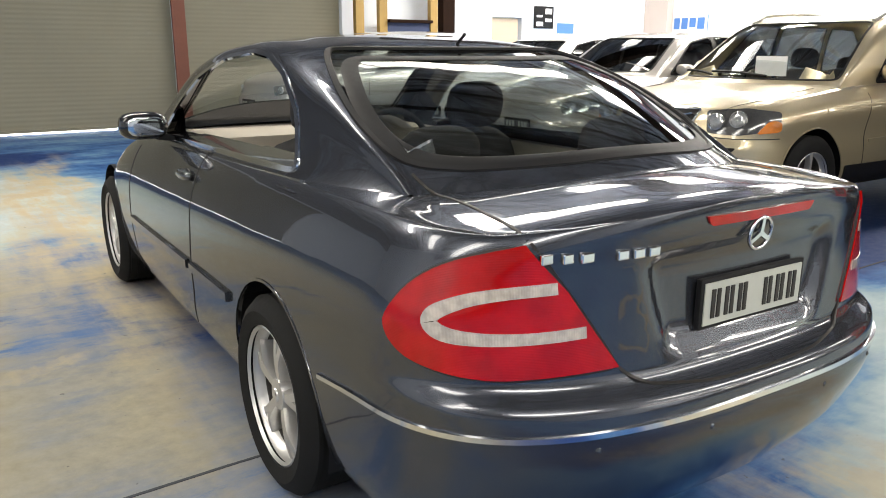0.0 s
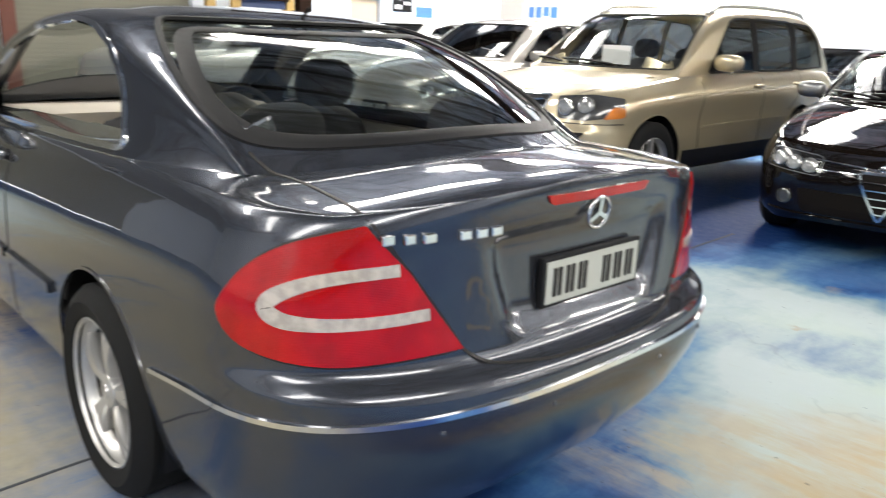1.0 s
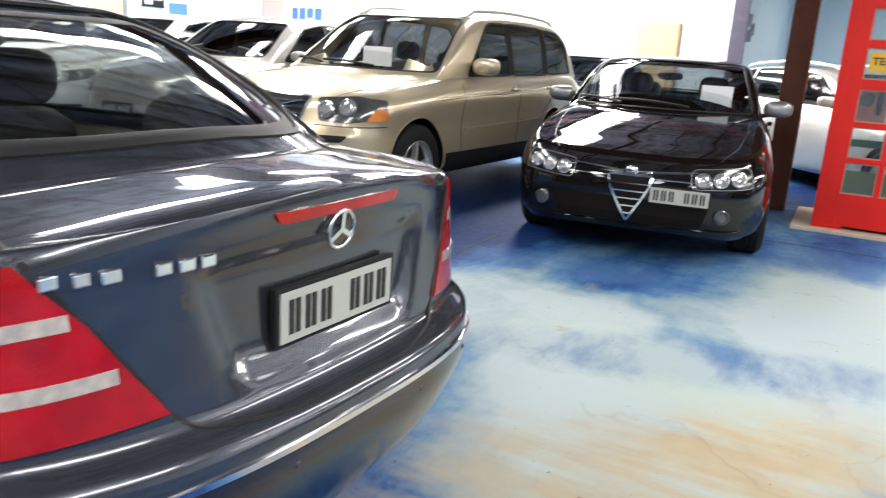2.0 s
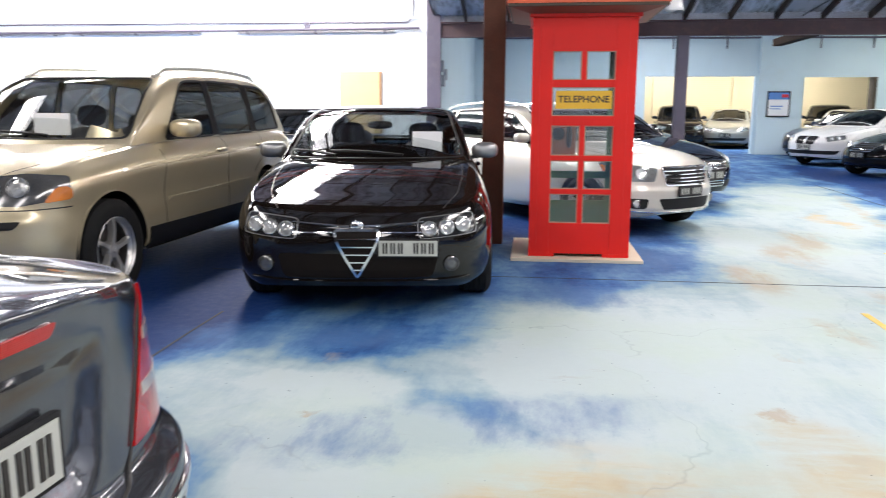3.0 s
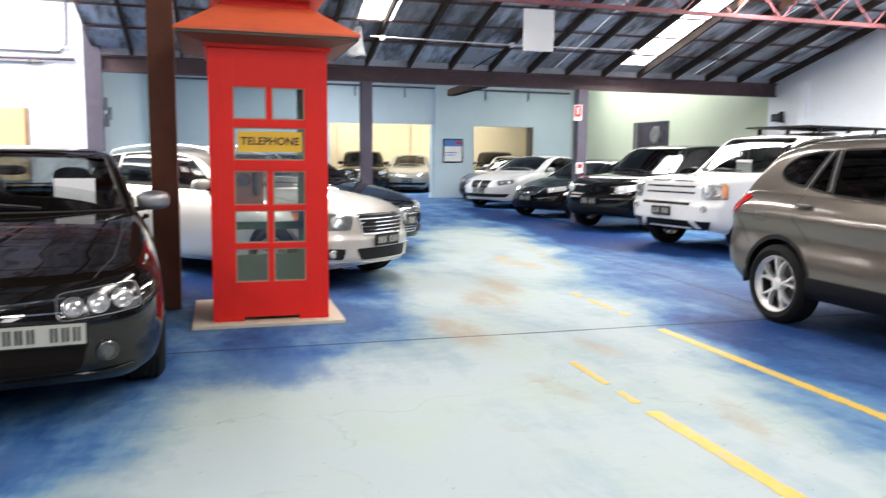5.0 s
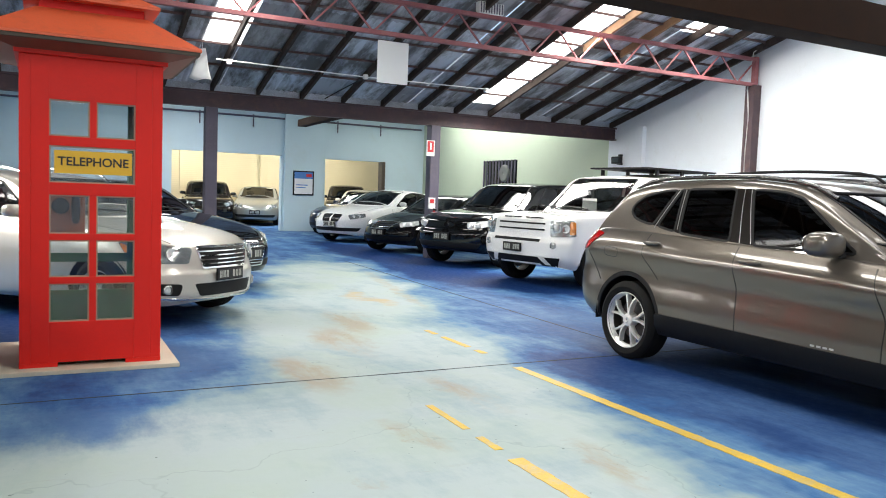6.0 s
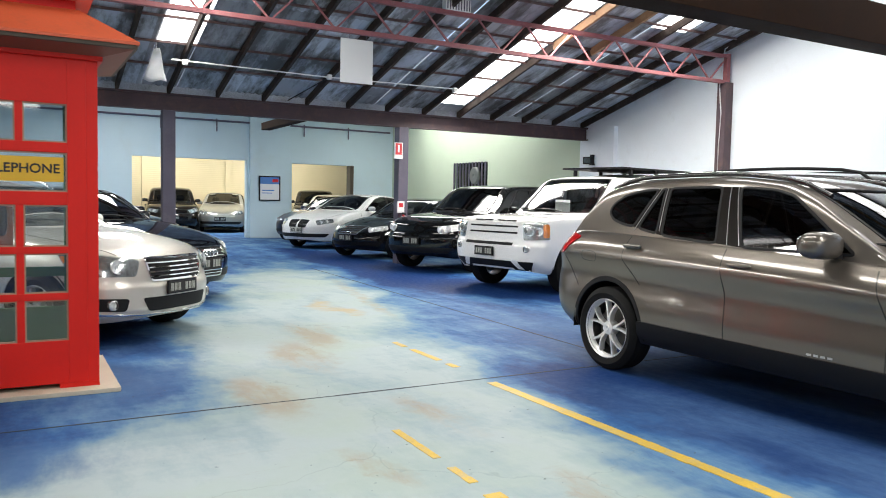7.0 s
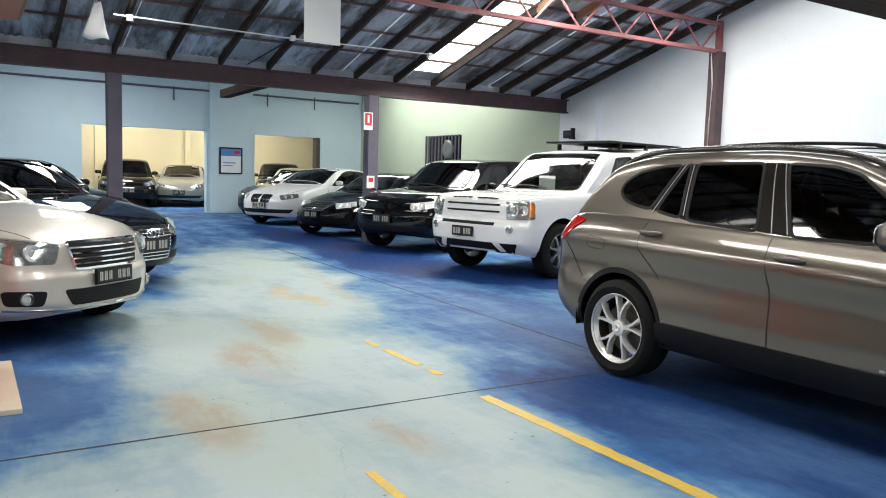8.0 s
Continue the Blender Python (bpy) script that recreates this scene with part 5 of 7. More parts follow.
def sedan_spec():
    L = 4.66
    return dict(
        L=L, W=1.828, wb=2.70, fo=0.95, tyre=(0.318, 0.225, 0.225), rim=(5, "twin"), plan=(0.95, 2.5, 0.6, 2.6), tuck=0.92, mid=0.1,
        top=[(0, 0.66), (0.1, 0.74), (0.5, 0.84), (1.3, 0.96), (1.55, 0.99), (3.6, 1.06), (4.2, 1.08), (4.5, 1.05), (4.66, 0.92)],
        sh=[(0, 0.58), (0.3, 0.70), (0.8, 0.80), (1.4, 0.89), (2.4, 0.93), (3.4, 0.965), (4.1, 0.98), (4.66, 0.88)],
        bot=[(0, 0.24), (0.25, 0.2), (0.6, 0.2), (4.0, 0.2), (4.4, 0.25), (4.66, 0.33)],
        front=[(0.2, 0.08), (0.35, 0.01), (0.55, 0), (0.68, 0.05), (0.8, 0.16)],
        rear=[(0.3, 0.10), (0.5, 0), (0.7, 0.03), (1.0, 0.08)],
        belt=[(1.35, 0.93), (2.5, 0.96), (3.5, 1.0), (4.1, 1.03)],
        roof=[(1.3, 0.95), (1.75, 1.16), (2.15, 1.335), (2.5, 1.40), (2.8, 1.417), (3.3, 1.38), (3.7, 1.26), (4.1, 1.07)],
        cabin_w=[(1.3, 0.86), (2.0, 0.89), (3.3, 0.87), (3.8, 0.82), (4.1, 0.76)], bow=(0.25, 0.22), tumble=0.40,
        screen=[(0.64, 0.99), (0.55, 1.372)], back=[(0.58, 1.08), (0.48, 1.33)],
        sides=[spec_u(L, [(2.78, 0.985), (1.75, 0.965), (2.0, 1.12), (2.3, 1.28), (2.55, 1.335), (2.80, 1.345)]), spec_u(L, [(2.86, 0.985), (2.88, 1.34), (3.2, 1.315), (3.5, 1.21), (3.72, 1.05)])],
        mirror=(L / 2 - 1.9, 1.03), handles=[(L / 2 - 2.62, 0.86), (L / 2 - 3.5, 0.90)],
        gaps=[spec_u(L, [(2.82, 0.97), (2.84, 0.6), (2.80, 0.27)]), spec_u(L, [(1.5, 0.9), (1.45, 0.6), (1.47, 0.28)]), spec_u(L, [(3.72, 1.0), (3.7, 0.8), (3.45, 0.55)])],
    )


def suv_spec():
    L = 4.80
    return dict(
        L=L, W=1.898, wb=2.857, fo=0.89, tyre=(0.368, 0.235, 0.238), rim=(5, "single"), plan=(0.62, 2.7, 0.42, 3.0), tuck=0.93, mid=0.0, arch=0.42,
        top=[(0, 0.90), (0.10, 1.0), (0.5, 1.075), (1.2, 1.13), (1.5, 1.15), (4.3, 1.16), (4.7, 1.12), (4.8, 1.02)],
        sh=[(0, 0.80), (0.3, 0.93), (1.0, 1.02), (1.8, 1.07), (3, 1.10), (4.3, 1.12), (4.8, 1.05)],
        bot=[(0, 0.32), (0.3, 0.28), (0.6, 0.29), (4.2, 0.29), (4.8, 0.40)],
        front=[(0.3, 0.10), (0.45, 0.01), (0.64, 0.0), (0.73, 0.06), (0.95, 0.12), (1.0, 0.2)],
        rear=[(0.3, 0.08), (0.5, 0), (0.8, 0.03), (1.1, 0.08)],
        belt=[(1.25, 1.09), (4.7, 1.13)],
        roof=[(1.2, 1.12), (1.6, 1.40), (1.95, 1.64), (2.25, 1.705), (3.2, 1.735), (4.1, 1.71), (4.42, 1.64), (4.60, 1.4), (4.70, 1.15)],
        cabin_w=[(1.2, 0.88), (2, 0.90), (4.2, 0.88), (4.7, 0.85)], bow=(0.22, 0.12), tumble=0.26,
        screen=[(0.68, 1.16), (0.59, 1.635)], back=[(0.62, 1.2), (0.55, 1.58)],
        sides=[spec_u(L, [(2.72, 1.135), (1.82, 1.125), (2.05, 1.36), (2.28, 1.58), (2.40, 1.615), (2.72, 1.625)]), spec_u(L, [(2.80, 1.135), (2.80, 1.63), (3.58, 1.625), (3.62, 1.145)]), spec_u(L, [(3.72, 1.15), (3.68, 1.62), (4.10, 1.60), (4.32, 1.45), (4.42, 1.17)])],
        mirror=(L / 2 - 1.92, 1.215), handles=[(L / 2 - 2.62, 1.0), (L / 2 - 3.52, 1.01)],
        gaps=[spec_u(L, [(2.76, 1.12), (2.78, 0.7), (2.74, 0.42)]), spec_u(L, [(1.62, 1.05), (1.58, 0.7), (1.6, 0.4)]), spec_u(L, [(3.66, 1.12), (3.6, 0.9), (3.42, 0.75)])],
    )


def compact_suv_spec():
    L = 4.454
    return dict(
        L=L, W=1.798, wb=2.76, fo=0.83, tyre=(0.330, 0.225, 0.236), rim_mat=SILVER_BRIGHT, rim=(5, "vee"), plan=(0.75, 2.5, 0.36, 2.8), tuck=0.91, mid=0.0, arch=0.392, side_glass=GLASS_DARK,
        top=[(0, 0.76), (0.1, 0.84), (0.5, 0.95), (1.2, 1.03), (1.5, 1.05), (3.9, 1.12), (4.25, 1.12), (4.454, 1.02)],
        sh=[(0, 0.68), (0.3, 0.82), (1.0, 0.93), (1.8, 0.985), (3, 1.03), (4.0, 1.06), (4.454, 0.98)],
        bot=[(0, 0.30), (0.3, 0.26), (0.6, 0.27), (3.9, 0.27), (4.3, 0.36), (4.454, 0.42)],
        front=[(0.3, 0.08), (0.45, 0.0), (0.6, 0.0), (0.8, 0.06), (0.9, 0.15)],
        rear=[(0.35, 0.10), (0.5, 0.01), (0.65, 0), (0.85, 0.04), (1.1, 0.10)],
        belt=[(1.25, 0.99), (2.5, 1.02), (3.6, 1.06), (4.4, 1.09)],
        roof=[(1.15, 1.02), (1.6, 1.26), (1.95, 1.43), (2.25, 1.515), (2.8, 1.555), (3.5, 1.545), (3.95, 1.475), (4.22, 1.27), (4.38, 1.09)],
        cabin_w=[(1.15, 0.87), (2, 0.895), (3.6, 0.87), (4.1, 0.83), (4.4, 0.79)], bow=(0.24, 0.2), tumble=0.36,
        screen=[(0.64, 1.06), (0.55, 1.44)], back=[(0.55, 1.14), (0.48, 1.40)],
        sides=[spec_u(L, [(2.41, 1.045), (1.62, 1.045), (1.90, 1.25), (2.10, 1.39), (2.25, 1.43), (2.53, 1.45)]), spec_u(L, [(2.62, 1.06), (2.68, 1.452), (3.16, 1.445), (3.14, 1.09)]),
               spec_u(L, [(3.19, 1.10), (3.205, 1.44), (3.225, 1.44), (3.40, 1.135)]), spec_u(L, [(3.45, 1.145), (3.27, 1.438), (3.43, 1.428), (3.62, 1.388), (3.745, 1.315), (3.77, 1.25), (3.70, 1.19), (3.57, 1.16)])],
        mirror=(L / 2 - 1.74, 1.10), mirror_size=1.2, handles=[(L / 2 - 2.33, 0.925), (L / 2 - 3.33, 0.99)],
        flank=((0.92, 0.0), (0.975, 0.10), (0.988, 0.34), (0.972, 0.60), (0.998, 0.84)),
        gaps=[spec_u(L, [(2.505, 1.03), (2.45, 0.74), (2.44, 0.40)]), spec_u(L, [(1.46, 0.97), (1.35, 0.66), (1.36, 0.36)]), spec_u(L, [(3.42, 1.07), (3.42, 0.90), (3.24, 0.71)])],
    )


def estate_spec():
    L = 4.596
    return dict(
        L=L, W=1.77, wb=2.76, fo=0.81, tyre=(0.316, 0.225, 0.215), rim=(7, "single"), plan=(0.85, 2.5, 0.45, 2.8), tuck=0.92, mid=0.0,
        top=[(0, 0.755), (0.06, 0.79), (0.5, 0.885), (1.3, 0.99), (1.55, 1.01), (4.0, 1.06), (4.45, 1.04), (4.596, 0.9)],
        sh=[(0, 0.70), (0.3, 0.77), (0.8, 0.84), (1.4, 0.90), (2.4, 0.94), (3.4, 0.965), (4.2, 0.98), (4.596, 0.88)],
        bot=[(0, 0.25), (0.25, 0.21), (0.6, 0.2), (4.0, 0.2), (4.4, 0.25), (4.596, 0.33)],
        front=[(0.2, 0.06), (0.33, 0.0), (0.5, 0.0), (0.56, 0.025), (0.74, 0.05), (0.8, 0.10)],
        rear=[(0.3, 0.10), (0.5, 0), (0.7, 0.03), (1.0, 0.08)],
        belt=[(1.3, 0.95), (2.5, 0.98), (4.4, 1.03)],
        roof=[(1.25, 0.97), (1.7, 1.20), (2.1, 1.38), (2.4, 1.43), (2.9, 1.45), (3.7, 1.42), (4.1, 1.35), (4.35, 1.17), (4.48, 1.03)],
        cabin_w=[(1.25, 0.87), (2.0, 0.89), (3.6, 0.87), (4.48, 0.80)], bow=(0.25, 0.18), tumble=0.36,
        screen=[(0.63, 1.01), (0.53, 1.37)], back=[(0.55, 1.08), (0.47, 1.33)],
        sides=[spec_u(L, [(2.72, 1.0), (1.72, 0.985), (1.95, 1.13), (2.25, 1.32), (2.72, 1.385)]), spec_u(L, [(2.80, 1.0), (2.80, 1.388), (3.50, 1.37), (3.54, 1.02)]), spec_u(L, [(3.61, 1.03), (3.56, 1.36), (3.95, 1.31), (4.15, 1.12), (4.1, 1.05)])],
        mirror=(L / 2 - 1.85, 1.04), handles=[(L / 2 - 2.6, 0.88), (L / 2 - 3.42, 0.90)],
        gaps=[spec_u(L, [(2.76, 0.98), (2.78, 0.6), (2.74, 0.27)]), spec_u(L, [(1.5, 0.92), (1.45, 0.6), (1.47, 0.28)]), spec_u(L, [(3.57, 0.98), (3.55, 0.8), (3.35, 0.58)])],
    )


def boxy_suv_spec():
    L = 4.835
    return dict(
        L=L, W=1.915, wb=2.885, fo=0.83, tyre=(0.372, 0.245, 0.235), rim=(7, "single"), plan=(0.34, 3.2, 0.25, 3.5), tuck=0.95, mid=0.0, arch=0.44, taper=0.02,
        top=[(0, 1.02), (0.08, 1.09), (0.5, 1.13), (1.2, 1.16), (1.5, 1.17), (4.6, 1.19), (4.835, 1.1)],
        sh=[(0, 0.98), (0.2, 1.05), (1.0, 1.09), (1.8, 1.12), (4.3, 1.15), (4.835, 1.1)],
        bot=[(0, 0.35), (0.3, 0.30), (0.6, 0.32), (4.2, 0.35), (4.835, 0.48)],
        front=[(0.35, 0.10), (0.5, 0.01), (0.68, 0.0), (0.78, 0.05), (1.0, 0.07), (1.1, 0.12)],
        rear=[(0.4, 0.06), (0.6, 0), (1.1, 0.04)],
        belt=[(1.25, 1.12), (4.8, 1.16)],
        roof=[(1.25, 1.15), (1.65, 1.48), (1.95, 1.72), (2.15, 1.77), (2.9, 1.79), (3.1, 1.84), (4.55, 1.84), (4.68, 1.70), (4.78, 1.18)],
        cabin_w=[(1.25, 0.90), (2, 0.92), (4.78, 0.90)], bow=(0.16, 0.06), tumble=0.17,
        screen=[(0.72, 1.18), (0.66, 1.72)], back=[(0.66, 1.25), (0.62, 1.7)],
        sides=[spec_u(L, [(2.6, 1.17), (1.85, 1.16), (2.02, 1.4), (2.2, 1.66), (2.6, 1.69)]), spec_u(L, [(2.68, 1.17), (2.68, 1.69), (3.45, 1.72), (3.45, 1.18)]), spec_u(L, [(3.55, 1.18), (3.55, 1.74), (4.5, 1.74), (4.55, 1.19)])],
        mirror=(L / 2 - 1.9, 1.27), handles=[(L / 2 - 2.5, 1.02), (L / 2 - 3.4, 1.03)],
        gaps=[spec_u(L, [(2.64, 1.15), (2.66, 0.7), (2.62, 0.45)]), spec_u(L, [(1.62, 1.1), (1.58, 0.7), (1.6, 0.45)])],
    )


def resized(c, L, W, H):
    """The same shape at another length, width and height."""
    kx, kz = L / c["L"], H / max(z for _, z in c["roof"])
    kw = W / c["W"]
    d = dict(c)
    for key in ("top", "sh", "bot", "belt", "roof"):
        d[key] = [(u * kx, z * kz) for u, z in c[key]]
    d["front"], d["rear"] = [(z * kz, x) for z, x in c["front"]], [(z * kz, x) for z, x in c["rear"]]
    d["cabin_w"] = [(u * kx, w) for u, w in c["cabin_w"]]
    d["screen"], d["back"] = [[(y * kw, z * kz) for y, z in c[k]] for k in ("screen", "back")]
    d["sides"], d["gaps"] = [[[(x * kx, z * kz) for x, z in p] for p in c[k]] for k in ("sides", "gaps")]
    d["handles"] = [(x * kx, z * kz) for x, z in c["handles"]]
    d["mirror"] = (c["mirror"][0] * kx, c["mirror"][1] * kz)
    d.update(L=L, W=W, wb=c["wb"] * kx, fo=c["fo"] * kx)
    return d


def at_nose(x, y, heading, L):
    """The pose of a car whose nose is at x, y, for a heading in degrees from +x."""
    h = radians(heading)
    return pose(x - math.cos(h) * L / 2, y - math.sin(h) * L / 2, 0, 0, 0, heading)


def headlamps(car, shell, c, pts, material=None, amber=None, bearing=35):
    """A pair of lamp units from 3D outline points on the left side, with round bowls behind."""
    for side in (1, -1):
        view = bearing * side
        ua, ub, _ = shell.axes(view)
        p3 = [Vector((x, y * side, z)) for x, y, z in pts]
        lamp = lamp_patch(car, shell, view, [(p.dot(ua), p.dot(ub)) for p in p3], material or HEAD_GLASS, "headlamp", 0.005)
        if material is None or material is HEAD_GLASS:
            poly = [(p.dot(ua), p.dot(ub)) for p in p3]
            a0, a1 = min(a for a, _ in poly), max(a for a, _ in poly)
            for f in (0.30, 0.62):
                a = a0 + (a1 - a0) * (f if side > 0 else 1 - f)
                run = [z for z in np.linspace(min(z for _, z in poly), max(z for _, z in poly), 24) if inside(poly, a, z)]
                if len(run) > 3:
                    r = min(0.062, 0.42 * (run[-1] - run[0]))
                    p, nm = shell.on(view, a, (run[0] + run[-1]) / 2)
                    bm = add_lathe(bmesh.new(), [(0.001, 0.004), (r * 0.35, 0.006), (r * 0.42, 0.0), (r * 0.86, 0.011), (r, 0.012), (r * 1.04, -0.004)], 22)
                    d = (nm + Vector((1.0, 0, 0))).normalized()
                    part("reflector", moved(bm, Matrix.Translation(p + nm * 0.004) @ Vector((0, 1, 0)).rotation_difference(d).to_matrix().to_4x4()), HEAD_BRIGHT, lamp, smooth=35)
            part("lens", patch(shell, view, rounded(poly, 0.03), 0.02, 0.016, 0.04), GLASS_BOX, lamp, smooth=50).visible_shadow = False
        if amber:
            p3 = [Vector((x, y * side, z)) for x, y, z in amber]
            lamp_patch(car, shell, view, [(p.dot(ua), p.dot(ub)) for p in p3], LENS_AMBER, "indicator", 0.022, lamp)


def bowls(car, shell, spots, r, view="F", ring=CHROME, glass=None, out=0.0):
    """Round lamps on the front: (y, z) on the left, set on both sides."""
    for y, z in spots:
        for side in (1, -1):
            p, nm = shell.on(view, y * side, z)
            bm = add_lathe(bmesh.new(), [(0.001, 0.012), (r * 0.5, 0.016), (r * 0.8, 0.010), (r * 0.84, 0.022), (r, 0.018), (r * 1.03, -0.01)], 24)
            d = (nm + Vector((1.2, 0, 0))).normalized()
            moved(bm, Matrix.Translation(p + d * out) @ Vector((0, 1, 0)).rotation_difference(d).to_matrix().to_4x4())
            part("round_lamp", bm, glass or HEAD_GLASS, car, smooth=35)


def grille(car, shell, poly, bars, name="grille", border=CHROME, mesh_mat=None, vertical=False, w=0.014, out=0.004):
    """A dark opening on the nose with a frame and bars, drawn from the front as (y, z)."""
    full = rounded(poly, 0.02)
    g = part(name, patch(shell, "F", full, out, 0.01, 0.03), mesh_mat or BLACK_TRIM, car, smooth=50)
    part("grille_frame", strip(shell, "F", full, 0.022, out + 0.012, True, 0.03), border, g, smooth=50)
    ys, zs = [p[0] for p in poly], [p[1] for p in poly]
    for k in range(bars):
        f = (k + 1) / (bars + 1)
        if vertical:
            y = min(ys) + (max(ys) - min(ys)) * f
            run = [z for z in np.linspace(min(zs), max(zs), 40) if inside(full, y, z)]
            line = [(y, run[0]), (y, run[-1])] if len(run) > 1 else None
        else:
            z = min(zs) + (max(zs) - min(zs)) * f
            run = [y for y in np.linspace(min(ys), max(ys), 60) if inside(full, y, z)]
            line = [(run[0], z), (run[-1], z)] if len(run) > 1 else None
        if line:
            part("grille_bar", strip(shell, "F", line, w, out + 0.010), border, g, smooth=50)
    return g


def roof_rails(car, shell, c, u0, u1, y, z, material, r=0.016, rise=0.055):
    for side in (1, -1):
        pts = []
        for k in range(13):
            f = k / 12
            u = u0 + (u1 - u0) * f
            p, _ = shell.on("T", c["L"] / 2 - u, y * side)
            lift = rise * min(1.0, math.sin(math.pi * min(max(f, 0.0), 1.0)) * 4) + 0.005
            pts.append((p.x, p.y, p.z + lift))
        part("roof_rail", add_tube(bmesh.new(), pts, r), material, car, smooth=60)


def price_card(car, shell, y, z, w=0.22, h=0.16):
    """A white card behind the windscreen."""
    p, nm = shell.on("F", y, z)
    part("price_card", box(p.x - 0.09, p.x - 0.085, y - w / 2, y + w / 2, z - h / 2, z + h / 2), PAPER, car, "white price card behind the windscreen")


# ---------------------------------------------------------------- the grey coupe
def build_coupe():
    c = coupe_spec()
    L = c["L"]
    paint = car_paint("slate_metallic_paint", (0.072, 0.077, 0.090), 0.76, 0.27)

    def eased(pts, n=5):
        # a smooth curve through the points
        out = []
        for i in range(len(pts) - 1):
            a, b, e, g = (Vector(pts[max(0, min(len(pts) - 1, k))]) for k in (i - 1, i, i + 1, i + 2))
            for j in range(n):
                t = j / n
                q = 0.5 * (2 * b + (e - a) * t + (2 * a - 5 * b + 4 * e - g) * t * t + (3 * b - a - 3 * e + g) * t ** 3)
                out.append((q.x, q.y))
        return out + [tuple(pts[-1])]

    def dent(y, z):
        # the number plate's hollow in the lid
        return 0.030 * step_up(0.31 + 0.35 * (z - 0.70) - abs(y), 0.0, 0.08) * step_up(z, 0.67, 0.77) * step_up(0.93 - z, 0.0, 0.05)
    c["dent"] = dent
    h = radians(86.8)
    rear = Vector((0.004, -0.07))
    m = pose(rear.x + math.cos(h) * L / 2, rear.y + math.sin(h) * L / 2, 0, 0, 0, 86.8)
    c["open_left"] = True
    c["dash_mat"] = CABIN_CREAM
    c["dash_rise"] = 0.05
    c["frit"] = True
    c["mirror_mat"] = GLOSS_BLACK
    car, shell = build_car("coupe", "slate grey metallic two-door coupe with red wraparound tail lamps", c, m, paint, detail=1.9, glass=GLASS_CLEAR, rear_glass=GLASS_SMOKE)

    def rd(d, y, z):
        return Vector((-L / 2 + d, y, z))
    lens = [(0.21, 0.621, 0.985), (0.30, 0.733, 0.949), (0.375, 0.79, 0.898), (0.428, 0.825, 0.83), (0.442, 0.836, 0.781), (0.394, 0.826, 0.733), (0.311, 0.784, 0.706), (0.228, 0.702, 0.692), (0.173, 0.607, 0.694), (0.134, 0.498, 0.699), (0.116, 0.425, 0.702), (0.137, 0.479, 0.783), (0.163, 0.542, 0.883)]
    stripe = [(0.172, 0.564, 0.892), (0.22, 0.656, 0.883), (0.27, 0.723, 0.867), (0.317, 0.772, 0.838), (0.33, 0.786, 0.812), (0.302, 0.767, 0.789), (0.244, 0.71, 0.782), (0.182, 0.606, 0.784), (0.144, 0.503, 0.791)]
    for side in (1, -1):
        view = 180 - 42 * side
        ua, ub, _ = shell.axes(view)

        def flat(pts):
            return [(p.dot(ua), p.dot(ub)) for p in (rd(d, y * side, z) for d, y, z in pts)]
        edge = eased(flat(lens[:11]), 4) + flat(lens[11:])
        lamp = lamp_patch(car, shell, view, edge, LENS_RED, "tail_lamp", 0.008, r=0.004)
        part("lamp_gap", strip(shell, view, edge, 0.016, 0.004, True), BLACK_INK, lamp)
        part("clear_band", strip(shell, view, eased(flat(stripe)), lambda s: 0.034 + 0.014 * math.sin(math.pi * s) ** 4, 0.010), LENS_CLEAR, lamp, smooth=50)
        # chrome strip along the bumper and the side rubbing strip
        part("bumper_strip", strip(shell, view, flat([(0.78, 0.86, 0.532), (0.66, 0.86, 0.548), (0.534, 0.855, 0.562), (0.322, 0.82, 0.571), (0.19, 0.73, 0.574), (0.094, 0.591, 0.58), (0.033, 0.401, 0.587), (0.005, 0.151, 0.591), (0.0, 0.0, 0.592)]), 0.016, 0.009), CHROME, car, smooth=50)
        v2 = "L" if side > 0 else "R"
        part("side_strip", strip(shell, v2, spec_u(L, [(3.10, 0.545), (2.62, 0.54)]), 0.042, 0.014), paint, car, smooth=50)
        part("side_strip", strip(shell, v2, spec_u(L, [(2.57, 0.54), (1.45, 0.52)]), 0.042, 0.014), paint, car, smooth=50)
        for sy in (0.22, 0.52):
            q, n2 = shell.on("B", sy * side, 0.545)
            part("parking_sensor", moved(ellipsoid(0.010, 0.010, 0.010, 2, 10, 6), Matrix.Translation(q - n2 * 0.006)), paint, car)
    # lid outline, plate recess, lamps and badges
    gap = bmesh.new()
    strip(shell, "B", [(0.612, 0.99), (0.542, 0.883), (0.479, 0.783), (0.428, 0.70), (0.37, 0.658), (0.20, 0.645), (0.0, 0.642), (-0.20, 0.645), (-0.37, 0.658), (-0.428, 0.70), (-0.479, 0.783), (-0.542, 0.883), (-0.612, 0.99)], 0.009, 0.002, False, 0.02, gap)
    for side in (1, -1):
        strip(shell, "T", [(-L / 2 + 0.21, 0.615 * side), (-L / 2 + 0.32, 0.60 * side), (-L / 2 + 0.56, 0.585 * side), (-L / 2 + 0.72, 0.60 * side)], 0.009, 0.002, False, 0.02, gap)
    part("lid_gap", gap, BLACK_INK, car)
    number_plate(car, shell, "B", -0.018, 0.802, 0.372, 0.105, out=0.012)
    lamp_patch(car, shell, "B", [(-0.20, 1.022), (0.20, 1.022), (0.185, 0.999), (-0.185, 0.999)], LENS_RED, "brake_lamp", 0.006, r=0.01)
    p, nm = shell.on("B", 0.005, 0.961)
    star = bmesh.new()
    add_tube(star, [(0.040 * math.cos(a), 0, 0.040 * math.sin(a)) for a in np.linspace(0, math.tau, 25)], 0.005)
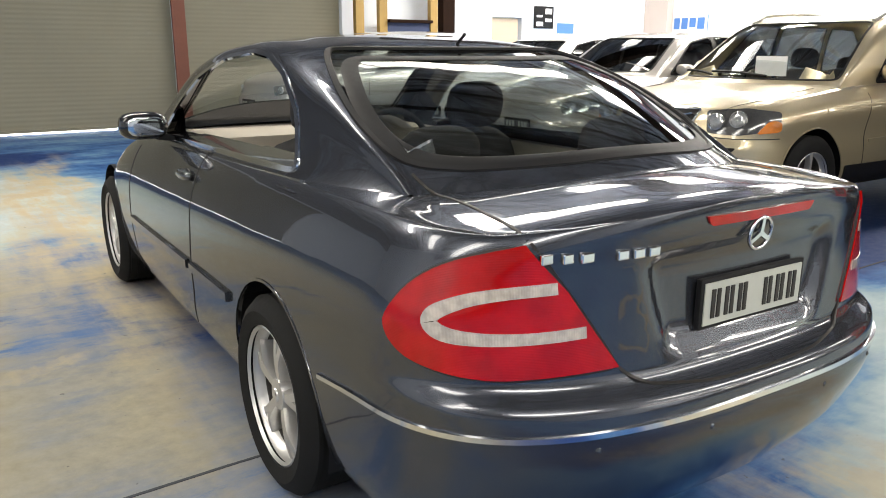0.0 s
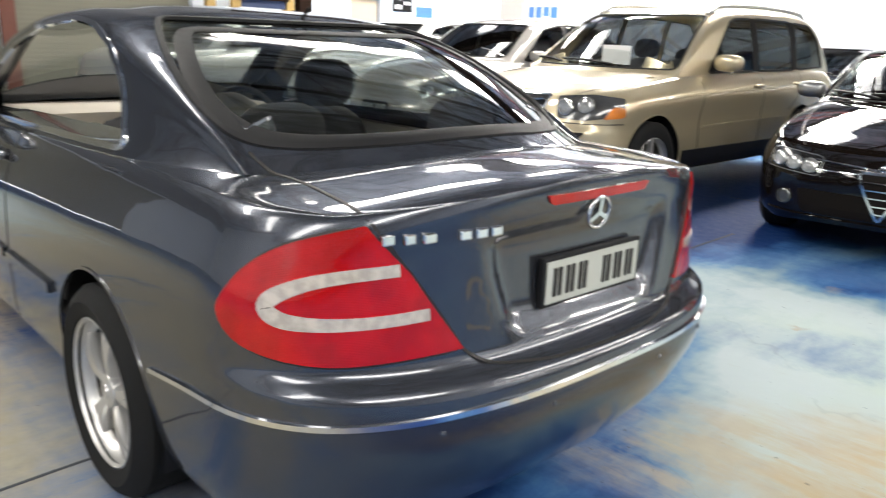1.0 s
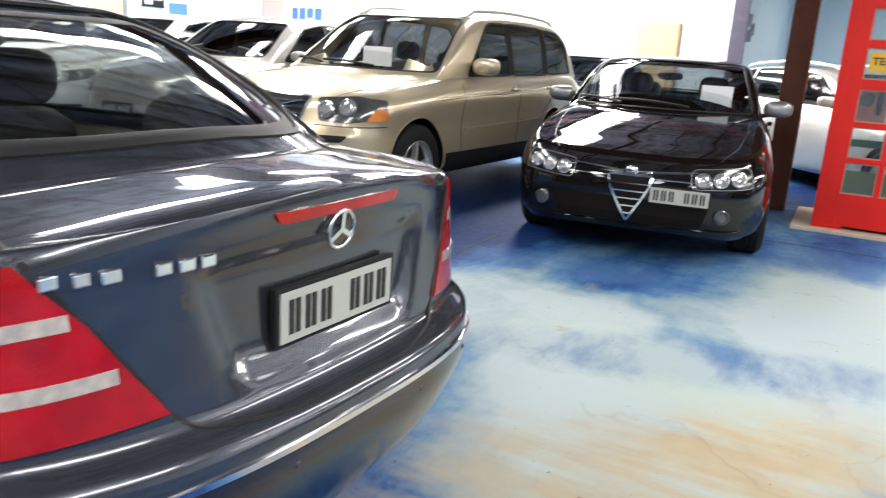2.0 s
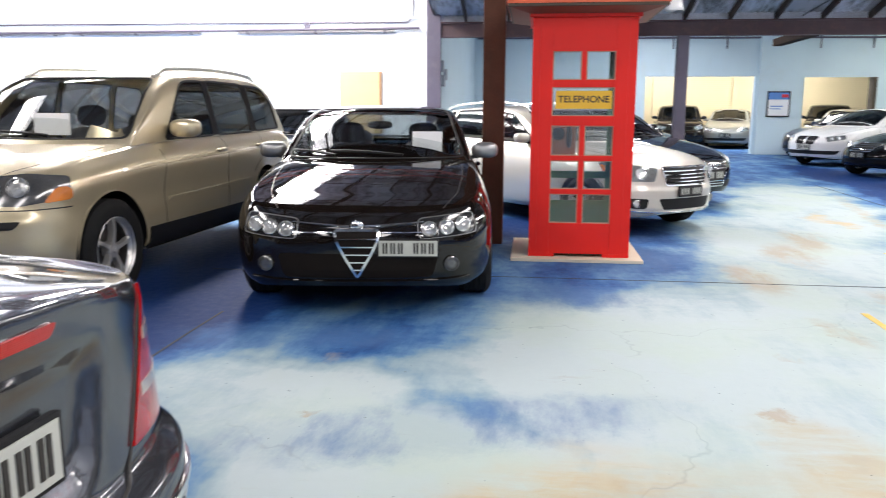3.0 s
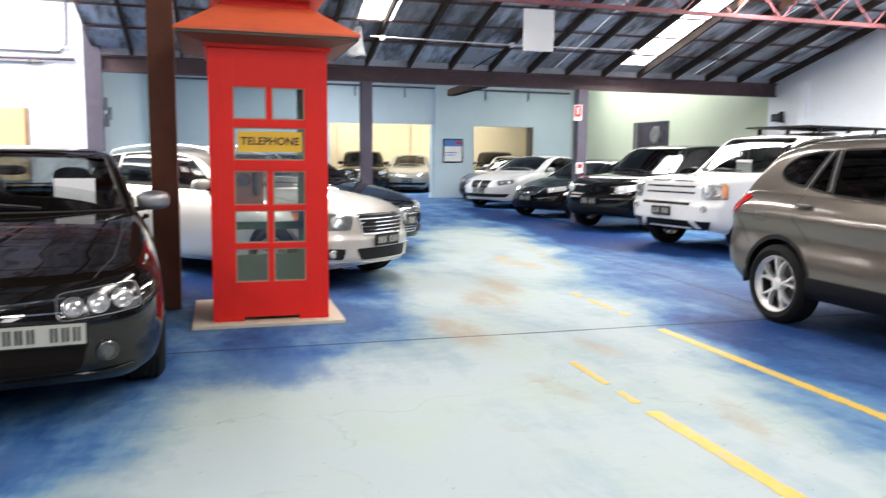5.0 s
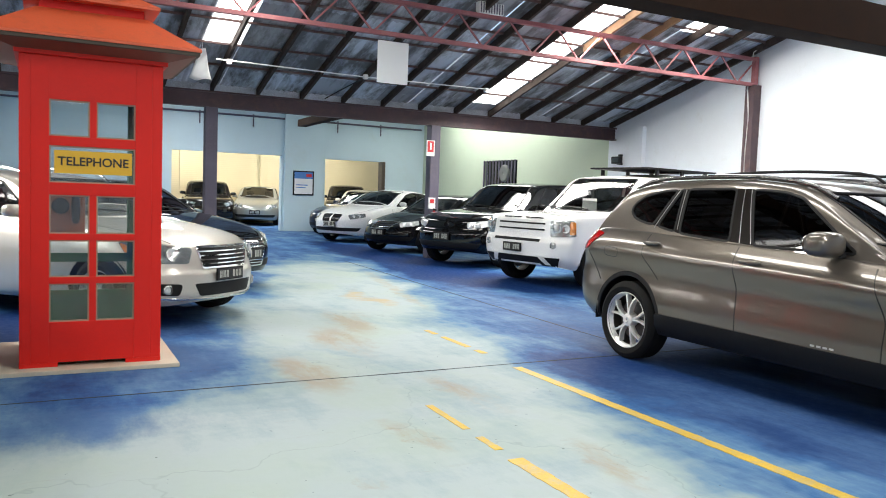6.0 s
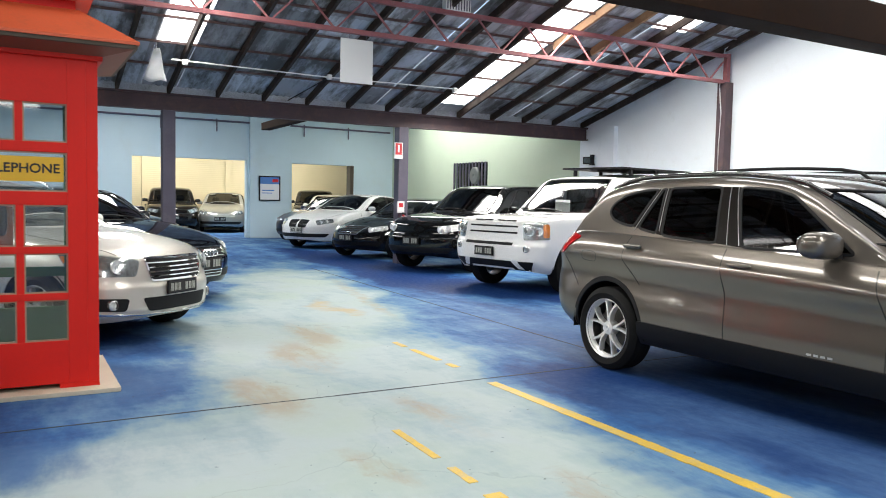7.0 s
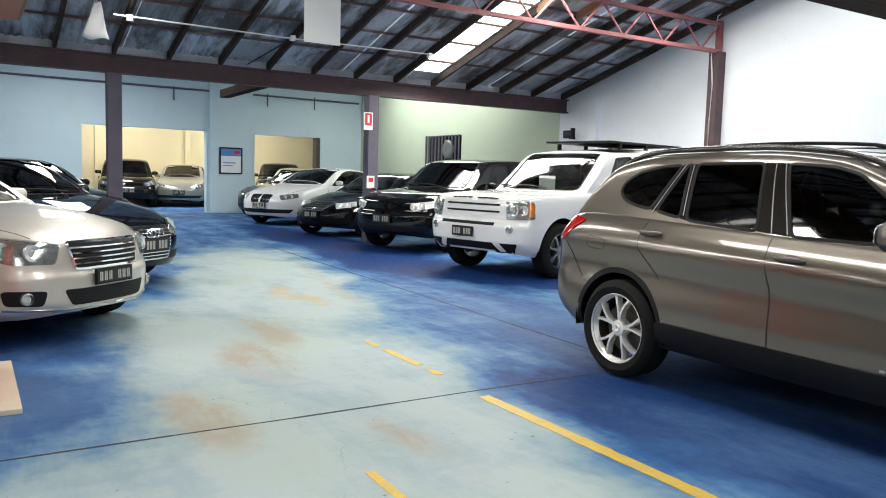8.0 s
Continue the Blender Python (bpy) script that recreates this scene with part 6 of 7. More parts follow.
    for k in range(3):
        a = math.pi / 2 + k * math.tau / 3
        add_bar(star, (0, 0, 0), (0.040 * math.cos(a), 0, 0.040 * math.sin(a)), 0.011, 0.008, (0, 1, 0))
    part("emblem", moved(star, Matrix.Translation(p + Vector((-0.014, 0, 0))) @ Matrix.Rotation(radians(-7), 4, "Y") @ Matrix.Rotation(radians(90), 4, "Z")), CHROME, car, smooth=50)
    # model badge as plain chrome bars
    for k, w in enumerate((0.036, 0.03, 0.036, 0.0, 0.034, 0.034, 0.034)):
        if w:
            y = 0.585 - k * 0.041
            q, n2 = shell.on("B", y, 0.956)
            part("badge_bar", box(q.x - 0.006, q.x + 0.004, y - w * 0.48, y + w * 0.48, 0.945, 0.967, 0.003), CHROME, car)
    # pale door linings and seat bolster inside
    for side in (1, -1):
        part("door_lining", box(L / 2 - 3.2, L / 2 - 1.75, side * 0.69 - 0.03, side * 0.69 + 0.03, 0.55, 0.965, 0.02), CABIN_CREAM, car, "cream leather door lining")
    part("seat_bolster", moved(ellipsoid(0.24, 0.09, 0.17, 3), pose(L / 2 - 2.55, -0.10, 0.90, 0, -15, 0)), CABIN_CREAM, car, "cream leather seat side")
    # headlamps, aerial
    for side in (1, -1):
        bowls(car, shell, [(0.62, 0.66)], 0.07)
    q, _ = shell.on("T", -L / 2 + 1.42, 0.0)
    part("aerial", add_tube(bmesh.new(), [q, q + Vector((-0.05, 0, 0.035))], 0.006), BLACK_TRIM, car)
    return car


# ---------------------------------------------------------------- the gold estate off-roader
def build_gold_suv():
    c = suv_spec()
    L = c["L"]
    paint = car_paint("champagne_gold_paint", (0.52, 0.445, 0.295), 0.6, 0.33)
    c["lip_mat"] = paint
    c["pillars"] = True
    c["side_glass"] = GLASS_DARK
    c["mirror_size"] = 1.12
    c["roof"] = [(1.08, 1.10), (1.5, 1.37), (1.95, 1.62), (2.25, 1.70), (3.2, 1.735), (4.1, 1.71), (4.42, 1.62), (4.60, 1.38), (4.70, 1.15)]
    c["screen"] = [(0.77, 1.145), (0.74, 1.25), (0.63, 1.63)]
    c["top"] = [(0, 0.86), (0.10, 0.96), (0.5, 1.045), (1.2, 1.12)] + c["top"][4:]
    c["flank"] = ((0.92, 0.0), (0.975, 0.10), (0.99, 0.34), (0.982, 0.58), (1.0, 0.85))
    car, shell = build_car("suv", "champagne gold off-road estate car with five-spoke alloys", c, at_nose(3.38, 3.18, 177.5, L), paint, detail=1.0, glass=GLASS_CLEAR, rear_glass=GLASS_TINT)
    f = L / 2
    headlamps(car, shell, c, [(f - 0.16, 0.46, 0.93), (f - 0.30, 0.72, 0.955), (f - 0.52, 0.86, 0.93), (f - 0.50, 0.87, 0.80), (f - 0.22, 0.70, 0.755), (f - 0.12, 0.50, 0.765)], LAMP_DARK, [(f - 0.40, 0.835, 0.865), (f - 0.50, 0.87, 0.86), (f - 0.50, 0.87, 0.79), (f - 0.32, 0.79, 0.77)])
    bowls(car, shell, [(0.56, 0.85), (0.70, 0.87)], 0.065, out=0.02)
    grille(car, shell, [(-0.40, 0.93), (0.40, 0.93), (0.34, 0.72), (-0.34, 0.72)], 4)
    p0, _ = shell.on("F", -0.36, 0.74)
    part("grille_sash", add_bar(bmesh.new(), p0 + Vector((0.04, 0, 0)), shell.on("F", 0.36, 0.91)[0] + Vector((0.04, 0, 0)), 0.022, 0.01), CHROME, car)
    part("lower_grille", patch(shell, "F", rounded([(-0.74, 0.665), (0.74, 0.665), (0.70, 0.615), (-0.70, 0.615)], 0.02), 0.004, 0.0), BLACK_TRIM, car)
    part("lower_bumper", patch(shell, "F", rounded([(-0.80, 0.44), (0.80, 0.44), (0.74, 0.32), (-0.74, 0.32)], 0.03), 0.012, 0.01), BLACK_TRIM, car, smooth=50)
    for view in ("L", "R"):
        part("sill_cladding", patch(shell, view, rounded(spec_u(L, [(1.34, 0.47), (3.29, 0.47), (3.29, 0.30), (1.34, 0.30)]), 0.02), 0.014, 0.015, 0.06), BLACK_TRIM, car, smooth=50)
        part("side_strip", strip(shell, view, spec_u(L, [(1.65, 0.66), (3.3, 0.68)]), 0.03, 0.008), paint, car, smooth=50)
    for side in (1, -1):
        ua, ub, _ = shell.axes(40 * side)
        pts = [Vector((f - d, y * side, z)) for d, y, z in ((0.10, 0.46, 0.735), (0.24, 0.72, 0.73), (0.46, 0.90, 0.735))]
        part("bumper_gap", strip(shell, 40 * side, [(p.dot(ua), p.dot(ub)) for p in pts], 0.010, 0.003, False, 0.02), BLACK_INK, car)
    for view in ("L", "R"):
        part("shoulder_crease", strip(shell, view, spec_u(L, [(1.0, 0.93), (1.8, 0.965), (3.2, 0.99), (4.3, 1.01)]), 0.03, 0.006), paint, car, smooth=60)
    roof_rails(car, shell, c, 2.1, 4.3, 0.60, 1.72, SILVER, 0.02, 0.035)
    price_card(car, shell, 0.12, 1.25, 0.31, 0.17)
    number_plate(car, shell, "F", 0, 0.52)
    return car


# ---------------------------------------------------------------- the black saloon with the shield grille
def build_black_sedan():
    c = sedan_spec()
    L = c["L"]
    paint = car_paint("black_lacquer", (0.006, 0.0045, 0.004), 0.0, 0.25)
    c["mirror_size"] = 1.0
    c["mirror_mat"] = DARK_ALLOY
    c["top"] = [(0, 0.62), (0.1, 0.70), (0.5, 0.815)] + c["top"][3:]
    c["sh"] = [(0, 0.585), (0.3, 0.73), (0.8, 0.825)] + c["sh"][3:]
    c["plan"] = (0.78, 2.9, 0.6, 2.6)
    c["screen"] = [(0.735, 0.985), (0.70, 1.08), (0.60, 1.372)]
    car, shell = build_car("sedan", "black saloon car with chrome shield grille and triple round headlamps", c, at_nose(3.80, 0.35, 187, L), paint, detail=1.1, glass=GLASS_CLEAR, rear_glass=GLASS_TINT)
    shield = [(-0.145, 0.606), (0.145, 0.606), (0.130, 0.545), (0.082, 0.45), (0.0, 0.31), (-0.082, 0.45), (-0.130, 0.545)]
    grille(car, shell, shield, 5, w=0.012, out=0.012, mesh_mat=PILLAR_BLACK)
    bowls(car, shell, [(0.455, 0.612), (0.565, 0.618), (0.67, 0.628)], 0.051, out=0.012)
    bowls(car, shell, [(0.60, 0.385)], 0.050, out=0.006, glass=LAMP_DARK)
    for side in (1, -1):
        part("lamp_brow", strip(shell, "F", [(0.05 * side, 0.625), (0.16 * side, 0.632), (0.42 * side, 0.648)], 0.013, 0.016), CHROME, car)
        part("lamp_brow", strip(shell, "F", [(0.155 * side, 0.596), (0.41 * side, 0.592)], 0.010, 0.014), CHROME, car)
        part("lamp_housing", patch(shell, "F", rounded([(0.38 * side, 0.672), (0.74 * side, 0.70), (0.77 * side, 0.57), (0.39 * side, 0.552)], 0.03), 0.003, 0.0), GLOSS_BLACK, car, smooth=50)
        part("lamp_rim", strip(shell, "F", rounded([(0.38 * side, 0.672), (0.74 * side, 0.70), (0.77 * side, 0.57), (0.39 * side, 0.552)], 0.03), 0.006, 0.008, True), DARK_ALLOY, car, smooth=50)
    part("lower_intake", patch(shell, "F", rounded([(-0.52, 0.46), (0.52, 0.46), (0.48, 0.30), (-0.48, 0.30)], 0.04), 0.003, 0.0), PILLAR_BLACK, car)
    part("bumper_edge", strip(shell, "F", [(-0.72, 0.275), (0.72, 0.275)], 0.02, 0.012), paint, car)
    p, nm = shell.on("F", 0, 0.628)
    part("emblem", moved(ellipsoid(0.012, 0.043, 0.034, 2), Matrix.Translation(p + nm * 0.012)), CHROME, car, smooth=50)
    number_plate(car, shell, "F", 0.325, 0.50, 0.372, 0.10)
    price_card(car, shell, 0.42, 1.09, 0.25, 0.20)
    part("inside_mirror", moved(ellipsoid(0.03, 0.11, 0.035, 3), pose(L / 2 - 2.05, 0, 1.24)), BLACK_TRIM, car)
    return car


# ---------------------------------------------------------------- the silver estate
def build_silver_estate():
    c = estate_spec()
    L = c["L"]
    paint = car_paint("bright_silver_paint", (0.60, 0.57, 0.51), 0.45, 0.36)
    car, shell = build_car("estate_car", "silver estate car with three-bar chrome grille and roof rails", c, at_nose(7.9, -2.48, 221, L), paint, detail=1.0, glass=GLASS_TINT)
    f = L / 2
    headlamps(car, shell, c, [(f - 0.12, 0.40, 0.745), (f - 0.35, 0.68, 0.79), (f - 0.62, 0.80, 0.80), (f - 0.52, 0.80, 0.68), (f - 0.28, 0.68, 0.61), (f - 0.10, 0.46, 0.605)], HEAD_GLASS, [(f - 0.50, 0.78, 0.76), (f - 0.60, 0.80, 0.785), (f - 0.52, 0.80, 0.69)])
    grille(car, shell, [(-0.36, 0.755), (0.36, 0.755), (0.32, 0.56), (-0.32, 0.56)], 4, w=0.016)
    part("lower_grille", patch(shell, "F", rounded([(-0.42, 0.42), (0.42, 0.42), (0.36, 0.30), (-0.36, 0.30)], 0.03), 0.004, 0.0), BLACK_TRIM, car)
    for side in (1, -1):
        part("fog_recess", patch(shell, "F", rounded([(0.52 * side, 0.42), (0.74 * side, 0.43), (0.72 * side, 0.32), (0.54 * side, 0.31)], 0.03), 0.004, 0.0), BLACK_TRIM, car)
        part("lip_strip", strip(shell, "F", [(0.05 * side, 0.27), (0.4 * side, 0.27), (0.72 * side, 0.29)], 0.018, 0.010), CHROME, car)
    bowls(car, shell, [(0.63, 0.37)], 0.045)
    number_plate(car, shell, "F", 0, 0.495, h=0.10, dark=True)
    roof_rails(car, shell, c, 2.0, 4.1, 0.52, 1.45, CHROME)
    return car


# ---------------------------------------------------------------- the bronze grey compact off-roader
def build_compact_suv():
    c = compact_suv_spec()
    L = c["L"]
    paint = car_paint("bronze_grey_paint", (0.146, 0.128, 0.109), 0.62, 0.31)
    c["handle_mat"] = paint
    c["pillars"] = True
    c["lip_mat"] = BLACK_TRIM
    c["lip_w"] = 0.045
    car, shell = build_car("suv", "bronze grey compact off-road car with dark windows and alloys", c, at_nose(1.68, -6.16, 180.5, L), paint, detail=1.2, glass=GLASS_DARK, rear_glass=GLASS_DARK, cabin=CABIN_DARK)
    for view in ("L", "R"):
        part("sill_cladding", patch(shell, view, rounded(spec_u(L, [(1.20, 0.42), (3.24, 0.44), (3.24, 0.265), (1.20, 0.265)]), 0.02), 0.012, 0.015, 0.06), BLACK_TRIM, car, smooth=50)
    for side in (1, -1):
        view = 180 - 50 * side
        ua, ub, _ = shell.axes(view)
        pts = [(0.08, 0.58, 1.07), (0.22, 0.74, 1.08), (0.47, 0.83, 1.045), (0.34, 0.84, 0.90), (0.18, 0.78, 0.885), (0.08, 0.60, 0.89)]
        lamp_patch(car, shell, view, [(p.dot(ua), p.dot(ub)) for p in (Vector((-L / 2 + d, y * side, z)) for d, y, z in pts)], LENS_RED, "tail_lamp", 0.008)
    for view in ("L", "R"):
        for k in range(4):
            part("badge_bar", strip(shell, view, spec_u(L, [(1.66 + k * 0.045, 0.445), (1.69 + k * 0.045, 0.445)]), 0.016, 0.002), SILVER, car)
        for lo, hi in ((2.425, 2.545), (2.525, 2.605), (3.165, 3.183), (3.43, 3.248)):
            part("pillar_trim", strip(shell, view, spec_u(L, [(lo, 1.055), (hi, 1.445)] if lo < 3 else [(lo, 1.12), (hi, 1.435)]), 0.006, 0.006), DARK_ALLOY, car)
        part("bumper_gap", strip(shell, view, spec_u(L, [(4.12, 0.88), (4.03, 0.74), (3.95, 0.64)]), 0.009, 0.0022, False, 0.02), BLACK_INK, car)
        part("fuel_flap", strip(shell, view, rounded(spec_u(L, [(3.72, 0.93), (3.90, 0.94), (3.90, 0.86), (3.73, 0.85)]), 0.03), 0.007, 0.001, True), BLACK_INK, car)
    roof_rails(car, shell, c, 1.95, 3.9, 0.53, 1.52, GLOSS_BLACK, 0.018, 0.018)
    headlamps(car, shell, c, [(L / 2 - 0.2, 0.46, 0.80), (L / 2 - 0.5, 0.76, 0.86), (L / 2 - 0.5, 0.78, 0.74), (L / 2 - 0.2, 0.50, 0.70)])
    return car


# ---------------------------------------------------------------- the white square off-roader
def build_white_suv():
    c = boxy_suv_spec()
    L = c["L"]
    paint = car_paint("white_paint", (0.78, 0.78, 0.77), 0.0, 0.35)
    c["rim_mat"] = DARK_ALLOY
    car, shell = build_car("suv", "white square off-road car with amber indicators and a roof rack", c, at_nose(10.15, -7.30, 101, L), paint, detail=0.9, glass=GLASS_TINT, rear_glass=GLASS_DARK)
    f = L / 2
    headlamps(car, shell, c, [(f - 0.08, 0.60, 1.02), (f - 0.26, 0.90, 1.03), (f - 0.30, 0.92, 0.80), (f - 0.08, 0.62, 0.78)], HEAD_GLASS, [(f - 0.2, 0.87, 1.01), (f - 0.28, 0.91, 1.01), (f - 0.28, 0.92, 0.83), (f - 0.2, 0.88, 0.82)])
    bowls(car, shell, [(0.69, 0.93)], 0.07, out=0.01)
    for z0, z1 in ((0.96, 0.985), (0.87, 0.895)):
        part("grille_slot", patch(shell, "F", rounded([(-0.50, z1), (0.50, z1), (0.50, z0), (-0.50, z0)], 0.008), 0.006, 0.0), BLACK_TRIM, car)
    part("bumper_slot", patch(shell, "F", rounded([(-0.55, 0.74), (0.45, 0.74), (0.45, 0.70), (-0.55, 0.70)], 0.008), 0.005, 0.0), BLACK_TRIM, car)
    part("bumper_skirt", patch(shell, "F", rounded([(-0.80, 0.48), (0.80, 0.48), (0.70, 0.33), (-0.70, 0.33)], 0.02), 0.008, 0.0), BLACK_TRIM, car)
    for side in (1, -1):
        part("tow_cover", patch(shell, "F", [(0.40 * side, 0.52), (0.52 * side, 0.52), (0.62 * side, 0.37), (0.52 * side, 0.37)], 0.014, 0.0), paint, car)
    bowls(car, shell, [(0.70, 0.66)], 0.05)
    number_plate(car, shell, "F", -0.1, 0.60, h=0.115, dark=True)
    for k in range(9):
        if k != 4:
            y = -0.38 + k * 0.095
            q, _ = shell.on("T", f - 0.13, y)
            part("badge_bar", box(q.x - 0.03, q.x + 0.03, y - 0.032, y + 0.032, q.z - 0.01, q.z + 0.008), BLACK_INK, car)
    price_card(car, shell, 0.1, 1.28, 0.30, 0.2)
    rack = part("roof_rack", box(f - 4.3, f - 2.3, -0.62, 0.62, 1.90, 1.93, 0.01), BLACK_TRIM, car, "black roof rack")
    for x in (f - 2.6, f - 3.3, f - 4.0):
        for y in (-0.58, 0.58):
            part("rack_foot", box(x - 0.03, x + 0.03, y - 0.02, y + 0.02, 1.80, 1.90), BLACK_TRIM, rack)
    return car


def build_plain_car(name, label, spec, size, nose, heading, color, metal=0.4, lamps=True, grille_poly=None, bars=3, dark_glass=True, detail=0.6, plate=True, tail=False, vertical=False, dark_plate=True, border=None, emblem=False, bright=False, rails=False):
    """A car further back: full shape with lamps, grille and plate."""
    c = resized(spec, *size)
    L, W, H = size
    if max(color) < 0.06:
        metal, color = 0.0, tuple(v * 0.45 for v in color)
    paint = car_paint(name + "_paint", color, metal, 0.3)
    c["pillars"] = True
    car, shell = build_car(name, label, c, at_nose(*nose, heading, L), paint, detail=detail, glass=GLASS_DARK if dark_glass else GLASS_TINT)
    f, k = L / 2, H / 1.43
    if rails:
        roof_rails(car, shell, c, L * 0.40, L * 0.88, W * 0.31, H, BLACK_TRIM, 0.016, 0.05)
    if bright:
        bowls(car, shell, [(W * 0.30, 0.675 * k), (W * 0.37, 0.69 * k)], 0.06, glass=HEAD_BRIGHT, out=0.012)
    if lamps:
        y0, y1 = W * 0.26, W * 0.435
        headlamps(car, shell, c, [(f - 0.15, y0, 0.72 * k), (f - 0.45, y1, 0.77 * k), (f - 0.50, y1, 0.68 * k), (f - 0.15, y0 + 0.06, 0.61 * k)], HEAD_BRIGHT if bright else None)
        part("lower_grille", patch(shell, "F", rounded([(-0.42 * W, 0.40 * k), (0.42 * W, 0.40 * k), (0.38 * W, 0.31 * k), (-0.38 * W, 0.31 * k)], 0.03), 0.004, 0.0, 0.05), BLACK_TRIM, car)
    if grille_poly:
        grille(car, shell, grille_poly, bars, vertical=vertical, border=border or CHROME)
        if grille_poly[0][0] > 0.02:
            grille(car, shell, mirror_y(grille_poly), bars, vertical=vertical, border=border or CHROME)
    if emblem:
        for i in range(4):
            p, nm = shell.on("F", (i - 1.5) * 0.062, 0.61 * k)
            ring = [(p.x + 0.03, p.y + 0.042 * math.cos(a), p.z + 0.042 * math.sin(a)) for a in np.linspace(0, math.tau, 17)]
            part("emblem_ring", add_tube(bmesh.new(), ring, 0.007), CHROME, car, smooth=60)
    if plate:
        number_plate(car, shell, "F", 0, 0.49 * k, dark=dark_plate, out=0.03)
    return car


def build_cars():
    build_coupe()
    build_gold_suv()
    build_black_sedan()
    build_silver_estate()
    build_compact_suv()
    build_white_suv()
    build_plain_car("suv", "black off-road car with pale bi-lamp headlights", suv_spec(), (4.78, 1.93, 1.69), (13.29, -7.61), 110, (0.012, 0.013, 0.014), 0.3, detail=0.7, bright=True)
    build_plain_car("coupe", "black low four-door coupe with chrome grille", coupe_spec(), (4.91, 1.87, 1.39), (16.5, -7.62), 112, (0.010, 0.010, 0.011), 0.3, grille_poly=[(-0.34, 0.72), (0.34, 0.72), (0.28, 0.55), (-0.28, 0.55)], bright=True)
    build_plain_car("sedan", "white saloon car with twin kidney grille", sedan_spec(), (5.07, 1.90, 1.48), (19.95, -7.65), 121, (0.76, 0.76, 0.75), 0.0, grille_poly=[(0.03, 0.76), (0.30, 0.75), (0.26, 0.58), (0.05, 0.57)], bars=5, vertical=True, border=GLOSS_BLACK, dark_plate=False)
    build_plain_car("hatchback", "dark blue small car beside the pillar", sedan_spec(), (4.3, 1.75, 1.42), (23.1, -8.4), 120, (0.02, 0.03, 0.06), 0.4, detail=0.5)
    build_plain_car("sedan", "dark saloon with a chrome single-frame grille", sedan_spec(), (4.6, 1.80, 1.42), (10.35, -3.28), 219, (0.012, 0.014, 0.02), 0.4, grille_poly=[(-0.30, 0.68), (0.30, 0.68), (0.33, 0.60), (0.24, 0.33), (-0.24, 0.33), (-0.33, 0.60)], bars=9, emblem=True)
    build_plain_car("sedan", "black saloon parked in the rear bay", sedan_spec(), (4.7, 1.80, 1.44), (14.2, -3.4), 208, (0.012, 0.012, 0.014), 0.4, detail=0.5)
    build_plain_car("estate_car", "dark saloon parked in the rear bay", estate_spec(), (4.6, 1.80, 1.46), (17.4, -3.4), 208, (0.03, 0.025, 0.022), 0.4, detail=0.5)
    build_plain_car("suv", "dark grey off-road car with roof rails beside the bronze car", suv_spec(), (4.6, 1.84, 1.685), (2.9, -8.55), 180.5, (0.07, 0.07, 0.07), 0.5, rails=True)
    # behind the openings
    build_plain_car("suv", "dark brown off-road car in the far room", suv_spec(), (4.6, 1.85, 1.66), (28.6, -6.1), 172, (0.025, 0.018, 0.012), 0.4, detail=0.5)
    build_plain_car("sedan", "silver saloon car in the far room", sedan_spec(), (4.6, 1.80, 1.50), (29.0, -7.8), 163, (0.34, 0.34, 0.31), 0.6, detail=0.5)
    build_plain_car("sedan", "white saloon car beyond the far opening", sedan_spec(), (4.6, 1.80, 1.45), (27.0, -3.1), 180, (0.7, 0.7, 0.68), 0.0, detail=0.5)
    build_plain_car("hatchback", "pale grey car beyond the second opening", estate_spec(), (4.3, 1.78, 1.50), (26.9, -10.9), 150, (0.40, 0.38, 0.33), 0.5, detail=0.5)
    build_plain_car("suv", "dark off-road car beyond the second opening", suv_spec(), (4.6, 1.85, 1.70), (29.5, -11.6), 160, (0.04, 0.035, 0.03), 0.4, detail=0.5)
    # behind the gold car and along the white wall
    build_plain_car("sedan", "dark saloon between the gold car and the black saloon", sedan_spec(), (4.6, 1.80, 1.43), (9.3, 3.25), 180, (0.03, 0.035, 0.05), 0.5, detail=0.5)
    build_plain_car("suv", "silver grey car with pale screen reflections", estate_spec(), (4.6, 1.82, 1.62), (4.2, 5.7), 184, (0.40, 0.38, 0.35), 0.5, detail=0.6)
    build_plain_car("estate_car", "white estate car in the back row", estate_spec(), (4.7, 1.82, 1.60), (4.6, 8.0), 186, (0.65, 0.65, 0.63), 0.1, detail=0.6)
    build_plain_car("suv", "silver off-road car in front of the roller door", suv_spec(), (4.6, 1.86, 1.68), (2.8, 10.2), 184, (0.5, 0.5, 0.5), 0.6, detail=0.5)


build_cars()

# ---------------------------------------------------------------- the telephone box
def text_mesh(words, size, depth=0.002):
    cu = bpy.data.curves.new("lettering", "FONT")
    cu.body, cu.size, cu.extrude, cu.align_x, cu.align_y = words, size, depth, "CENTER", "CENTER"
    cu.offset = size * 0.02
    ob = bpy.data.objects.new("lettering", cu)
    scene.collection.objects.link(ob)
    bpy.context.view_layer.update()
    me = bpy.data.meshes.new_from_object(ob.evaluated_get(bpy.context.evaluated_depsgraph_get()))
    bpy.data.objects.remove(ob)
    bm = bmesh.new()
    bm.from_mesh(me)
    bpy.data.meshes.remove(me)
    return bm


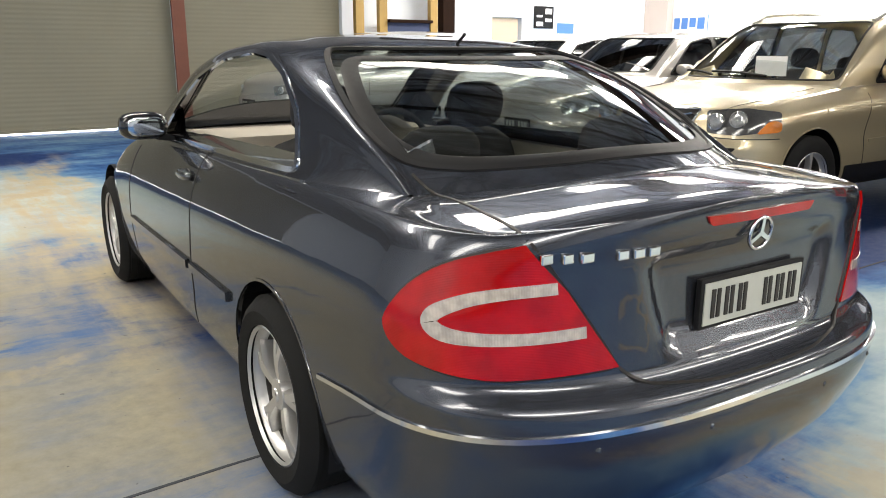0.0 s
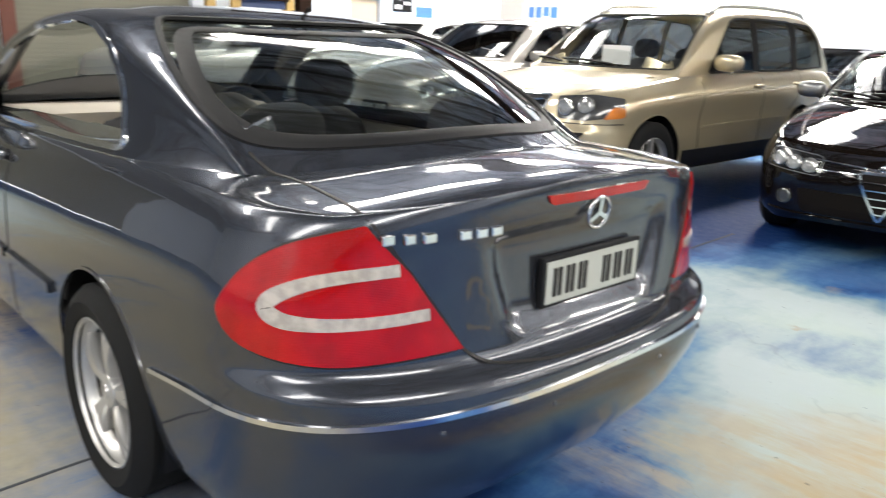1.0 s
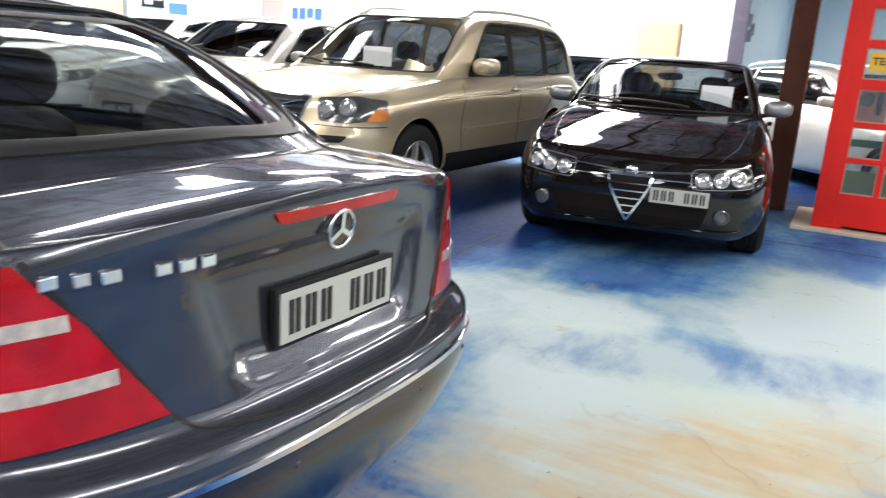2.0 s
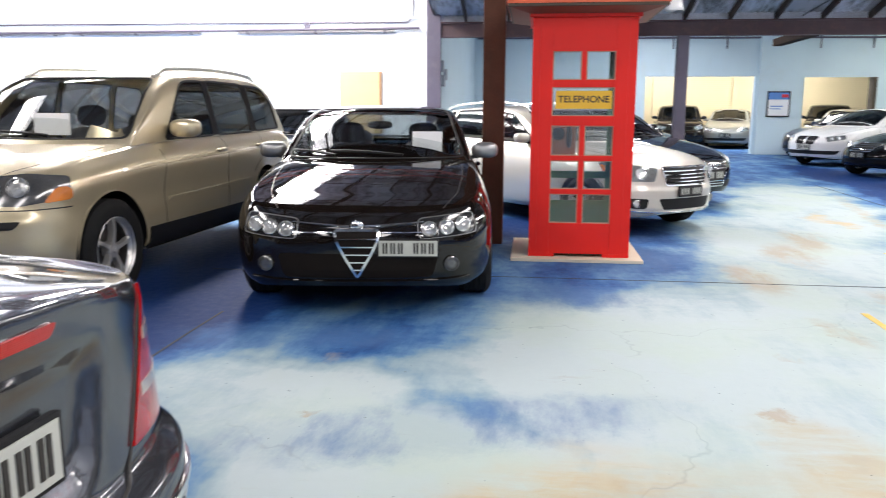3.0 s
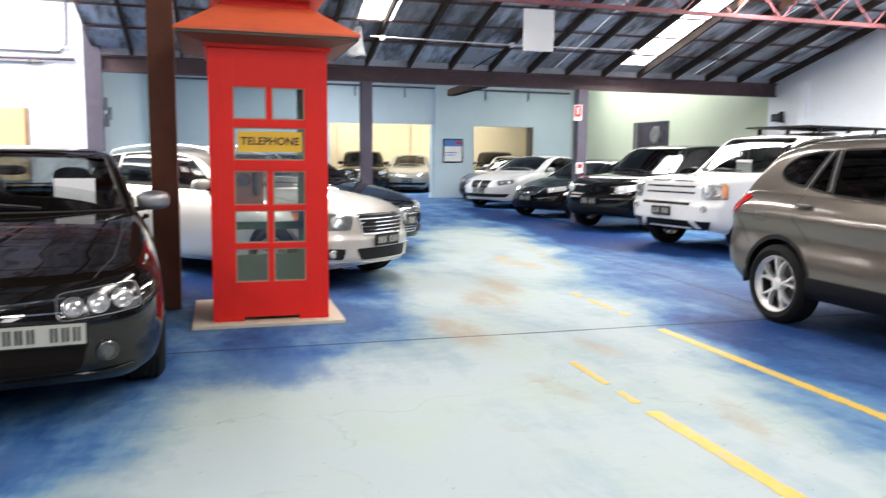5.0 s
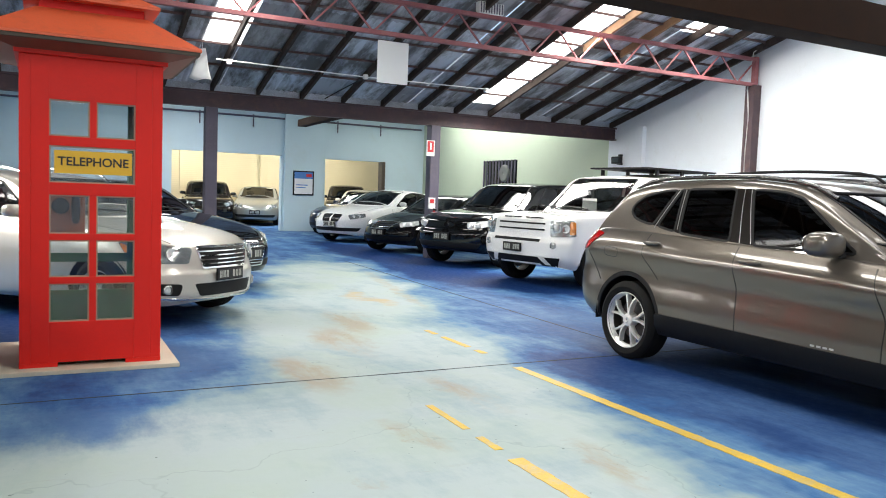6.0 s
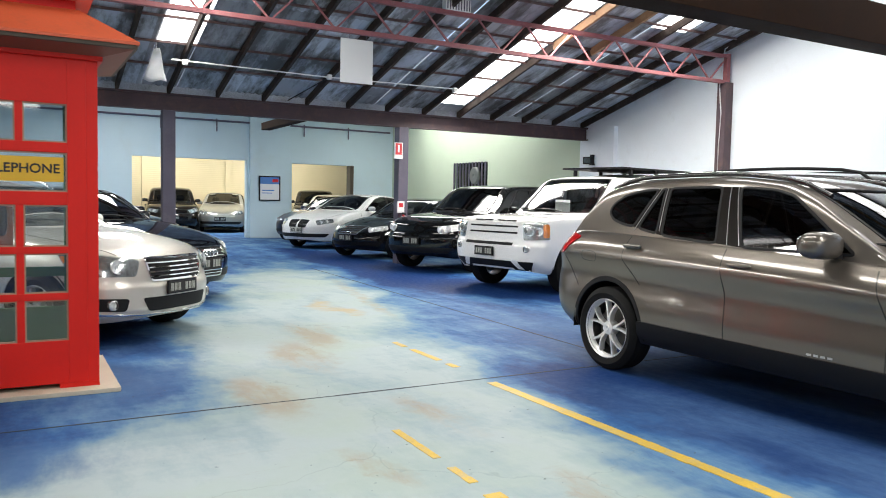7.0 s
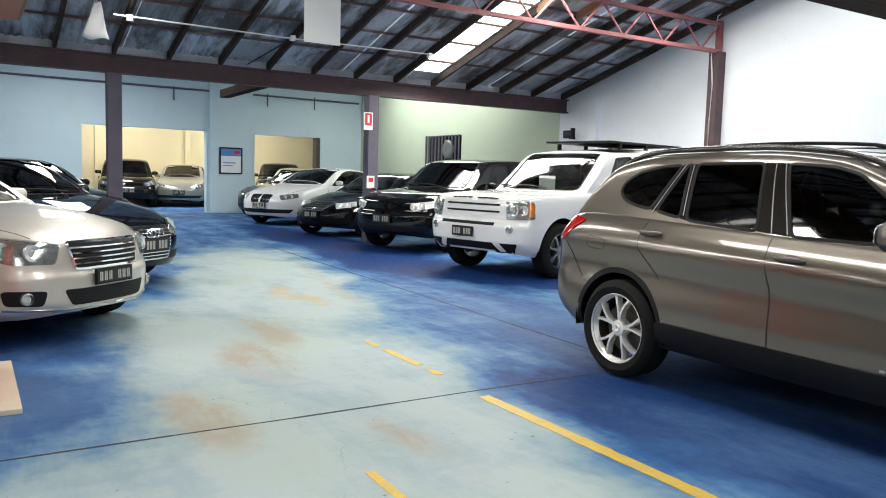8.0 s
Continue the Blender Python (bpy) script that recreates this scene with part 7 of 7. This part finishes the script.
def build_telephone_box():
    x0, y0, y1, side = 6.20, -1.64, -0.72, 0.92
    yc, xc = (y0 + y1) / 2, x0 + side / 2
    boxm = pose(xc, yc, 0.0, 0, 0, 0)
    tb = thing("telephone_box", "red wooden telephone box with small panes and a hipped roof", "telephone box", boxm)
    h = side / 2
    zt = 2.18
    cols = [(-0.276, -0.022), (0.022, 0.276)]
    rows = [(0.345, 0.615), (0.66, 0.92), (0.965, 1.235), (1.64, 1.89)]
    sign_row = (1.32, 1.575)
    # the back is open above a green board
    part("back_board", box(h - 0.05, h - 0.02, -h + 0.06, h - 0.06, 0.07, 0.46), BOX_GREEN, tb, "dark green board at the back")
    part("back_rail", box(h - 0.05, h - 0.02, -h + 0.06, h - 0.06, 0.69, 0.76), BOX_GREEN, tb)
    for s in (-1, 1):
        part("back_stile", box(h - 0.05, h - 0.02, s * (h - 0.11) - 0.05, s * (h - 0.11) + 0.05, 0.46, 1.98), BOX_GREEN, tb)
    part("back_header", box(h - 0.05, h, -h + 0.06, h - 0.06, 1.98, zt), BOX_LINING, tb)
    unit = part("payphone", box(-0.12, 0.08, 0.035, 0.29, 0.93, 1.30, 0.02), surface("brown_phone_case", (0.34, 0.10, 0.03), 0.4, vary=0.25), tb, "brown wall telephone inside the box")
    part("handset", moved(ellipsoid(0.03, 0.03, 0.11, 3), pose(-0.15, 0.10, 1.13)), BLACK_TRIM, unit, smooth=50)
    part("dial", moved(add_lathe(bmesh.new(), [(0.001, 0), (0.05, 0.0), (0.06, 0.012)], 20), pose(-0.126, 0.20, 1.15, 0, 0, 90)), BLACK_TRIM, unit, smooth=40)
    for k in (0, 1, 3):
        turn = Matrix.Rotation(k * math.pi / 2, 4, "Z")
        lower, upper = 0.06, zt
        bands = [(lower, 0.345), (0.615, 0.66), (0.92, 0.965), (1.235, sign_row[0]), (sign_row[1], 1.64), (1.89, upper)]
        panel = part("side_panel", moved(box(-h + 0.002, -h + 0.048, -0.276, 0.276, 1.89, upper), turn), BOX_RED, tb)
        for ya, yb in ((-h + 0.071, -0.276), (0.276, h - 0.071)):
            part("stile", moved(box(-h, -h + 0.05, ya, yb, lower, upper, 0.003), turn), BOX_RED, panel)
        for z0, z1 in bands[:-1]:
            part("rail", moved(box(-h + 0.002, -h + 0.048, -0.276, 0.276, z0, z1, 0.003), turn), BOX_RED, panel)
        for z0, z1 in rows:
            part("glazing_bar", moved(box(-h + 0.006, -h + 0.044, -0.022, 0.022, z0, z1), turn), BOX_RED, panel)
        if k == 0:
            for ya, yb in ((-h, -0.22), (0.22, h)):
                part("plinth", box(-h - 0.003, -h + 0.05, ya, yb, 0.03, 0.06), BOX_RED, panel)
        for z0, z1 in rows + [sign_row]:
            for ya, yb in (cols if (z0, z1) != sign_row else [(-0.276, 0.276)]):
                pane = part("pane", moved(box(-h + 0.026, -h + 0.030, ya, yb, z0, z1), turn), GLASS_BOX, panel)
                pane.visible_shadow = False
                bead = bmesh.new()
                for a, b, c, d in ((ya, yb, z0, z0 + 0.010), (ya, yb, z1 - 0.010, z1), (ya, ya + 0.010, z0 + 0.01, z1 - 0.01), (yb - 0.010, yb, z0 + 0.01, z1 - 0.01)):
                    add_box(bead, -h + 0.012, -h + 0.024, a, b, c, d)
                part("glazing_bead", moved(bead, turn), BOX_LINING, panel)
    for sx in (-1, 1):
        for sy in (-1, 1):
            part("corner_post", box(sx * h - 0.036 * sx - 0.035, sx * h - 0.036 * sx + 0.035, sy * h - 0.036 * sy - 0.035, sy * h - 0.036 * sy + 0.035, 0.04, zt, 0.003), BOX_RED, tb)
    part("inner_floor", box(-h + 0.05, h - 0.05, -h + 0.05, h - 0.05, 0.045, 0.07), BOX_TIMBER, tb)
    # yellow lettered panel behind the long pane
    sign = part("sign_panel", box(-h + 0.016, -h + 0.022, -0.255, 0.245, 1.385, 1.545), SIGN_YELLOW, tb, "yellow panel lettered telephone")
    word = text_mesh("TELEPHONE", 0.084, 0.001)
    moved(word, Matrix.Translation((-h + 0.0145, -0.005, 1.467)) @ Matrix(((0, 0, -1, 0), (-1, 0, 0, 0), (0, 1, 0, 0), (0, 0, 0, 1))))
    part("lettering", word, BLACK_INK, sign)
    # cornice, eaves and stepped roof
    part("cornice", box(-h - 0.03, h + 0.03, -h - 0.03, h + 0.03, zt, zt + 0.05, 0.01), BOX_RED, tb)
    e = 0.68
    part("eave_board", box(-e, e, -e, e, zt + 0.07, zt + 0.115, 0.004), BOX_TIMBER, tb)
    soffit = bmesh.new()
    low = [soffit.verts.new((sx * (h + 0.03), sy * (h + 0.03), zt + 0.03)) for sx, sy in ((-1, -1), (1, -1), (1, 1), (-1, 1))]
    high = [soffit.verts.new((sx * (e - 0.02), sy * (e - 0.02), zt + 0.069)) for sx, sy in ((-1, -1), (1, -1), (1, 1), (-1, 1))]
    for i in range(4):
        soffit.faces.new((low[i], low[(i + 1) % 4], high[(i + 1) % 4], high[i]))
    part("soffit", soffit, BOX_SOFFIT, tb)
    for za, zb, ra, rb in ((zt + 0.115, zt + 0.34, e + 0.01, 0.36), (zt + 0.42, zt + 0.60, 0.44, 0.12)):
        bm = bmesh.new()
        r1 = [bm.verts.new((sx * ra, sy * ra, za)) for sx, sy in ((-1, -1), (1, -1), (1, 1), (-1, 1))]
        r2 = [bm.verts.new((sx * rb, sy * rb, zb)) for sx, sy in ((-1, -1), (1, -1), (1, 1), (-1, 1))]
        r0 = [bm.verts.new((v.co.x, v.co.y, za - 0.02)) for v in r1]
        for i in range(4):
            bm.faces.new((r1[i], r1[(i + 1) % 4], r2[(i + 1) % 4], r2[i]))
            bm.faces.new((r0[i], r0[(i + 1) % 4], r1[(i + 1) % 4], r1[i]))
        bm.faces.new(r2)
        bm.faces.new(r0[::-1])
        part("roof", bm, BOX_ROOF, tb)
    part("roof_vent", box(-0.34, 0.34, -0.34, 0.34, zt + 0.30, zt + 0.42), BOX_RED, tb)
    sb = finish(box(x0 - 0.13, x0 + side + 0.13, y0 - 0.12, y1 + 0.16, 0.0, 0.03, 0.006), "base_board", CREAM_SLAB)
    tagged(sb, "cream painted board under the telephone box", "board")
    tb.location.z = 0.0


def flat_sign(name, label, x, y, z, w, h, axis, layers, border=BLACK_TRIM, category="sign"):
    """A framed flat sign on a wall. layers: (u0, u1, v0, v1, material) as fractions of its face, each 2 mm prouder."""
    s = thing(name, label, category, pose(x, y, z, 0, 0, 0))
    if axis == "x":
        part("frame", box(0, 0.03, -w / 2, w / 2, -h / 2, h / 2, 0.004), border, s)
    else:
        part("frame", box(-w / 2, w / 2, 0, 0.03, -h / 2, h / 2, 0.004), border, s)
    for i, (u0, u1, v0, v1, mt) in enumerate(layers):
        d = -0.002 * (i + 1)
        a, b, c, e = w * (u0 - 0.5), w * (u1 - 0.5), h * (v0 - 0.5), h * (v1 - 0.5)
        if axis == "x":
            part("print", box(d, d + 0.0015, -b, -a, c, e), mt, s)
        else:
            part("print", box(a, b, d, d + 0.0015, c, e), mt, s)
    return s


def build_small_things():
    build_telephone_box()
    flat_sign("poster", "framed blue and white poster on the pale blue pier", X_FAR - 0.16, -8.6, 1.63, 0.72, 0.82, "x",
              [(0.06, 0.94, 0.05, 0.95, PAPER), (0.06, 0.94, 0.68, 0.95, BLUE_INK), (0.62, 0.90, 0.76, 0.88, RED_INK), (0.15, 0.7, 0.40, 0.44, BLUE_INK), (0.15, 0.6, 0.30, 0.33, BLUE_INK)], category="poster")
    flat_sign("extinguisher_sign", "small red and white fire extinguisher sign on the post", X_BEAM - 0.155, -8.1, 2.34, 0.19, 0.33, "x",
              [(0.04, 0.96, 0.03, 0.97, PAPER), (0.12, 0.88, 0.25, 0.95, RED_INK), (0.4, 0.6, 0.4, 0.85, PAPER)], border=PAPER)
    flat_sign("safety_sign", "small white safety notice on the post", X_BEAM - 0.145, -8.18, 1.18, 0.16, 0.24, "x",
              [(0.04, 0.96, 0.03, 0.97, PAPER), (0.2, 0.8, 0.5, 0.85, RED_INK)], border=PAPER)
    ex = thing("fire_extinguisher", "red fire extinguisher with a white label hung on the post", "extinguisher", pose(X_BEAM - 0.22, -8.2, 0.5))
    part("cylinder", add_lathe(bmesh.new(), [(0.001, 0.0), (0.07, 0.01), (0.08, 0.03), (0.08, 0.40), (0.05, 0.47), (0.025, 0.49), (0.025, 0.53), (0.001, 0.53)], 20, "z"), RED_INK, ex, smooth=40)
    part("label", add_lathe(bmesh.new(), [(0.081, 0.22), (0.0815, 0.40)], 20, "z"), PAPER, ex, smooth=40)
    part("handle", add_bar(bmesh.new(), (-0.10, 0, 0.54), (0.03, 0, 0.56), 0.025, 0.03), BLACK_TRIM, ex)
    flat_sign("wall_sign", "blue and white lettered sign on the white wall", X_BEAM - 0.035, 11.7, 2.02, 1.05, 0.42, "x",
              [(0.0, 1.0, 0.0, 1.0, PAPER), (0.05, 0.22, 0.2, 0.85, BLUE_INK), (0.27, 0.45, 0.2, 0.85, BLUE_INK), (0.5, 0.68, 0.3, 0.85, BLUE_INK), (0.73, 0.93, 0.2, 0.85, BLUE_INK)], border=BLUE_INK)
    bd = finish(box(X_BEAM - 0.05, X_BEAM - 0.005, 2.455, 3.29, 0.9, 2.16, 0.004), "notice_board", TAN_BOARD)
    tagged(bd, "plain tan board fixed to the white wall", "board")
    bd2 = finish(box(X_BEAM - 0.06, X_BEAM - 0.004, 2.40, 2.45, 0.9, 2.16, 0.004), "board_edge", TIMBER_RAW)
    tagged(bd2, "brown timber edge beside the tan board", "board")
    # hanging white panel under the truss
    hp = thing("hanging_sign", "blank white panel hanging from the truss on wires", "sign", pose(10.95, -5.48, 3.29))
    part("panel", box(-0.002, 0.002, -0.25, 0.25, -0.31, 0.31), THIN_SHEET, hp)
    for y in (-0.15, 0.12):
        part("wire", add_tube(bmesh.new(), [(0, y, 0.31), (0, y, 0.385)], 0.003, 6), STEEL_GREY, hp)
    fx = thing("truss_light", "white louvred light fitting on the truss", "light fitting", pose(10.92, -7.1, 4.30))
    part("housing", box(-0.06, 0.06, -0.22, 0.22, -0.09, 0.09, 0.008), PAPER, fx)
    for k in range(9):
        part("louvre", box(-0.07, -0.061, -0.20 + k * 0.048, -0.185 + k * 0.048, -0.08, 0.08), STEEL_GREY, fx)
    # steel rail and thin pipe on the white wall
    for y0, y1 in ((2.12, 5.42), (6.25, 9.1), (9.3, 12.2)):
        rail = thing("wall_rail", "grey steel rail fixed along the white wall", "rail", pose(X_BEAM - 0.02, y0, 2.975), "rails on the white wall")
        part("bar", box(-0.05, 0.018, 0, y1 - y0, -0.03, 0.03, 0.006), DARK_ALLOY, rail)
        for k in range(3):
            y = 0.2 + (y1 - y0 - 0.4) * k / 2
            part("bracket", box(-0.06, 0.018, y - 0.02, y + 0.02, -0.045, 0.045, 0.004), STEEL_GREY, rail)
    wp = thing("pipe", "thin pale pipe along the white wall", "pipe", pose(X_BEAM - 0.03, 0, 3.14))
    part("run", add_tube(bmesh.new(), [(0, 12.5, 0.03), (0, 1.85, 0), (0, 1.75, 0.1), (0, 1.72, 1.0)], 0.014), STEEL_GREY, wp)
    part("dial", moved(add_lathe(bmesh.new(), [(0.01, 0.0), (0.07, 0.0), (0.075, 0.02), (0.06, 0.03), (0.01, 0.03)], 20), pose(-0.02, 3.93, -0.06, 0, 0, 90)), STEEL_GREY, wp)
    # white conduit with junction boxes under the rafters
    cd = thing("conduit", "white conduit run with junction boxes under the rafters", "conduit", pose(13.0, 0, 3.37))
    part("pipe", add_tube(bmesh.new(), [(0, -3.3, 0.02), (0, -5.85, -0.005), (0, -8.4, 0.02)], 0.011), PAPER, cd)
    for y in (-3.5, -5.85, -8.3):
        part("junction_box", box(-0.04, 0.04, y - 0.035, y + 0.035, -0.04, 0.04, 0.006), PAPER, cd)
    for y in (-5.85,):
        part("drop_rod", add_tube(bmesh.new(), [(0, y, 0), (1.9, y + 0.1, -0.2)], 0.01, 6), BLACK_TRIM, cd)
    # yellow frame, door and signs at the back of the hall
    fr = thing("storage_frame", "yellow timber framed counter with dark blue panels", "frame", pose(7.0, 12.6, 0))
    for x in (-0.95, -0.42, 0.8):
        part("upright", box(x - 0.09, x + 0.09, -0.06, 0.06, 0, 2.9, 0.01), surface("ochre_timber", (0.42, 0.27, 0.08), 0.6, vary=0.2), fr)
    part("panel", box(-0.33, 0.71, -0.02, 0.02, 0.1, 1.9), surface("navy_panel", (0.03, 0.05, 0.13), 0.5, vary=0.2), fr)
    part("shelf", box(-0.33, 0.71, -0.15, 0.15, 1.9, 1.96), TIMBER_DARK, fr)
    part("dark_upright", box(1.0, 1.3, -0.1, 0.1, 0, 2.9, 0.01), TIMBER_DARK, fr)
    dr = structure(new("door_1"), "half-open tan door in the white wall", "door")
    part("leaf", box(9.74, 10.56, Y_DOORS + 0.1, Y_DOORS + 0.14, 0.01, 2.08, 0.004), surface("tan_door", (0.60, 0.48, 0.34), 0.5, vary=0.1), dr)
    flat_sign("black_sign", "black cut-out sign on the white wall", 11.25, Y_DOORS - 0.04, 2.12, 0.6, 0.5, "y",
              [(0.1, 0.45, 0.1, 0.3, PAPER), (0.55, 0.9, 0.3, 0.45, PAPER), (0.1, 0.4, 0.5, 0.6, PAPER), (0.55, 0.9, 0.65, 0.9, PAPER)])
    flat_sign("blue_notice", "small blue notice on the white wall", 11.95, Y_DOORS - 0.04, 1.88, 0.62, 0.3, "y", [(0.05, 0.95, 0.1, 0.9, BLUE_INK)], border=PAPER)
    fl = thing("flood_lamp", "small black flood lamp on a bracket on the white wall", "lamp", pose(14.72, Y_RIGHT + 0.02, 2.26))
    part("bracket", box(-0.03, 0.03, -0.019, 0.12, -0.02, 0.02, 0.004), BLACK_TRIM, fl)
    part("housing", box(-0.15, 0.15, 0.10, 0.20, 0.0, 0.17, 0.015), BLACK_TRIM, fl)
    part("glass", box(-0.12, 0.12, 0.198, 0.204, 0.03, 0.14), GLOSS_BLACK, fl)
    part("knob", box(-0.13, -0.05, 0.08, 0.16, 0.17, 0.22, 0.01), BLACK_TRIM, fl)
    cb = thing("cable", "white cable looping down beside the maroon post", "cable", pose(10.9, Y_RIGHT + 0.2, 0))
    part("run", add_tube(bmesh.new(), [(-1.9, -0.15, 4.95), (-1.2, -0.14, 4.80), (-0.5, -0.12, 4.52), (-0.06, 0.0, 4.30), (-0.02, 0.02, 4.02), (0.02, 0.02, 3.6), (-0.03, 0.01, 3.1), (0.0, 0.01, 2.4), (-0.01, 0.01, 0.6), (-0.01, 0.01, 0.012)], 0.012), PAPER, cb, smooth=60)
    # hung white triangle stands in for a skylight's end; its tie is added
    ps = thing("skylight_end_sheet", "white triangular sheet standing in for the end of a skylight", "sheet", pose(13.38, -3.12, 3.1))
    bm = bmesh.new()
    rows = [[bm.verts.new((0.05 * math.sin(5 * v + 3 * u), (u - 0.5) * 0.36 * (1 - 0.8 * v) - 0.03 * v, 0.5 * v + 0.02 * math.sin(7 * u) * (1 - v))) for u in np.linspace(0, 1, 9)] for v in np.linspace(0, 1, 9)]
    for a, b in zip(rows, rows[1:]):
        for k in range(8):
            bm.faces.new((a[k], a[k + 1], b[k + 1], b[k]))
    part("sheet", bm, THIN_SHEET, ps, smooth=60).modifiers.new("thickness", "SOLIDIFY").thickness = 0.003
    part("tie", add_tube(bmesh.new(), [(0.0, -0.02, 0.46), (0.02, -0.03, 0.66)], 0.006, 6), THIN_SHEET, ps)
    # switch boxes on the rear bay wall
    for x, z in ((15.9, 2.2), (16.1, 1.9), (16.5, 2.05)):
        sbx = finish(box(x, x + 0.16, 1.22, 1.299, z, z + 0.24, 0.01), "switch_box", surface("grey_switch_plastic", (0.35, 0.38, 0.42), 0.5))
        tagged(sbx, "grey electrical switch box on the pale blue wall", "switch box", "switch boxes")


build_small_things()
